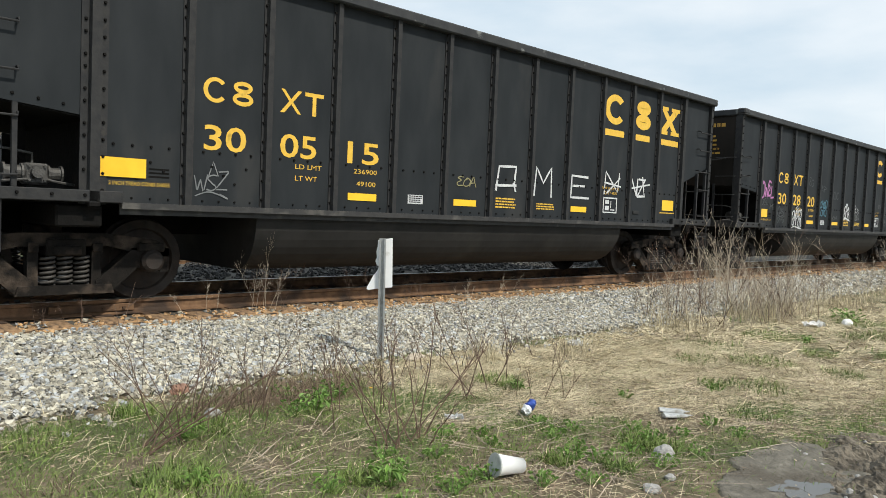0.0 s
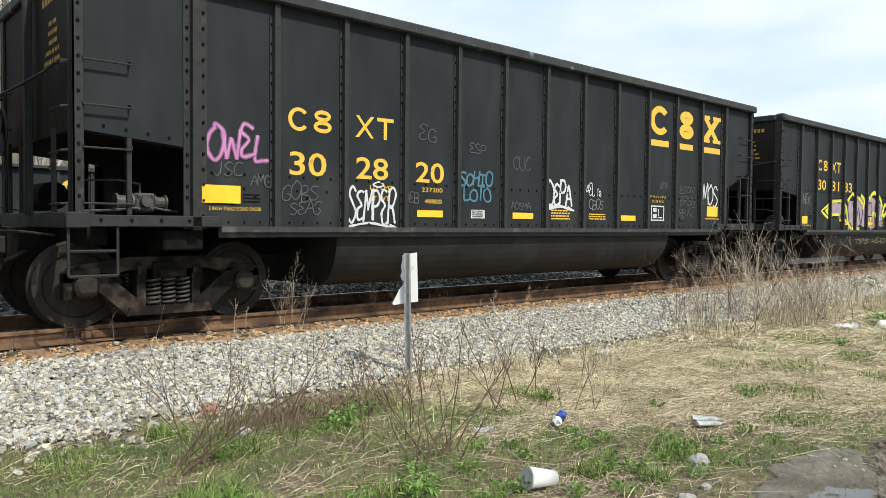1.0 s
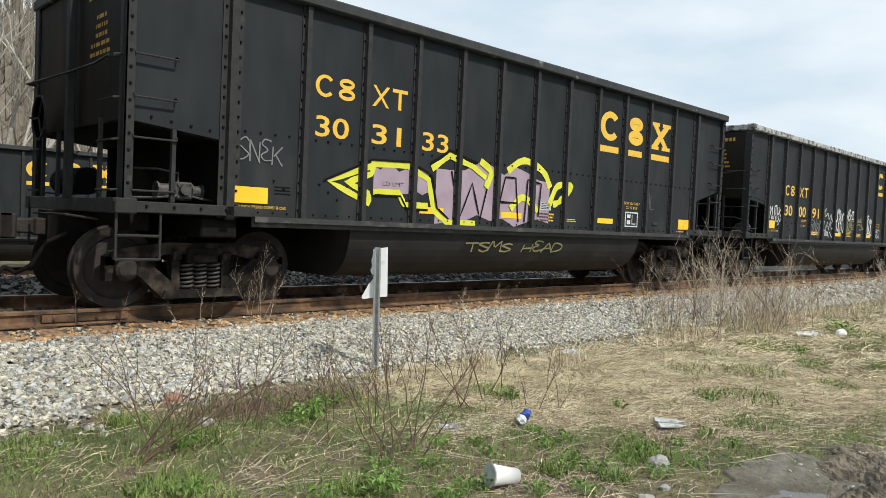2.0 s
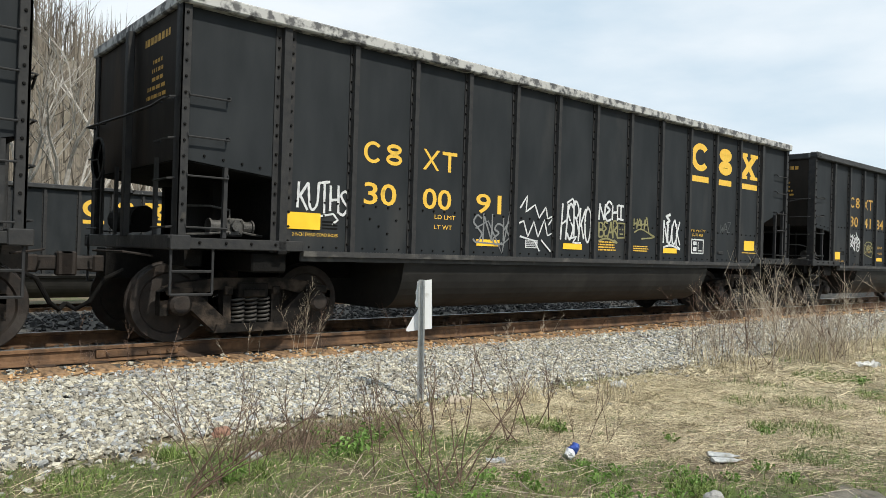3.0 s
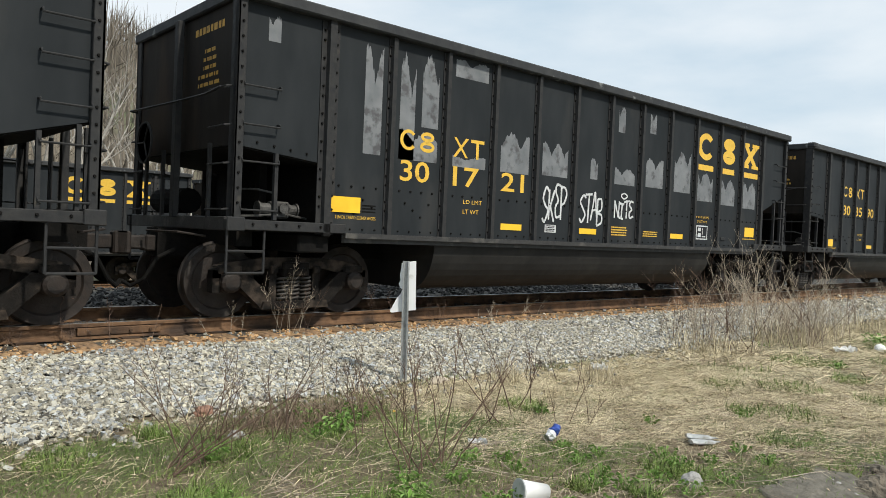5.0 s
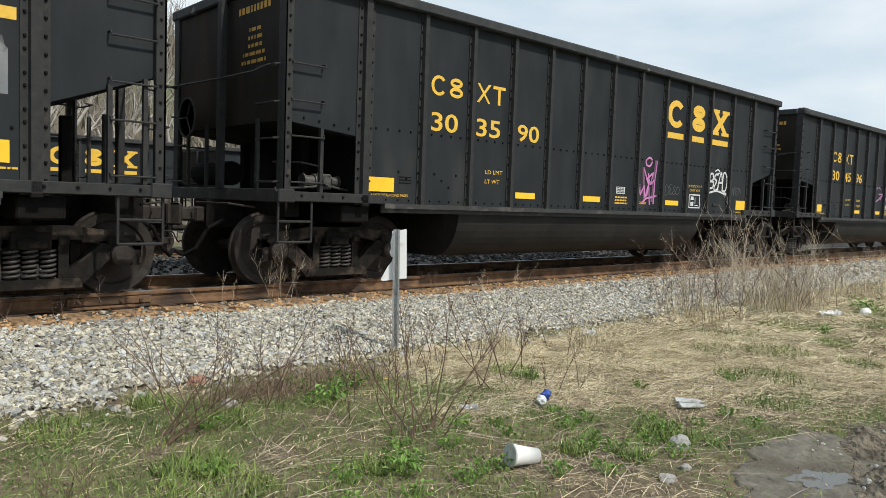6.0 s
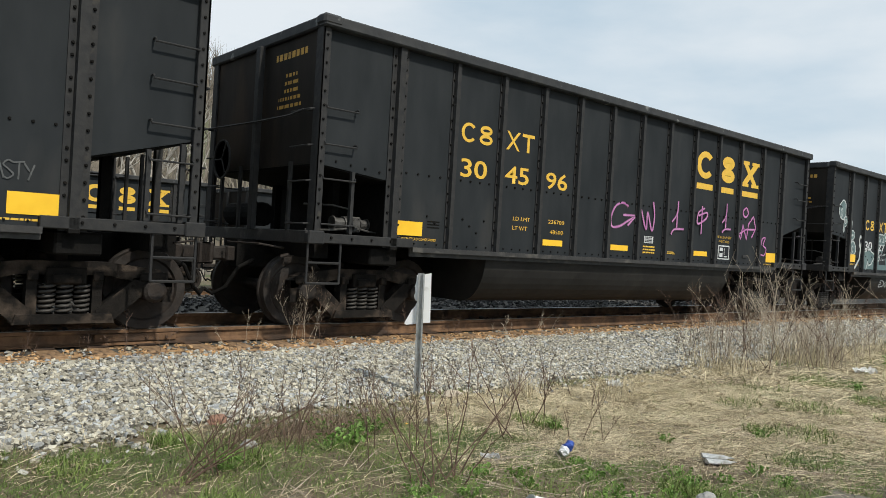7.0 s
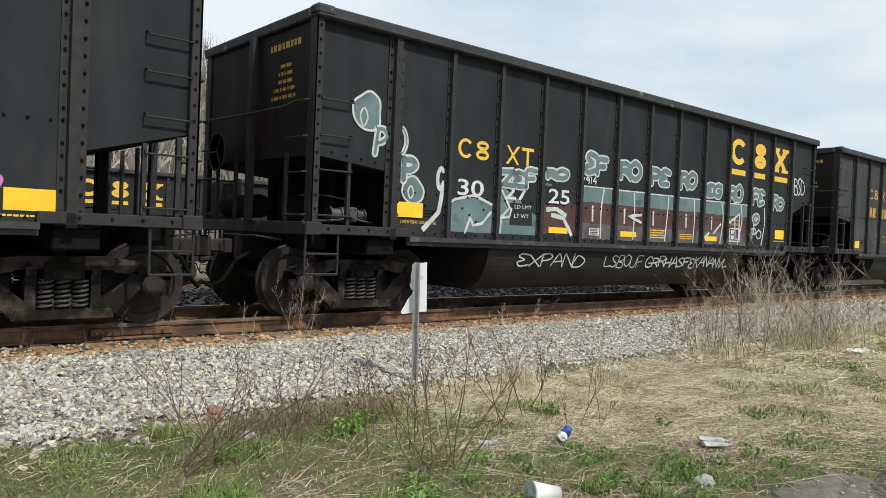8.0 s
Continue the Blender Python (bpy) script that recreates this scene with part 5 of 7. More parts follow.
for j, (s0, z0, s1, z1, w) in enumerate(((11.1, 1.82, 11.66, 1.95, "EGON"), (11.15, 1.58, 11.7, 1.76, "BRSN"), (11.1, 1.34, 11.35, 1.5, "RB"), (11.42, 1.36, 11.7, 1.56, "KZ"), (10.4, 1.88, 10.7, 2.0, "UETA"), (2.3, 1.42, 2.8, 1.62, "GOBS"), (2.4, 1.26, 2.85, 1.4, "SEAS"), (4.15, 1.45, 4.4, 1.6, "DEB"), (4.4, 2.3, 4.72, 2.5, "EG"), (5.35, 2.2, 5.7, 2.36, "ESP"), (6.3, 2.0, 6.7, 2.2, "OUC"), (6.25, 1.40, 6.7, 1.52, "ADSMA"), (1.45, 1.68, 1.8, 1.84, "JSC"), (1.9, 1.58, 2.15, 1.70, "AMG"))):
    tag(c, w, s0, z0, s1, z1, M_FAINT, 60 + j, 0.011)

c = cars[2]
strokes(c, [[(3.30, 1.86), (2.58, 1.60), (3.24, 1.34), (3.22, 1.48), (2.86, 1.60), (3.26, 1.74), (3.30, 1.86)]], 0.075, M_LIME)
ragged(c, 3.3, 4.3, 1.52, 1.86, 31, M_LILAC, "graffiti_fill")
ragged(c, 4.45, 7.1, 1.15, 2.02, 32, M_LILAC, "graffiti_fill")
strokes(c, [[(3.25, 1.88), (3.9, 1.9), (4.3, 1.74), (4.42, 1.3), (4.7, 1.13), (5.3, 1.14)], [(3.3, 1.5), (3.75, 1.52), (3.85, 1.36), (4.3, 1.36)], [(4.35, 1.9), (4.7, 2.12), (5.2, 2.0), (5.5, 1.85)]], 0.085, M_LIME)
strokes(c, [[(6.0, 2.0), (6.4, 2.2), (6.9, 2.06), (7.1, 1.8)], [(7.1, 1.5), (7.3, 1.84), (7.7, 1.86), (7.4, 1.6), (7.2, 1.52)], [(6.1, 1.4), (6.4, 1.6), (6.8, 1.4)], [(5.35, 2.1), (5.6, 1.95), (5.5, 1.7)]], 0.11, M_LIME, curved=True)
strokes(c, [[(3.32, 1.46), (3.78, 1.47), (3.9, 1.3), (4.3, 1.3)], [(2.5, 1.6), (3.26, 1.93), (3.95, 1.96), (4.36, 1.8), (4.48, 1.34), (4.72, 1.19)], [(4.32, 1.98), (4.7, 2.2), (5.3, 2.06)]], 0.03, M_GRIME_SHADE, y=PAINT_Y - 0.010)
strokes(c, [[(4.75, 1.9), (4.95, 1.2), (5.2, 1.75), (5.4, 1.2), (5.6, 1.95)], [(5.75, 1.2), (5.95, 1.9), (6.2, 1.9), (6.3, 1.2)], [(5.8, 1.5), (6.25, 1.5)], [(6.45, 1.2), (6.5, 1.9), (6.85, 1.85), (6.8, 1.3)]], 0.03, M_GRIME_SHADE, y=PAINT_Y - 0.008)
tag(c, "SNEK", 1.3, 1.75, 1.9, 2.0, M_GREY, 33, 0.014)
tag(c, "AL", 10.2, 1.6, 10.5, 1.9, M_FAINT, 34, 0.016)

c = cars[3]
tag(c, "KUTHS", 1.45, 1.58, 2.18, 1.92, M_WHITE, 70, 0.028)
strokes(c, [[(1.7, 1.52), (1.95, 1.57), (2.02, 1.50), (1.94, 1.44)]], 0.026, M_WHITE)
strokes(c, [[(5.27, 1.85), (5.42, 2.05), (5.40, 1.80), (5.6, 1.92), (5.7, 1.72), (5.85, 1.9), (5.9, 1.72), (6.06, 1.78), (5.92, 1.62)], [(5.25, 1.62), (5.35, 1.66), (5.45, 1.42), (5.58, 1.66), (5.68, 1.42), (5.82, 1.70), (5.9, 1.45), (6.08, 1.52)], [(5.27, 1.42), (5.6, 1.36), (5.72, 1.2)], [(5.75, 1.38), (5.98, 1.2)]], 0.026, M_WHITE)
tag(c, "HSRKO", 6.23, 1.44, 6.98, 2.0, M_WHITE, 72, 0.032)
strokes(c, [[(6.36, 2.0), (6.5, 2.08), (6.58, 1.98)], [(6.4, 1.42), (6.62, 1.46), (6.52, 1.36), (6.74, 1.36)]], 0.03, M_WHITE)
tag(c, "NEHI", 7.2, 1.78, 7.9, 2.06, M_WHITE, 73, 0.034)
tag(c, "BEAR", 7.2, 1.48, 7.72, 1.73, M_OLIVE, 77, 0.03, underline=True)
strokes(c, [[(7.72, 1.48), (7.94, 1.49), (7.93, 1.74), (7.73, 1.74), (7.72, 1.48)], [(7.78, 1.64), (7.80, 1.62)], [(7.86, 1.64), (7.88, 1.62)], [(7.78, 1.55), (7.88, 1.55)]], 0.026, M_OLIVE)
tag(c, "HAHA", 8.2, 1.67, 8.64, 1.87, M_OLIVE, 79, 0.026)
strokes(c, [[(8.22, 1.60), (8.45, 1.66), (8.84, 1.53)], [(8.64, 1.68), (8.68, 1.60), (8.84, 1.53), (8.44, 1.49)]], 0.025, M_OLIVE, curved=True)
tag(c, "NUCK", 9.14, 1.42, 9.70, 1.82, M_WHITE, 74, 0.036, underline=True)
strokes(c, [[(9.36, 1.98), (9.22, 1.94), (9.34, 1.86), (9.22, 1.80)]], 0.05, M_WHITE)
tag(c, "SNEK", 4.29, 1.30, 5.11, 1.66, M_GREY, 76, 0.026)
strokes(c, [[(4.35, 1.5), (4.6, 1.62), (4.9, 1.15), (5.05, 1.8)], [(4.4, 1.3), (4.9, 1.28), (5.1, 1.42)]], 0.022, M_GREY)
tag(c, "WAZ", 11.2, 1.7, 11.6, 1.9, M_FAINT, 78, 0.013)

c = cars[4]
tag(c, "SKAO", 2.32, 1.62, 2.98, 1.90, M_WHITE, 80, 0.03)
strokes(c, [[(2.36, 2.06), (2.34, 1.98), (2.42, 1.86)], [(2.72, 2.0), (2.86, 1.84), (3.0, 1.76), (3.13, 1.73)], [(2.34, 1.7), (2.5, 1.64), (2.66, 1.52)], [(2.62, 1.84), (2.66, 1.50)]], 0.03, M_WHITE)
strokes(c, [[(2.98, 1.74), (2.97, 1.56), (2.84, 1.50), (2.78, 1.62), (2.96, 1.74)]], 0.028, M_WHITE, curved=True)
tag(c, "CHASE", 3.34, 1.48, 3.88, 1.68, M_OLIVE, 81, 0.024)
strokes(c, [[(3.86, 1.34), (3.93, 1.56), (3.80, 1.74), (3.5, 1.76), (3.30, 1.64), (3.30, 1.48), (3.5, 1.40), (3.86, 1.34)]], 0.02, M_OLIVE, curved=True)
strokes(c, [[(5.12, 1.72), (5.06, 1.78), (5.14, 1.84), (5.26, 1.80), (5.10, 1.68), (5.08, 1.56), (5.18, 1.48), (5.32, 1.60), (5.48, 1.70), (5.62, 1.62), (5.50, 1.54), (5.34, 1.62), (5.24, 1.50), (5.14, 1.42), (5.22, 1.38)], [(5.36, 1.84), (5.40, 1.72), (5.34, 1.62)], [(5.58, 1.76), (5.66, 1.62), (5.6, 1.42), (5.42, 1.32), (5.28, 1.40)]], 0.022, M_ORANGE, curved=True)
tag(c, "AGAIN", 5.92, 1.56, 6.46, 1.78, M_WHITE, 83, 0.026)
strokes(c, [[(6.38, 1.70), (6.44, 1.80), (6.50, 1.76), (6.52, 1.45)]], 0.026, M_WHITE)
tag(c, "EK", 10.42, 1.84, 10.72, 2.03, M_WHITE, 85, 0.03)
strokes(c, [[(10.46, 1.90), (10.66, 1.72), (10.70, 1.30)], [(10.66, 1.72), (10.86, 1.86)], [(10.86, 1.86), (10.72, 1.36), (10.74, 1.5), (11.06, 1.54), (10.82, 1.14)], [(10.78, 1.34), (11.06, 1.34), (11.04, 1.50)]], 0.032, M_WHITE)

c = cars[5]
for j, (s0, s1, z0, z1, spikes) in enumerate(((1.78, 2.06, 2.14, 3.66, 2), (2.36, 2.62, 2.13, 3.6, 2), (2.74, 3.04, 2.6, 3.66, 2), (2.36, 3.04, 2.13, 2.56, 3), (3.34, 4.0, 3.40, 3.68, 3), (3.34, 4.0, 2.12, 2.3, 2), (4.32, 4.96, 2.13, 2.78, 3), (5.28, 5.92, 2.16, 2.72, 4), (6.54, 6.74, 2.2, 2.6, 2), (7.24, 7.86, 2.17, 2.48, 3), (7.3, 7.5, 3.1, 3.6, 2), (8.22, 8.8, 2.19, 2.78, 3), (8.3, 8.5, 3.2, 3.6, 2), (9.2, 9.8, 2.17, 3.04, 3), (10.08, 10.7, 2.05, 2.68, 3), (11.06, 11.66, 2.02, 2.6, 3), (12.0, 12.62, 2.0, 2.62, 3), (0.4, 0.56, 3.3, 3.62, 2))):
    peeled(c, s0, s1, z0, z1, spikes, 90 + j, M_PATCH)
for j, (w, s0, z0, s1, z1) in enumerate((("SKEP", 5.32, 1.46, 5.92, 2.0), ("STAB", 6.28, 1.46, 6.92, 1.96), ("NITE", 7.27, 1.58, 7.86, 1.88))):
    tag(c, w, s0, z0, s1, z1, M_WHITE, 100 + j, 0.034)
strokes(c, [[(7.45, 1.97), (7.55, 2.02), (7.65, 1.97), (7.55, 1.92), (7.45, 1.97)]], 0.026, M_WHITE, curved=True)

c = cars[6]
strokes(c, [[(7.62, 1.62), (7.66, 1.42), (7.78, 1.60), (7.82, 1.36), (7.96, 1.72), (7.88, 1.40)], [(7.70, 1.26), (7.86, 1.36), (8.22, 1.42)], [(7.90, 1.84), (7.98, 1.24)], [(7.74, 1.92), (7.92, 1.62)], [(8.18, 2.10), (8.12, 1.70), (8.10, 1.26)], [(7.82, 1.72), (8.06, 1.86), (7.96, 1.62), (8.10, 1.72)]], 0.036, M_PINK)
strokes(c, [[(7.82, 2.0), (7.94, 1.98), (8.02, 2.08), (7.92, 2.14), (7.80, 2.06), (7.84, 1.98)]], 0.036, M_PINK, curved=True)
strokes(c, [[(7.74, 1.95), (7.80, 1.3)], [(8.16, 2.1), (8.06, 1.3)]], 0.075, M_PINKMIST, y=PAINT_Y - 0.001)
tag(c, "BEAD", 10.27, 1.62, 11.05, 1.98, M_WHITE, 111, 0.036, underline=True)
strokes(c, [[(10.5, 2.02), (10.62, 2.06), (10.72, 2.0), (10.6, 1.97)]], 0.026, M_WHITE, curved=True)
tag(c, "DEEO", 8.54, 1.46, 9.06, 1.63, M_FAINT, 113, 0.013)
tag(c, "NASTY", 11.3, 1.53, 11.74, 1.70, M_FAINT, 112, 0.013)

c = cars[7]
pinks = ([(6.34, 2.04), (6.18, 2.09), (5.98, 2.02), (5.86, 1.82), (5.90, 1.66), (6.12, 1.68), (6.38, 1.80), (6.58, 1.88)], [(6.20, 1.88), (6.58, 1.89)], [(6.58, 1.89), (6.34, 1.70)], [(6.72, 2.02), (6.90, 1.66), (6.92, 1.98), (7.08, 1.65), (7.14, 1.92), (7.08, 2.18)], [(7.72, 1.86), (7.88, 2.02), (7.90, 2.26)], [(7.88, 2.0), (7.88, 1.72)], [(7.70, 1.62), (7.80, 1.72), (8.12, 1.74)], [(8.84, 2.2), (8.62, 2.1), (8.60, 1.88), (8.90, 2.0), (8.92, 2.12), (8.62, 2.04)], [(8.74, 2.24), (8.74, 1.68)], [(9.52, 1.96), (9.66, 2.1), (9.68, 2.36)], [(9.66, 2.08), (9.66, 1.82)], [(9.52, 1.76), (9.64, 1.83), (9.86, 1.84)])
strokes(c, pinks, 0.05, M_PINKMIST, y=PAINT_Y - 0.001, curved=True)
strokes(c, pinks, 0.028, M_PINK, y=PAINT_Y - 0.003, curved=True)
strokes(c, [[(10.42, 2.28), (10.54, 2.34), (10.62, 2.22), (10.50, 2.14), (10.40, 2.22), (10.44, 2.30)], [(11.22, 1.38), (11.30, 1.70), (11.44, 1.74), (11.36, 1.58), (11.50, 1.50), (11.42, 1.36), (11.24, 1.38)]], 0.034, M_PINK, curved=True)
strokes(c, [[(10.22, 1.84), (10.36, 1.66), (10.42, 1.98), (10.60, 1.66), (10.66, 2.0), (10.86, 2.18), (10.98, 1.92), (10.82, 1.72)], [(10.2, 1.74), (10.56, 1.88), (10.96, 1.90)]], 0.034, M_PINK)

c = cars[8]
P8 = posts_of("long")
for j in range(1, 11):
    s0, s1 = P8[j] + 0.065, P8[j + 1] - 0.065
    if j == 3:
        ragged(c, s0, s1, 1.20, 1.80, 133, M_MAROON, "graffiti_fill", y=PAINT_Y + 0.001)
        ragged(c, s0, s0 + 0.2, 1.82, 2.04, 134, M_TEAL, "graffiti_fill", y=PAINT_Y + 0.001)
        continue
    if j < 3:
        bm = bmesh.new()
        plate(bm, [(s0, 1.2), (s1, 1.2), (s1, 1.62 if j == 1 else 1.5), (s0 + 0.45, 1.74 if j == 1 else 1.72), (s0, 1.60 if j == 1 else 1.95)], PAINT_Y + 0.001)
        part("graffiti_fill", bm, M_TEAL, c)
        continue
    if j < 10:
        ragged(c, s0, s1, 1.80, 2.06, 130 + j, M_TEAL, "graffiti_fill", y=PAINT_Y + 0.001, rough=0.03)
        ragged(c, s0, s1, 1.44, 1.80, 150 + j, M_MAROON, "graffiti_fill", y=PAINT_Y + 0.0012, rough=0.03)
        ragged(c, s0, s1, 1.18, 1.45, 160 + j, M_FADED, "graffiti_fill", y=PAINT_Y + 0.0014, rough=0.05)
        strokes(c, [[(s0, 2.06), (s1, 2.07)]], 0.024, M_PALE)
    rng8 = random.Random(170 + j)
    u = s0 + (s1 - s0) * rng8.uniform(0.2, 0.4)
    strokes(c, [[(u, 1.75), (u + 0.01, 1.48)]], 0.045, M_PALE)
    u = s0 + (s1 - s0) * rng8.uniform(0.6, 0.85)
    strokes(c, [[(u, 2.05), (u + rng8.uniform(-0.06, 0.1), 1.7), (u + rng8.uniform(-0.1, 0.04), 1.2)]], 0.035, M_PALE, curved=True)
for s0, z0, s1, z1 in ((2.54, 1.70, 2.84, 1.97), (3.48, 1.34, 3.98, 1.68), (4.20, 1.70, 4.82, 2.0)):
    rect(c, "repainted_patch", s0, z0, s1, z1, M_BLACK, y=PAINT_Y + 0.0003)
standard_marks(c, "long", NUMBERS[8], random.Random(48), white_digits=True)
for j, (cx, cz, rx, rz) in enumerate(((0.80, 2.67, 0.24, 0.28), (1.58, 1.74, 0.20, 0.20))):
    blob(c, cx, cz, rx, rz, 180 + j, M_TEAL, M_PALE, 0.03)
for j, (w, s0, z0, s1, z1) in enumerate((("P", 0.92, 2.14, 1.14, 2.52), ("D", 1.30, 2.16, 1.46, 2.50), ("P", 1.36, 1.82, 1.66, 2.20), ("C", 2.00, 1.76, 2.13, 2.06), ("ZEF", 3.24, 1.88, 4.06, 2.20), ("RO", 4.24, 2.08, 4.80, 2.28), ("EF", 5.20, 2.24, 5.84, 2.62), ("RO", 6.16, 2.24, 6.84, 2.60), ("PE", 7.10, 2.22, 7.78, 2.56), ("RO", 8.10, 2.22, 8.72, 2.58), ("EG", 9.06, 2.14, 9.74, 2.46), ("RO", 10.0, 2.10, 10.6, 2.46), ("FE", 11.0, 2.06, 11.6, 2.42), ("RO", 11.98, 2.02, 12.55, 2.36), ("O", 11.1, 1.66, 11.38, 1.92))):
    bubble(c, w, s0, z0, s1, z1, 190 + j)
tag(c, "1914", 5.16, 2.12, 5.56, 2.22, M_PALE, 209, 0.022)
tag(c, "PO", 11.08, 1.36, 11.5, 1.56, M_PALE, 208, 0.026)
tag(c, "BSD", 13.05, 2.45, 13.6, 2.80, M_WHITE, 211, 0.026)
strokes(c, [[(2.25, 1.60), (2.36, 1.66), (2.72, 1.74), (2.98, 1.66), (3.1, 1.62)], [(2.56, 1.18), (2.66, 1.42), (2.72, 1.30), (2.9, 1.34), (3.08, 1.52)], [(3.26, 1.2), (3.3, 1.46), (3.46, 1.6), (3.28, 1.86)], [(3.26, 1.44), (3.46, 1.46), (3.5, 1.6)]], 0.04, M_PALE)
strokes(c, [[(1.78, 1.2), (2.06, 1.46), (2.14, 1.9)], [(2.24, 1.2), (2.2, 1.6)]], 0.07, M_PALE)
strokes(c, [[(4.3, 1.62), (4.55, 1.64), (4.8, 1.54)], [(4.42, 1.54), (4.72, 1.50), (4.95, 1.22)]], 0.07, M_PALE)
strokes(c, [[(9.1, 1.3), (9.3, 1.42)], [(9.45, 1.40), (9.75, 1.62)], [(10.0, 1.62), (10.5, 1.86), (10.5, 1.3)], [(6.9, 1.66), (6.5, 1.62), (6.9, 1.52)]], 0.05, M_PALE)


def tub_text(car):
    """White letters brushed on the upper flank of the tub."""
    for word, s0, s1, seed, w in (("EXPAND", 3.75, 5.40, 220, 0.022), ("LSBOUF", 5.95, 7.1, 222, 0.018), ("GRRHASF", 7.2, 8.7, 223, 0.026), ("EKANANVL", 8.7, 10.2, 224, 0.022)):
        tag(car, word, s0, 0.0, s1, 0.21, M_PALE, seed, w, place=pose(0, 0.096, 0.69, 17, 0, 0))


tub_text(c)
tag(cars[2], "TSMS HEAD", 5.2, 0.0, 7.6, 0.16, M_OLIVE, 221, 0.024, place=pose(0, 0.096, 0.69, 17, 0, 0))
for i in (9, 10):
    for o in cars[i].children:
        if o.name.startswith("side_sheet"):
            o.data = o.data.copy()
            o.data.materials[0] = M_DUSTY
for o in cars[3].children:
    if o.name.startswith(("top_chord", "end_chord", "corner_cap")):
        o.data = o.data.copy()
        o.data.materials[0] = M_TOPWORN


# ---- marker post ----
def build_marker():
    root = tagged(empty("marker_post"), "galvanised steel post with a torn white plate bolted on", "sign post")
    root.matrix_basis = pose(4.66, -1.92, ground_height(4.66, -1.92), 0, -1.0, -38)
    bm = bmesh.new()
    h = 1.235
    # U-channel: web and two flanges with lips
    for a, b in (((-0.016, 0.018), (0.016, 0.022)), ((-0.020, -0.012), (-0.016, 0.022)), ((0.016, -0.012), (0.020, 0.022)), ((-0.034, -0.014), (-0.018, -0.010)), ((0.018, -0.014), (0.034, -0.010))):
        box(bm, (a[0], a[1], -0.3), (b[0], b[1], h))
    part("post", bm, M_GALV, root, "grey U-channel steel post")
    bm = bmesh.new()
    edge = [(-0.045, 1.215), (0.102, 1.24), (0.108, 0.735), (0.02, 0.728), (-0.135, 0.705), (-0.155, 0.715), (-0.15, 0.735), (-0.115, 0.80), (-0.085, 0.86), (-0.05, 0.90), (-0.033, 0.945), (-0.055, 0.96), (-0.07, 1.0), (-0.055, 1.04), (-0.062, 1.10), (-0.05, 1.15)]
    prism(bm, edge, 0.024, 0.028)
    part("plate", bm, M_SIGN, root, "torn white sheet-metal plate")
    me = bmesh.new()
    tube(me, [(0, 0.016, 0), (0, 0.034, 0)], 0.009, 6)
    bolt = to_mesh("bolt", me)
    for z in (0.80, 1.15):
        link("bolt", bolt, M_GALV, root, at=pose(0, 0, z))


build_marker()


# ---- litter ----
def build_cup():
    root = tagged(empty("paper_cup"), "large white paper cup lying on its side in the grass", "cup")
    bm = bmesh.new()
    n = 28
    prof = [(0.0, 0.003), (0.036, 0.003), (0.037, 0.0), (0.056, 0.158), (0.059, 0.16), (0.059, 0.165), (0.0555, 0.164), (0.0545, 0.158), (0.035, 0.012), (0.0, 0.012)]
    lathe(bm, [(max(r, 0.0005), z) for r, z in prof], n, axis="z")
    part("cup_wall", bm, M_CUP, root, smooth=True)
    bm = bmesh.new()
    rings = []
    for z in (0.05, 0.085, 0.12):
        r = 0.037 + 0.019 * z / 0.158 + 0.0007
        rings.append([bm.verts.new((r * math.cos(t), r * math.sin(t), z)) for t in [0.2 + 0.11 * k for k in range(9)]])
    for a, b in zip(rings, rings[1:]):
        for k in range(8):
            if (k * 3 + len(bm.faces)) % 4:
                bm.faces.new((a[k], a[k + 1], b[k + 1], b[k]))
    part("print", bm, M_CUPPRINT, root, "dark printed mark")
    bm = bmesh.new()
    lathe(bm, [(0.0005, 0.160), (0.052, 0.160), (0.0605, 0.162), (0.0615, 0.170), (0.055, 0.1715), (0.0005, 0.166)], n, axis="z")
    part("lid", bm, M_PLASTIC, root, "thin plastic lid")
    gz = ground_height(3.183, -5.075)
    root.matrix_basis = Matrix.Translation((3.183, -5.075, gz + 0.060)) @ Matrix.Scale(1.1, 4) @ Euler((0, radians(-82), radians(-16))).to_matrix().to_4x4() @ pose(0, 0, 0, 0, 0, 150)
    return root


build_cup()


def lump(name, x, y, r, squash, material, label, category, seed, detail=2, turn=0, lift=0.0, rough=0.28):
    """An uneven stone or crumpled thing that rests on the ground."""
    bm = bmesh.new()
    bmesh.ops.create_icosphere(bm, subdivisions=detail + 1, radius=1.0)
    for v in bm.verts:
        d = 1 + rough * noise.noise(v.co * 1.3 + Vector((seed, 0, 0))) + rough * 0.5 * noise.noise(v.co * 3.4 + Vector((0, seed, 0)))
        v.co = Vector((v.co.x * r[0], v.co.y * r[1], max(v.co.z, -0.7) * squash)) * d
    ob = part(name, bm, material, None, at=pose(x, y, ground_height(x, y) + squash * 0.45 + lift, 0, 0, turn))
    return tagged(ob, label, category)


lump("rock", 4.17, -5.41, (0.075, 0.06), 0.055, M_ROCK, "rounded grey stone lying in short grass", "rock", 1.0)
lump("rock", 3.60, -5.66, (0.05, 0.05), 0.03, M_ROCK, "small pale stone half sunk in mud", "rock", 2.0)
lump("rock", 3.85, -5.63, (0.035, 0.03), 0.022, M_ROCK, "small pale stone half sunk in mud", "rock", 3.0)
lump("rock", 4.92, -2.16, (0.13, 0.07), 0.05, M_TANROCK, "flat pale stone beside the marker post", "rock", 4.0, turn=10)
lump("rock", 2.52, -2.0, (0.085, 0.07), 0.05, M_BRICKSTONE, "reddish stone on the ballast slope", "rock", 5.0)
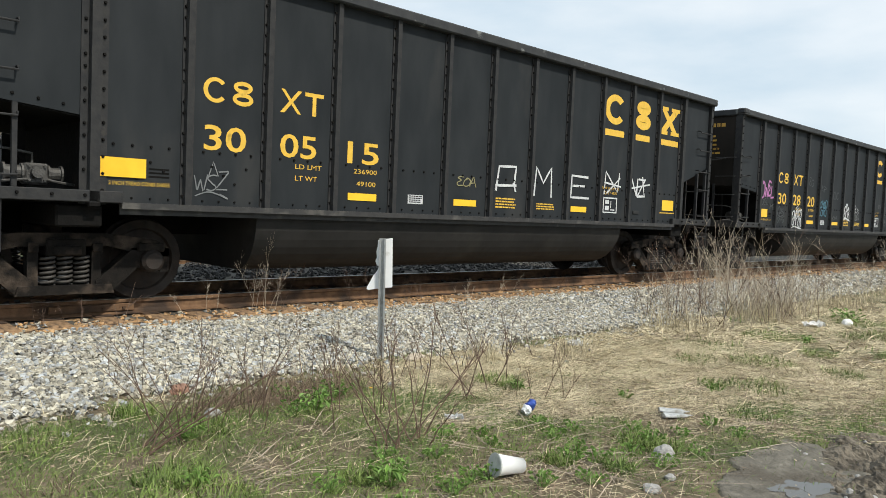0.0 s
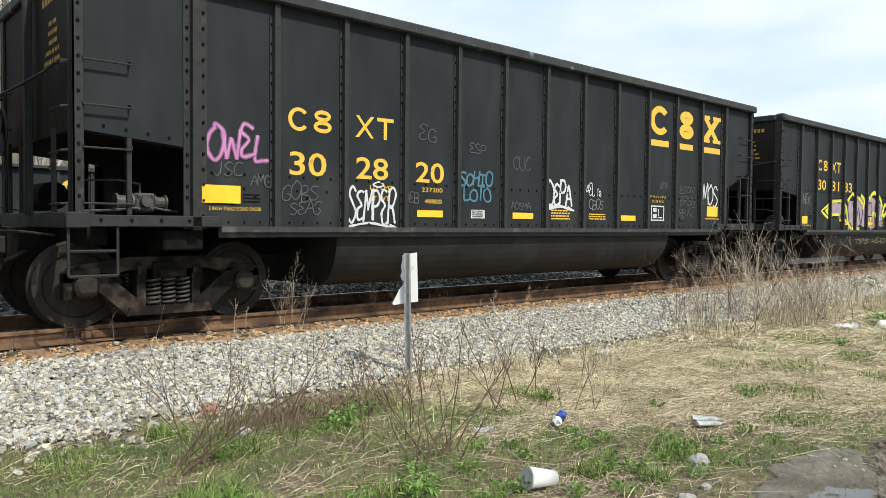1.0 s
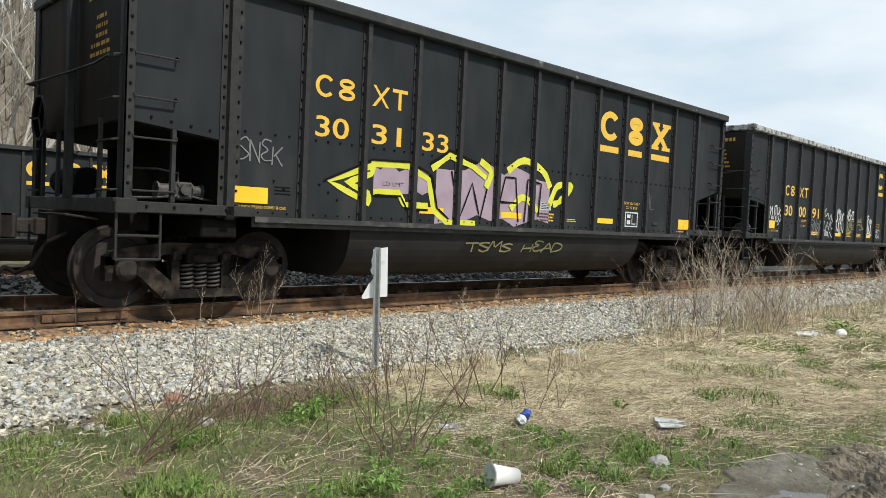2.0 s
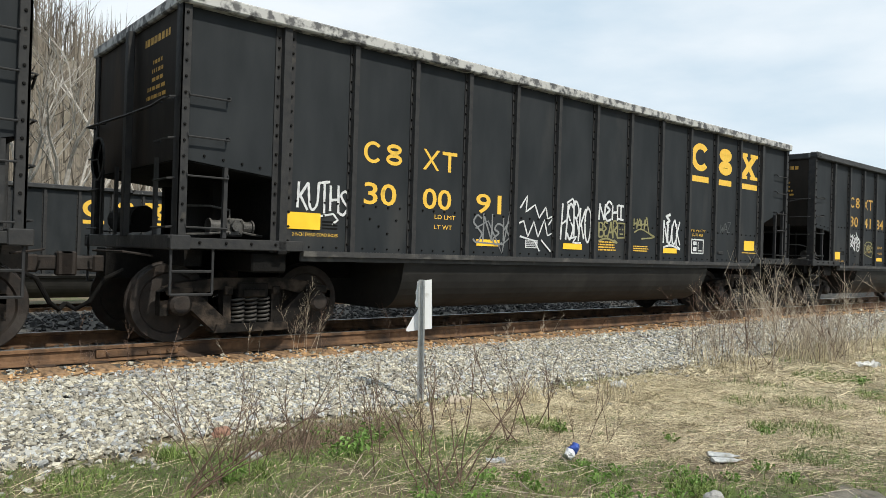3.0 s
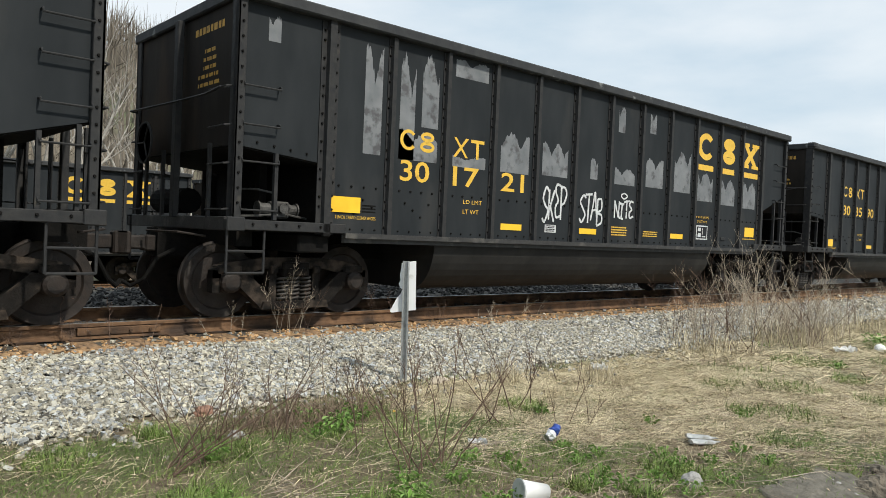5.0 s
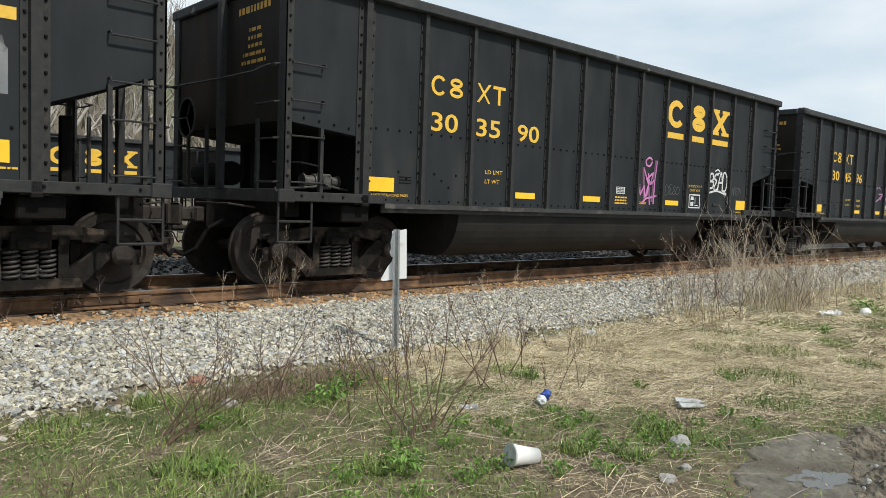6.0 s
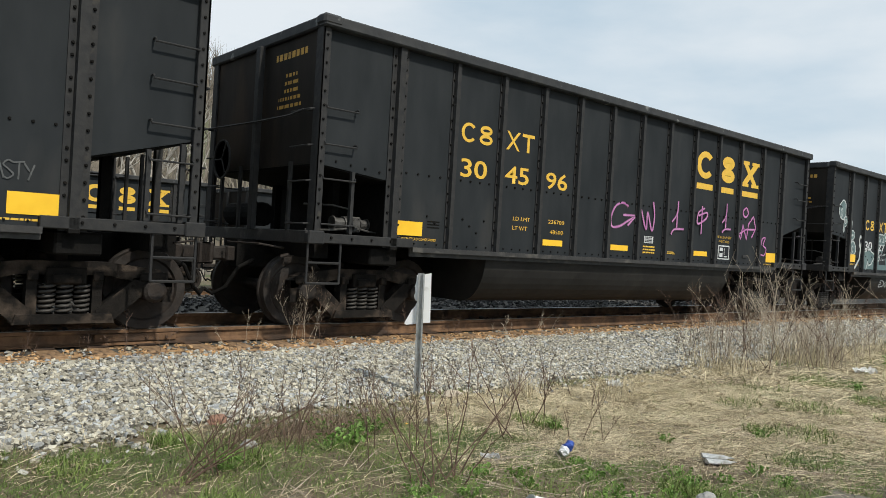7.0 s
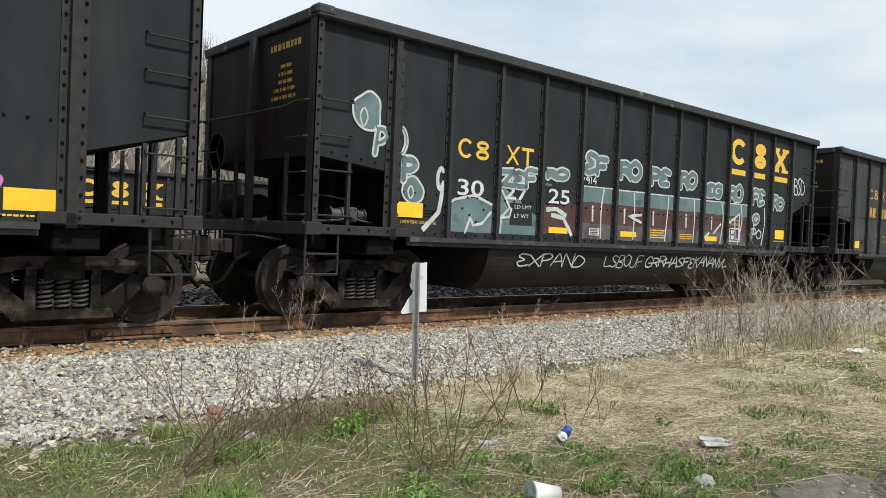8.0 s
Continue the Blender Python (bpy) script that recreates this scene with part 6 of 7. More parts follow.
lump("rock", 2.38, -2.88, (0.06, 0.05), 0.045, M_ROCK, "pale stone at the edge of the grass", "rock", 6.0)
for k in range(60):
    rng = random.Random(300 + k)
    x, y = rng.uniform(4.6, 6.6), -6.3 + rng.uniform(-0.45, 0.4)
    if math.hypot(x - 4.45, (y + 6.12) * 1.7) > 0.42:
        s = rng.choice((0.008, 0.011, 0.014, 0.022))
        tagged(lump("pebble", x, y, (s, s * 0.8), s * 0.6, M_ROCK, "small grey pebble in the muddy rut", "pebble", 20.0 + k, detail=0), group="pebbles in the rut")


for k in range(16):
    rng = random.Random(360 + k)
    u, v = rng.uniform(-0.75, 0.75), rng.uniform(-0.45, 0.6)
    s = rng.choice((0.014, 0.018, 0.024, 0.032))
    tagged(lump("clod", 5.05 + 0.95 * u - 0.10 * v, -6.36 + 0.34 * v + 0.30 * u, (s, s * 0.8), s * 0.7, M_ROCK if k % 3 else M_CLOD, "lump of stone and dried earth on the heap", "clod", 40.0 + k, detail=1, lift=0.035), group="clods on the earth heap")


def build_can():
    root = tagged(empty("crushed_can"), "crushed blue and white drink can in dry grass", "can")
    for name, mat_, z0, z1 in (("can_top", M_CANBLUE, 0.06, 0.125), ("can_bottom", M_FOIL, 0.0, 0.062)):
        bm = bmesh.new()
        lathe(bm, [(0.0005, z0), (0.030, z0), (0.034, z0 + 0.008), (0.034, (z0 + z1) / 2), (0.034, z1 - 0.008), (0.028, z1), (0.0005, z1)], 18, axis="z")
        for v in bm.verts:
            k = 1 + 0.55 * noise.noise(v.co * 32 + Vector((7, 0, 0)))
            v.co = Vector((v.co.x * k, v.co.y * k * 0.8, v.co.z + 0.012 * noise.noise(v.co * 40)))
        part(name, bm, mat_, root)
    root.matrix_basis = pose(4.160, -4.264, ground_height(4.160, -4.264) + 0.02, 30, 40, 40)
    root.scale = (1.25, 1.25, 1.0)


build_can()


def build_bottle():
    root = tagged(empty("flattened_bottle"), "flattened clear plastic bottle on matted straw", "bottle")
    for k, (dy, dz, t) in enumerate(((0.0, 0.02, 8), (0.075, 0.035, -6))):
        bm = bmesh.new()
        lathe(bm, [(0.0005, 0.0), (0.034, 0.0), (0.038, 0.02), (0.035, 0.07), (0.038, 0.12), (0.036, 0.16), (0.016, 0.205), (0.014, 0.225), (0.0005, 0.225)], 16, axis="z")
        for v in bm.verts:
            v.co = Vector((v.co.z - 0.11, v.co.x * 1.25, v.co.y * 0.42 + 0.008 * noise.noise(v.co * 45)))
        part("bottle_body", bm, M_PLASTIC, root, at=pose(0, dy, dz, 0, 0, t))
    root.matrix_basis = pose(5.03, -5.02, ground_height(5.03, -5.02) + 0.008, 0, 0, -42)


build_bottle()


def scrap(name, x, y, w, d, label, category, seed, material=M_FOIL, turn=0, height=0.04):
    """A crumpled sheet of paper or plastic."""
    bm = bmesh.new()
    n = 7
    g = [[bm.verts.new(((i / n - 0.5) * w, (j / n - 0.5) * d, height * (0.5 + noise.noise((i * 0.9, j * 0.9, seed))) + 0.006)) for i in range(n + 1)] for j in range(n + 1)]
    for r, s in zip(g, g[1:]):
        for i in range(n):
            bm.faces.new((r[i], r[i + 1], s[i + 1], s[i]))
    ret = bmesh.ops.solidify(bm, geom=bm.faces[:], thickness=0.002)
    ob = part(name, bm, material, None, at=pose(x, y, ground_height(x, y), 0, 0, turn))
    return tagged(ob, label, category)


scrap("paper_scrap", 3.66, -4.03, 0.13, 0.06, "crumpled white paper scrap in dry grass", "litter", 1.0, turn=-30)
scrap("plastic_bag", 7.12, -2.54, 0.17, 0.11, "torn white plastic bag at the ballast edge", "litter", 2.0, turn=-40, height=0.09, material=M_CUP)
scrap("plastic_bag", 11.75, -3.58, 0.34, 0.16, "crumpled pale plastic sheet in far grass", "litter", 3.0, turn=-20, height=0.1, material=M_CUP)
lump("plastic_jug", 12.45, -3.83, (0.085, 0.08), 0.075, M_CUP, "white plastic jug lying in green grass", "bottle", 9.0, rough=0.12)
scrap("paper_scrap", 6.05, -6.3, 0.09, 0.06, "small pale scrap on the muddy rut", "litter", 4.0, material=M_CUP, height=0.02)
scrap("paper_scrap", 0.95, -4.2, 0.16, 0.09, "pale trodden paper in the grass", "litter", 5.0, material=M_CUP, turn=20)

# ---- grass ----
def blades(name, n, area, length, width, lean, material, keep, seed, label, curve=0.35, clump=0):
    """Grass blades: bent tapering strips rooted on the ground."""
    rng = np.random.default_rng(seed)
    x = rng.uniform(area[0], area[1], n)
    y = rng.uniform(area[2], area[3], n)
    ok = np.array([keep(a, b) > r for a, b, r in zip(x, y, rng.uniform(size=n))])
    x, y = x[ok], y[ok]
    if clump:
        x = np.repeat(x, clump) + rng.normal(0, 0.03, len(x) * clump)
        y = np.repeat(y, clump) + rng.normal(0, 0.03, len(y) * clump)
    n = len(x)
    z = np.array([ground_height(a, b) for a, b in zip(x, y)])
    az = rng.uniform(0, math.tau, n)
    ln = rng.uniform(length[0], length[1], n)
    le = np.radians(rng.uniform(lean[0], lean[1], n))
    wd = rng.uniform(0.6, 1.2, n) * width
    d = np.column_stack([np.cos(az), np.sin(az), np.zeros(n)])
    side = np.column_stack([-np.sin(az), np.cos(az), np.zeros(n)])
    up = np.array([0, 0, 1.0])
    base = np.column_stack([x, y, z - 0.005 + rng.uniform(0, 0.02, n) * (le > 1.1)])
    mid = base + (d * np.sin(le)[:, None] + up * np.cos(le)[:, None]) * (ln * 0.55)[:, None]
    le2 = np.minimum(le + curve, 1.62)
    tip = mid + (d * np.sin(le2)[:, None] + up * np.cos(le2)[:, None]) * (ln * 0.45)[:, None]
    h = side * (wd / 2)[:, None] + up * (wd * 0.25)[:, None]
    v = np.stack([base - h, base + h, mid - h * 0.8, mid + h * 0.8, tip], 1).reshape(-1, 3)
    f = np.array([[0, 1, 3], [0, 3, 2], [2, 3, 4]])[None] + 5 * np.arange(n)[:, None, None]
    ob = link(name, array_mesh(name, v, f.reshape(-1, 3)), material)
    return tagged(ob, label, "grass", kind="stuff")


def nz(x, y, s, k):
    return 0.5 + 0.5 * noise.noise((x * s, y * s, k))


def verge(x, y):
    """How far a spot is plain verge: not ballast, mud or puddle."""
    if y > toe_of(x) - 0.05:
        return 0.0
    if math.hypot((x - 4.52) / 0.90, (y + 6.20) / 0.45) < 1:
        return 0.07
    if x > 4.2 and y < -6.05 - 0.12 * (x - 4.5):
        return 0.3
    if math.hypot((x - 4.1) / 0.7, (y + 5.75) / 0.3) < 1:
        return 0.45
    return 1.0


def greenness(x, y):
    g = nz(x, y, 0.75, 2.0) * 0.6 + nz(x, y, 2.4, 7.0) * 0.4
    g += 0.09 + 0.55 * (nz(x, y, 1.25, 13.0) - 0.5) if (x < 2.8 and y < -2.5) else 0.0
    g += 0.17 if y < -4.3 else 0.0
    g += 0.05 if (x < 4.4 and y < -2.5) else 0.0
    g -= 0.12 if (4.3 < x < 10 and -4.7 < y < -2.2) else 0.0
    g -= 0.2 if (5.0 < x < 9 and -5.8 < y <= -4.3) else 0.0
    g -= 0.05 if x > 10 else 0
    g -= 0.10 if (y < -4.75 and x > 1.9) else 0.0
    return g


def straw_keep(x, y):
    bare = 0.3 if y < -4.5 - 0.5 * max(0.0, x - 4.4) else 0.22 if x < 3.2 else 1.0
    return verge(x, y) * bare * min(1.0, max(0.15, (0.68 - greenness(x, y)) * 4))


def green_keep(x, y):
    return verge(x, y) * min(1.0, max(0.06, (greenness(x, y) - 0.465) * 8))


blades("matted_straw", 120000, (0.3, 8.5, -7.0, -1.9), (0.05, 0.19), 0.0030, (70, 90), M_STRAW, straw_keep, 11, "mat of flattened dry straw", curve=0.6)
blades("matted_straw", 60000, (4.2, 15.0, -5.9, -2.0), (0.06, 0.22), 0.0036, (70, 90), M_STRAW, straw_keep, 19, "mat of flattened dry straw", curve=0.6)
blades("standing_straw", 6000, (0.3, 8.5, -6.3, -1.9), (0.06, 0.17), 0.003, (15, 65), M_STRAW, straw_keep, 12, "thin standing dry grass")
blades("matted_straw", 60000, (8.5, 40, -12, -1.9), (0.14, 0.38), 0.009, (60, 88), M_STRAW, straw_keep, 13, "mat of flattened dry straw")
blades("green_grass", 80000, (0.3, 8.5, -7.0, -1.9), (0.02, 0.085), 0.0036, (15, 75), M_GRASS, green_keep, 14, "short fresh green grass", clump=2)
blades("green_grass", 16000, (8.5, 40, -12, -1.9), (0.06, 0.16), 0.009, (5, 60), M_GRASS, green_keep, 15, "short fresh green grass")
blades("brown_stalks", 24000, (1.2, 4.2, -3.5, -2.1), (0.08, 0.30), 0.003, (15, 80), M_BROWNSTRAW, lambda x, y: verge(x, y) * max(0.0, 1 - math.hypot((x - 3.05) / 0.95, (y + 2.72) / 0.5)), 16, "tangle of brown dead stalks")
blades("brown_stalks", 44000, (0.5, 16.0, -6.5, -2.0), (0.06, 0.22), 0.0030, (60, 88), M_BROWNSTRAW, lambda x, y: verge(x, y) * ((0.9 - 0.6 * green_keep(x, y)) if y < -4.1 or x < 3.6 else float(nz(x, y, 1.2, 30.0) > 0.55)), 17, "flattened brown dead stalks", curve=0.5)
blades("ballast_edge_straw", 6000, (0.5, 30, -2.6, -1.6), (0.10, 0.36), 0.0045, (10, 70), M_STRAW, lambda x, y: math.exp(-abs(y - toe_of(x) + 0.12) / 0.12) * nz(x, 0, 1.1, 4.0), 18, "dry grass along the foot of the ballast")
blades("fallen_stalks", 5200, (0.8, 7.5, -6.2, -3.4), (0.2, 0.6), 0.0055, (84, 90), M_DEADSTALK, lambda x, y: verge(x, y) * (1.0 if (y < -4.0 and x < 4.6) else 0.25) * float(nz(x, y, 1.6, 44.0) > 0.48) * (1.2 - green_keep(x, y)), 21, "long fallen dead stalks", curve=0.05)
blades("fallen_stalks", 3000, (0.8, 9.5, -6.2, -2.4), (0.2, 0.5), 0.0035, (82, 90), M_STRAW, lambda x, y: verge(x, y) * (0.2 if y < -4.2 or x < 3.0 else 0.8), 22, "long fallen straw", curve=0.05)


def leaf_litter(n, area, seed):
    """Curled scraps of dead leaf lying on the verge."""
    rng = np.random.default_rng(seed)
    x, y = rng.uniform(area[0], area[1], n), rng.uniform(area[2], area[3], n)
    ok = np.array([verge(a, b) * (0.3 + 0.7 * (b < -4.0 or a < 3.4)) > r for a, b, r in zip(x, y, rng.uniform(size=n))])
    x, y = x[ok], y[ok]
    n = len(x)
    z = np.array([ground_height(a, b) for a, b in zip(x, y)]) + rng.uniform(0.006, 0.03, n)
    az, ln, wd = rng.uniform(0, math.tau, n), rng.uniform(0.006, 0.015, n), rng.uniform(0.003, 0.008, n)
    d = np.column_stack([np.cos(az), np.sin(az), rng.normal(0, 0.3, n)]) * ln[:, None]
    e = np.column_stack([-np.sin(az), np.cos(az), rng.normal(0, 0.3, n)]) * wd[:, None]
    c = np.column_stack([x, y, z])
    up = np.array([0, 0, 1.0]) * rng.uniform(0.0, 0.010, n)[:, None]
    v = np.stack([c - d, c + e + up, c + d, c - e + up], 1).reshape(-1, 3)
    f = np.array([[0, 1, 3], [1, 2, 3]])[None] + 4 * np.arange(n)[:, None, None]
    tagged(link("leaf_litter", array_mesh("leaf_litter", v, f.reshape(-1, 3)), M_LITTER), "scattered scraps of dead leaf and bark", "leaf litter", kind="stuff")


leaf_litter(8000, (0.5, 8.0, -6.6, -2.1), 24)


def tuft(x, y, n, length, material, label, seed, spread=0.1, lean=(2, 42), width=0.006):
    """A clump of grass rooted at one spot."""
    rng = np.random.default_rng(seed)
    area = (x - spread, x + spread, y - spread, y + spread)
    ob = blades("grass_tuft", n, area, length, width, lean, material, lambda a, b: math.hypot(a - x, b - y) < spread, seed, label)
    ob["kind"] = ""
    del ob["kind"]
    return tagged(ob, label, "grass")


for k, (x, y, n, r) in enumerate(((3.55, -5.05, 260, 0.10), (10.1, -3.7, 900, 0.45), (12.8, -3.95, 700, 0.45), (4.75, -3.6, 200, 0.10), (2.45, -4.55, 260, 0.13), (3.6, -2.75, 420, 0.22), (2.2, -3.2, 300, 0.2), (4.3, -5.15, 260, 0.15), (6.4, -4.6, 200, 0.12), (9.0, -4.6, 300, 0.2), (1.6, -4.3, 500, 0.3), (8.0, -5.2, 260, 0.2), (7.4, -3.9, 160, 0.25), (8.6, -3.6, 160, 0.3), (4.85, -3.35, 420, 0.22), (6.6, -4.9, 420, 0.3), (7.9, -4.4, 500, 0.35), (5.6, -5.3, 260, 0.2), (9.6, -5.4, 500, 0.4), (11.2, -4.6, 600, 0.5), (4.3, -5.3, 260, 0.16), (3.75, -5.35, 220, 0.1), (1.96, -2.5, 420, 0.16), (1.24, -2.85, 420, 0.22), (1.67, -3.9, 420, 0.22))):
    tuft(x, y, int(n * 1.6), (0.04, 0.12), M_GRASS, "tuft of bright green grass", 400 + k, r, width=0.006, lean=(10, 68))
for k, (x, y, n, r) in enumerate(((11.8, -2.6, 240, 0.5), (15, -2.9, 300, 0.6), (13.5, -2.4, 240, 0.6), (18, -3.0, 350, 0.7), (6.5, -3.0, 160, 0.2), (5.6, -2.5, 160, 0.2), (22, -3.4, 700, 0.8), (9.6, -2.5, 160, 0.5))):
    tuft(x, y, n, (0.25, 0.62) if x > 9 else (0.18, 0.42), M_STRAW, "clump of tall dry grass", 430 + k, r, width=0.007 if x > 9 else 0.004)


def leafy_weed(x, y, size, leaves, seed):
    """A low plant with oval leaves on short stalks."""
    rng = random.Random(seed)
    root = tagged(empty("leafy_weed"), "low leafy green weed on the verge", "weed", "leafy weeds on the verge")
    root.location = (x, y, ground_height(x, y))
    bm = bmesh.new()
    st = bmesh.new()
    for k in range(leaves):
        a, tilt = rng.uniform(0, math.tau), rng.uniform(0.1, 0.7)
        r, h = rng.uniform(0.15, 1) * size, rng.uniform(0.25, 0.9) * size
        p = Vector((r * math.cos(a), r * math.sin(a), h))
        ln, wd = rng.uniform(0.2, 0.4) * size, rng.uniform(0.1, 0.2) * size
        m = Matrix.Translation(p) @ Euler((rng.uniform(-0.5, 0.5), tilt * rng.choice((-1, 1)), a)).to_matrix().to_4x4()
        outline = [(-ln * 0.5, 0, 0), (-ln * 0.15, wd * 0.5, 0.01), (ln * 0.25, wd * 0.42, 0.008), (ln * 0.5, 0, -0.004), (ln * 0.25, -wd * 0.42, 0.008), (-ln * 0.15, -wd * 0.5, 0.01)]
        vs = [bm.verts.new(m @ Vector(q)) for q in outline]
        mid = bm.verts.new(m @ Vector((0, 0, -0.004)))
        for i in range(6):
            bm.faces.new((mid, vs[i], vs[(i + 1) % 6]))
        tube(st, [(r * 0.1 * math.cos(a), r * 0.1 * math.sin(a), -0.01), p], 0.0016, 3)
    part("foliage", bm, M_LEAF, root)
    tagged(part("stem", st, M_LEAF, root), kind="stuff")


for k, (x, y, s, n) in enumerate(((2.5, -4.72, 0.14, 40), (2.62, -4.62, 0.10, 26), (3.62, -5.1, 0.09, 30), (4.35, -5.22, 0.10, 30), (2.9, -4.95, 0.09, 26), (3.3, -4.3, 0.10, 30), (4.75, -3.7, 0.10, 30), (3.0, -3.25, 0.16, 46), (3.35, -3.0, 0.14, 40), (2.0, -3.3, 0.12, 36), (3.05, -2.75, 0.12, 36), (6.2, -4.75, 0.09, 26), (1.7, -4.1, 0.10, 30), (4.6, -5.3, 0.08, 24), (3.9, -4.75, 0.10, 30), (3.0, -5.0, 0.10, 30), (3.75, -5.2, 0.10, 30), (4.0, -5.5, 0.09, 26), (4.5, -5.0, 0.09, 26), (2.2, -4.6, 0.10, 30), (2.75, -4.35, 0.09, 26), (3.45, -4.6, 0.08, 24), (5.0, -5.3, 0.09, 26), (4.2, -4.7, 0.08, 22), (3.15, -5.25, 0.10, 30), (2.7, -5.0, 0.10, 34), (3.4, -5.4, 0.09, 30), (3.0, -4.55, 0.09, 28), (3.8, -5.0, 0.09, 28), (4.05, -5.25, 0.09, 28), (4.35, -5.55, 0.08, 24), (4.9, -5.55, 0.08, 24), (2.0, -4.9, 0.09, 28), (2.35, -5.0, 0.09, 28), (3.55, -4.4, 0.08, 24), (4.1, -4.45, 0.08, 24), (3.2, -3.0, 0.13, 36), (2.8, -3.3, 0.12, 32), (5.3, -4.4, 0.08, 24), (12.9, -3.7, 0.25, 60), (9.8, -4.2, 0.14, 40))):
    leafy_weed(x, y, s, n, 500 + k)


def build_dandelion(x, y):
    root = tagged(empty("dandelion"), "small yellow dandelion flower among dead stalks", "flower")
    root.location = (x, y, ground_height(x, y))
    bm = bmesh.new()
    tube(bm, [(0, 0, -0.01), (0.004, 0.0, 0.05), (0.0, 0.003, 0.10)], 0.0022, 5)
    part("stem", bm, M_LEAF, root)
    bm = bmesh.new()
    for ring_r, z, n in ((0.016, 0.106, 14), (0.010, 0.111, 10)):
        for k in range(n):
            a = k * math.tau / n
            u, w = Vector((math.cos(a), math.sin(a), 0.12)), Vector((-math.sin(a), math.cos(a), 0)) * 0.0028
            p = Vector((0, 0.003, z))
            bm.faces.new([bm.verts.new(q) for q in (p, p + u * ring_r * 0.7 + w, p + u * ring_r, p + u * ring_r * 0.7 - w)])
    tagged(part("petals", bm, M_YELLOW, root, "bright yellow petals"), kind="stuff")


build_dandelion(3.51, -3.25)


# ---- bare stems and brush ----
def bare_weed(x, y, stems, height, seed, material, name="bare_weed", label="tall bare reddish weed stems", spread=0.12, thick=0.005, twigs=5, lean=0.35, base=None, seeds=0.0):
    """A plant of thin leafless stems that fork into twigs."""
    rng = random.Random(seed)
    root = tagged(empty(name), label, "dead weed", "bare weeds beside the track")
    root.location = (x, y, ground_height(x, y) if base is None else base)
    for s in range(stems):
        bm = bmesh.new()
        p = Vector((rng.gauss(0, spread), rng.gauss(0, spread), -0.02))
        a = rng.uniform(0, math.tau)
        tilt = rng.uniform(0.05, lean)
        d = Vector((math.cos(a) * math.sin(tilt), math.sin(a) * math.sin(tilt), math.cos(tilt)))
        h = height * rng.uniform(0.55, 1.05)
        n = 6
        pts = [p.copy()]
        for k in range(n):
            d = (d + Vector((rng.gauss(0, 0.07), rng.gauss(0, 0.07), -0.02))).normalized()
            p = p + d * h / n
            pts.append(p.copy())
        tube(bm, pts, thick, 4, taper=thick * 0.3)
        for k in range(twigs):
            i = rng.randint(2, n - 1)
            q = pts[i].lerp(pts[i + 1], rng.random())
            b = rng.uniform(0, math.tau)
            e = (d + Vector((math.cos(b), math.sin(b), 0.3)) * rng.uniform(0.4, 0.9)).normalized()
            ln = h * rng.uniform(0.12, 0.38)
            mid = q + e * ln * 0.5
            e2 = (e + Vector((0, 0, rng.uniform(0, 0.5)))).normalized()
            tip = mid + e2 * ln * 0.5
            tube(bm, [q, mid, tip], thick * 0.5, 3, taper=thick * 0.2)
            for _ in range(2):
                c2 = (e2 + Vector((rng.gauss(0, 0.6), rng.gauss(0, 0.6), rng.gauss(0.1, 0.4)))).normalized()
                tube(bm, [mid, mid + c2 * ln * 0.4], thick * 0.35, 3, taper=thick * 0.15)
            if rng.random() < seeds:
                for _ in range(5):
                    o = tip + Vector((rng.gauss(0, 0.03), rng.gauss(0, 0.03), rng.gauss(0, 0.03)))
                    bmesh.ops.create_icosphere(bm, subdivisions=1, radius=0.007, matrix=Matrix.Translation(o))
        part("stem", bm, material, root)
    return root


# the big weed in the middle of the verge, and its neighbours
def fanned_weed(x, y, shoots, seed):
    """Long bare shoots that fan out from one root: (sideways reach, depth reach, height) each."""
    rng = random.Random(seed)
    root = tagged(empty("bare_weed"), "tall bare shoots fanning out of the verge", "dead weed", "bare weeds beside the track")
    root.location = (x, y, ground_height(x, y))
    for side, deep, h in shoots:
        bm = bmesh.new()
        foot = Vector((rng.gauss(0, 0.05), rng.gauss(0, 0.05), -0.02))
        reach = Vector((0.745 * side + 0.666 * deep, -0.666 * side + 0.745 * deep, h))
        pts = [foot + reach * (k / 8) + Vector((rng.gauss(0, 0.008), rng.gauss(0, 0.008), 0.05 * h * math.sin(math.pi * k / 8))) for k in range(9)]
        tube(bm, pts, 0.0052, 5, taper=0.0016)
        for k in range(6):
            i = rng.randint(3, 7)
            q = pts[i]
            e = (reach.normalized() + Vector((rng.gauss(0, 0.5), rng.gauss(0, 0.5), rng.gauss(0.1, 0.3)))).normalized()
            ln = rng.uniform(0.08, 0.3) * h
            tube(bm, [q, q + e * ln * 0.5, q + e * ln + Vector((0, 0, 0.15 * ln))], 0.0022, 3, taper=0.0008)
        part("stem", bm, M_STEM, root)


fanned_weed(2.90, -4.25, ((-0.40, 0.1, 0.72), (-0.28, -0.1, 0.6), (-0.12, 0.1, 0.85), (0.03, 0.0, 0.7), (-0.42, 0.2, 0.5), (0.2, 0.1, 0.55)), 601)
fanned_weed(3.13, -4.3, ((0.45, 0.1, 0.72), (-0.45, 0.1, 0.62), (0.1, 0.0, 0.9), (0.5, 0.2, 0.62), (-0.15, 0.1, 0.6), (0.28, -0.1, 0.45)), 620)
fanned_weed(4.25, -3.7, ((-0.35, 0.1, 0.75), (-0.6, 0.1, 0.6), (0.2, 0.0, 0.6)), 621)
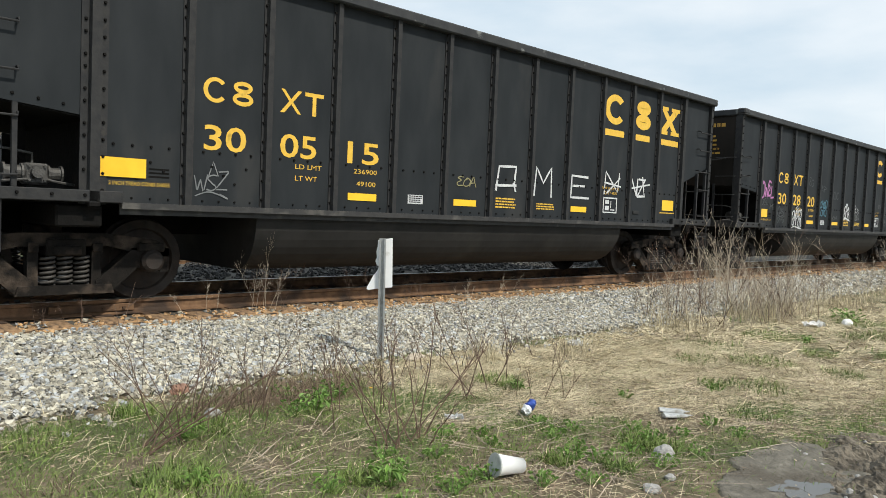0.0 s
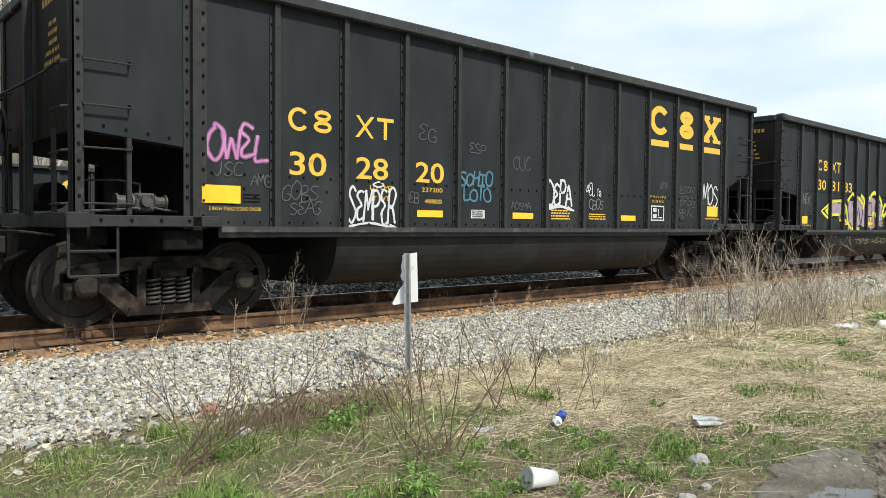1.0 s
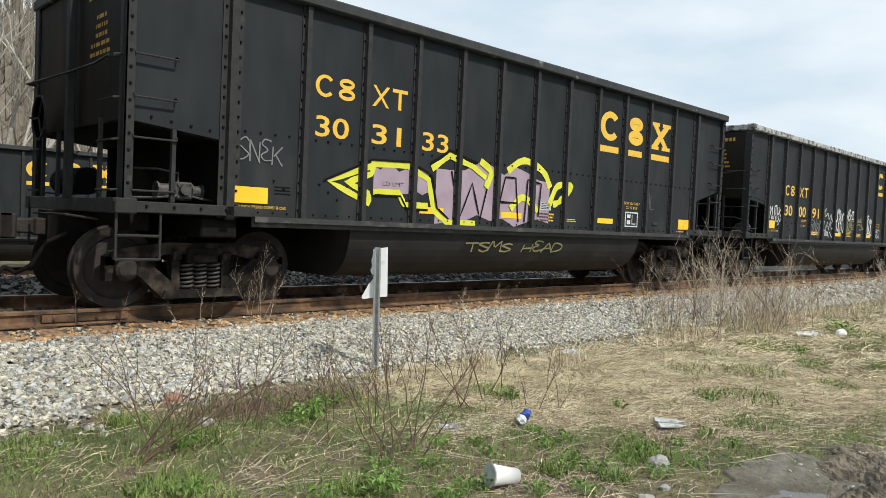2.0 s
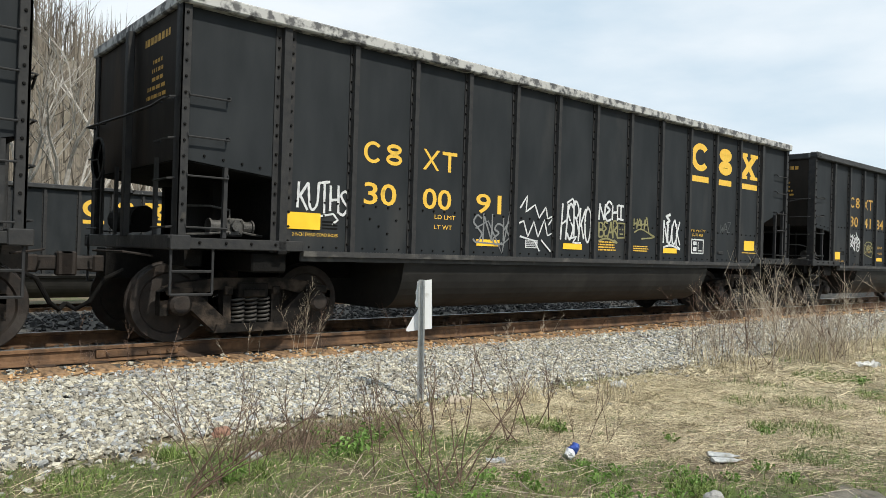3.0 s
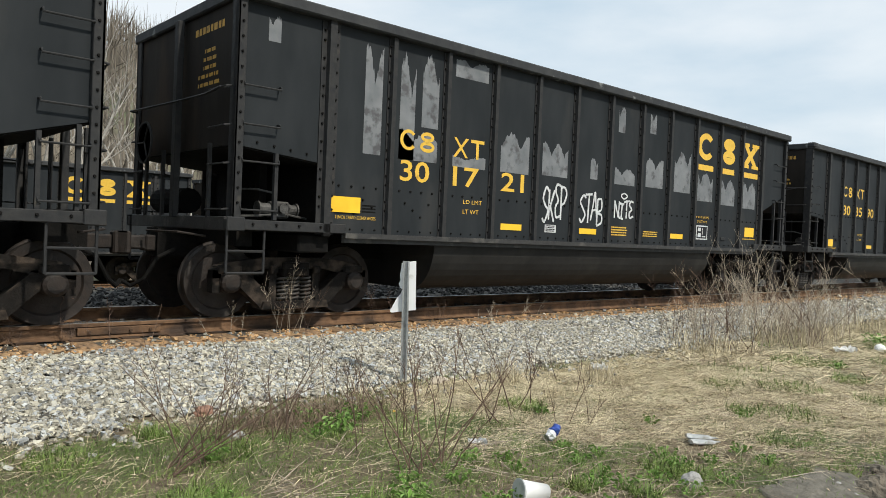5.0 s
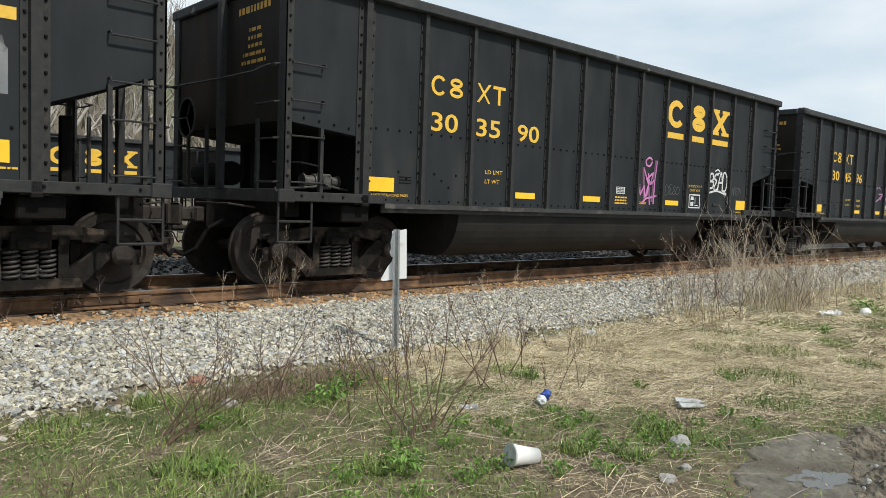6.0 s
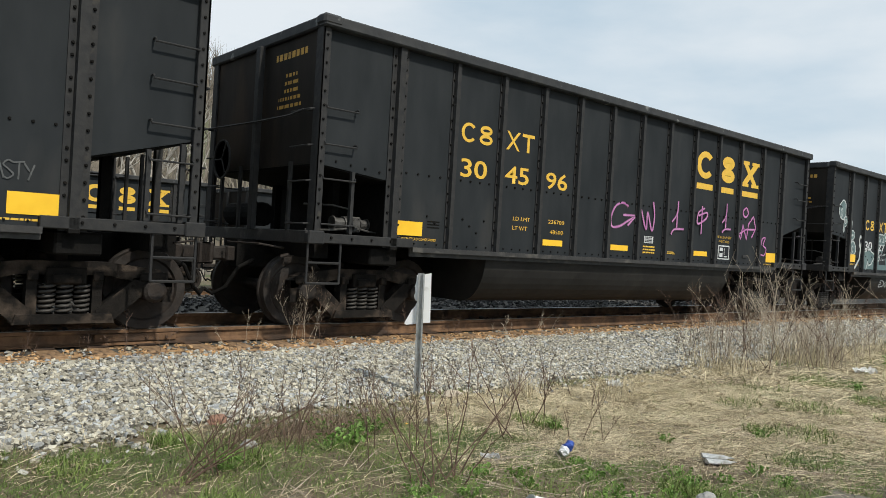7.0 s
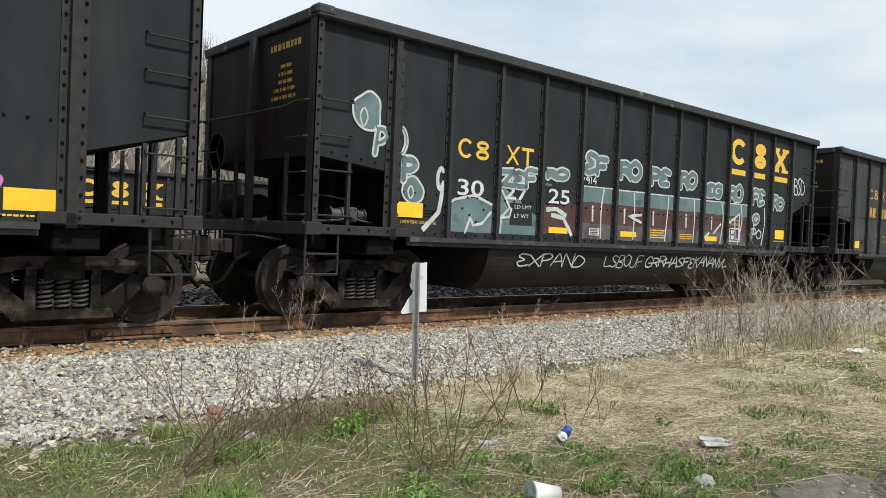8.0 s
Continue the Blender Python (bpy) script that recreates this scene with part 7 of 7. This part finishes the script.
fanned_weed(1.72, -3.3, ((0.6, 0.1, 0.5), (0.78, 0.1, 0.56), (0.5, 0.0, 0.4), (0.9, 0.1, 0.62), (0.35, 0.0, 0.62), (0.65, 0.2, 0.36), (0.45, 0.1, 0.55)), 625)
bare_weed(1.95, -3.35, 7, 0.9, 622, M_STEM, spread=0.08, thick=0.0045, lean=1.1, twigs=3)
bare_weed(2.55, -3.1, 4, 1.15, 623, M_STEM, spread=0.15, thick=0.0042, lean=0.4, twigs=3)
bare_weed(4.7, -3.4, 4, 0.9, 624, M_STEM, spread=0.15, thick=0.0045, lean=0.8, twigs=6)
bare_weed(3.5, -3.7, 4, 0.8, 602, M_STEM, spread=0.2, thick=0.0038, lean=0.55)
bare_weed(3.0, -3.55, 4, 0.75, 603, M_STEM, spread=0.2, thick=0.0036, lean=0.6)
bare_weed(4.4, -2.5, 8, 0.55, 604, M_STEM, spread=0.16, thick=0.0036, lean=0.5)
bare_weed(3.9, -2.35, 9, 0.55, 605, M_STEM, spread=0.18, thick=0.0036, lean=0.5)
bare_weed(5.1, -2.6, 7, 0.5, 606, M_STEM, spread=0.2, thick=0.0036, lean=0.5)
bare_weed(6.0, -2.7, 6, 0.55, 607, M_STEM, spread=0.2, thick=0.0038, lean=0.55)
bare_weed(1.95, -3.2, 5, 0.62, 608, M_STEM, spread=0.2, thick=0.0034, lean=0.75, twigs=7)
bare_weed(2.3, -2.9, 4, 0.5, 609, M_STEM, spread=0.2, thick=0.0034, lean=0.75, twigs=7)
bare_weed(2.6, -2.6, 4, 0.7, 610, M_STEM, spread=0.22, thick=0.0036, lean=0.4)
bare_weed(0.95, -4.3, 8, 0.35, 611, M_STEM, spread=0.1, thick=0.003, lean=0.5)
bare_weed(4.6, -4.0, 5, 0.5, 612, M_STEM, spread=0.1, thick=0.003, lean=0.5)
# seed-headed weeds standing in the ballast beside the rail
for k, (x, y, h, n) in enumerate(((4.66, 0.5, 1.0, 7), (4.85, 0.45, 0.75, 6), (2.35, 0.55, 0.52, 6), (3.8, 0.6, 0.5, 3), (7.3, 0.5, 0.4, 6), (6.25, 0.45, 0.66, 6), (9.4, 0.6, 0.4, 6), (10.6, 0.5, 0.35, 5), (1.6, 0.6, 0.3, 5), (8.3, 0.5, 0.3, 5), (12.5, 0.4, 0.4, 6))):
    bare_weed(x, y, n, h, 630 + k, M_PALESTEM if k % 3 == 0 else M_STEM, label="dead branching weed growing in the ballast", spread=0.12, thick=0.003, lean=0.7, twigs=8, seeds=0.12 if k in (2, 5) else 0.0)
# brush at the far edge of the ballast
rng = random.Random(77)
for k in range(60):
    x = rng.uniform(10.1, 13.0) if k < 30 else rng.uniform(12, 32)
    y = rng.uniform(-3.0, -1.7) if k < 30 else rng.uniform(-3.4, -1.2)
    h = rng.uniform(0.6, 1.1) * (1.5 if rng.random() < 0.3 else 0.9)
    bare_weed(x, y, 8, h, 660 + k, M_PALESTEM if rng.random() < 0.8 else M_STEM, "brush_clump", "clump of leafless tan brush beside the ballast", 0.25, 0.0046, 6, rng.choice((0.35, 0.6, 1.0)))


# ---- hills and trees behind ----
def hill_height(x, y):
    """A wooded ridge that falls away down the line."""
    rise = max(0.0, min(1.0, (y - 34) / 60))
    rise = rise * rise * (3 - 2 * rise)
    along = 0.5 - 0.5 * math.tanh((x - 70) / 44)
    return -1.2 + rise * (25 * along + 3.0) * (1 + 0.25 * noise.noise((x * 0.03, y * 0.03, 1.0))) + rise * 1.5 * noise.noise((x * 0.15, y * 0.15, 2.0))


def build_hill():
    bm = bmesh.new()
    xs, ys = [-160 + 8 * i for i in range(80)], [32 + 5 * i for i in range(26)]
    g = [[bm.verts.new((x, y, hill_height(x, y))) for x in xs] for y in ys]
    for r, s in zip(g, g[1:]):
        for i in range(len(xs) - 1):
            bm.faces.new((r[i], r[i + 1], s[i + 1], s[i]))
    tagged(part("hillside", bm, M_HILL, None, smooth=True), "brown wooded hillside in early spring", "hill", kind="structure")
    rng = np.random.default_rng(9)
    v, f = [], []
    for k in range(7000):
        x, y = rng.uniform(-30, 110), rng.uniform(36, 150)
        z = hill_height(x, y)
        h = rng.uniform(4, 9)
        for b in range(4):
            w = 0.10 if b == 0 else 0.05
            z0 = z if b == 0 else z + h * rng.uniform(0.3, 0.7)
            dx, dy = (rng.normal(0, 0.3), rng.normal(0, 0.3)) if b == 0 else (rng.normal(0, 1.3), rng.normal(0, 1.3))
            z1 = z + h if b == 0 else z0 + h * 0.3
            n = len(v)
            v += [(x - w, y, z0), (x + w, y, z0), (x, y + w, z0), (x + dx, y + dy, z1)]
            f += [(n, n + 1, n + 3), (n + 1, n + 2, n + 3), (n + 2, n, n + 3)]
    ob = link("hill_woods", array_mesh("hill_woods", v, f), M_WOODS)
    tagged(ob, "leafless grey-brown woods covering the hillside", "woods", kind="stuff")


build_hill()


def bare_tree(x, y, h, seed):
    """A pale leafless tree: trunk, forking limbs and fine twigs."""
    rng = random.Random(seed)
    root = tagged(empty("bare_tree"), "tall pale leafless tree behind the siding", "tree", "bare trees behind the siding")
    root.location = (x, y, -1.25)
    trunk, limbs = bmesh.new(), bmesh.new()

    def grow(bm, p, d, ln, r, depth):
        pts = [p.copy()]
        for k in range(4):
            d = (d + Vector((rng.gauss(0, 0.12), rng.gauss(0, 0.12), 0.05))).normalized()
            p = p + d * ln / 4
            pts.append(p.copy())
        tube(bm, pts, r, 6 if depth < 2 else 3, taper=r * 0.55)
        if depth < 4:
            for k in range(3 if depth else 4):
                a = rng.uniform(0, math.tau)
                e = (d + Vector((math.cos(a), math.sin(a), 0.35)) * rng.uniform(0.4, 0.8)).normalized()
                grow(limbs, pts[rng.randint(2, 4)], e, ln * rng.uniform(0.5, 0.75), r * 0.5, depth + 1)

    grow(trunk, Vector((0, 0, 0)), Vector((0, 0, 1)), h * 0.42, 0.16, 0)
    part("trunk", trunk, M_BARK, root)
    part("crown", limbs, M_BARK, root)


for k, (x, y, h) in enumerate(((7.6, 26, 13), (9.0, 27.5, 14), (5.2, 27, 12), (11.5, 28, 12), (14, 27, 12))):
    bare_tree(x, y, h, 700 + k)


# ---- what moves ----
def motions():
    """The train rolls past at a steady speed; its wheelsets turn with it."""
    frames = [k / FPS for k in range(int(8 * FPS) + 1)]
    spin = math.degrees(SPEED / WHEEL_R)
    for start, car in zip(starts, cars):
        walk(car, [(t, pose(start - SPEED * t, 0, 0)) for t in (0.0, 2.0, 4.0, 6.0, 8.0)])
        for o in car.children_recursive:
            if o.name.startswith("wheelset"):
                d = o.matrix_basis.translation.x
                walk(o, [(t, pose(d, 0, WHEEL_R, 0, -spin * t, 0)) for t in frames])


motions()
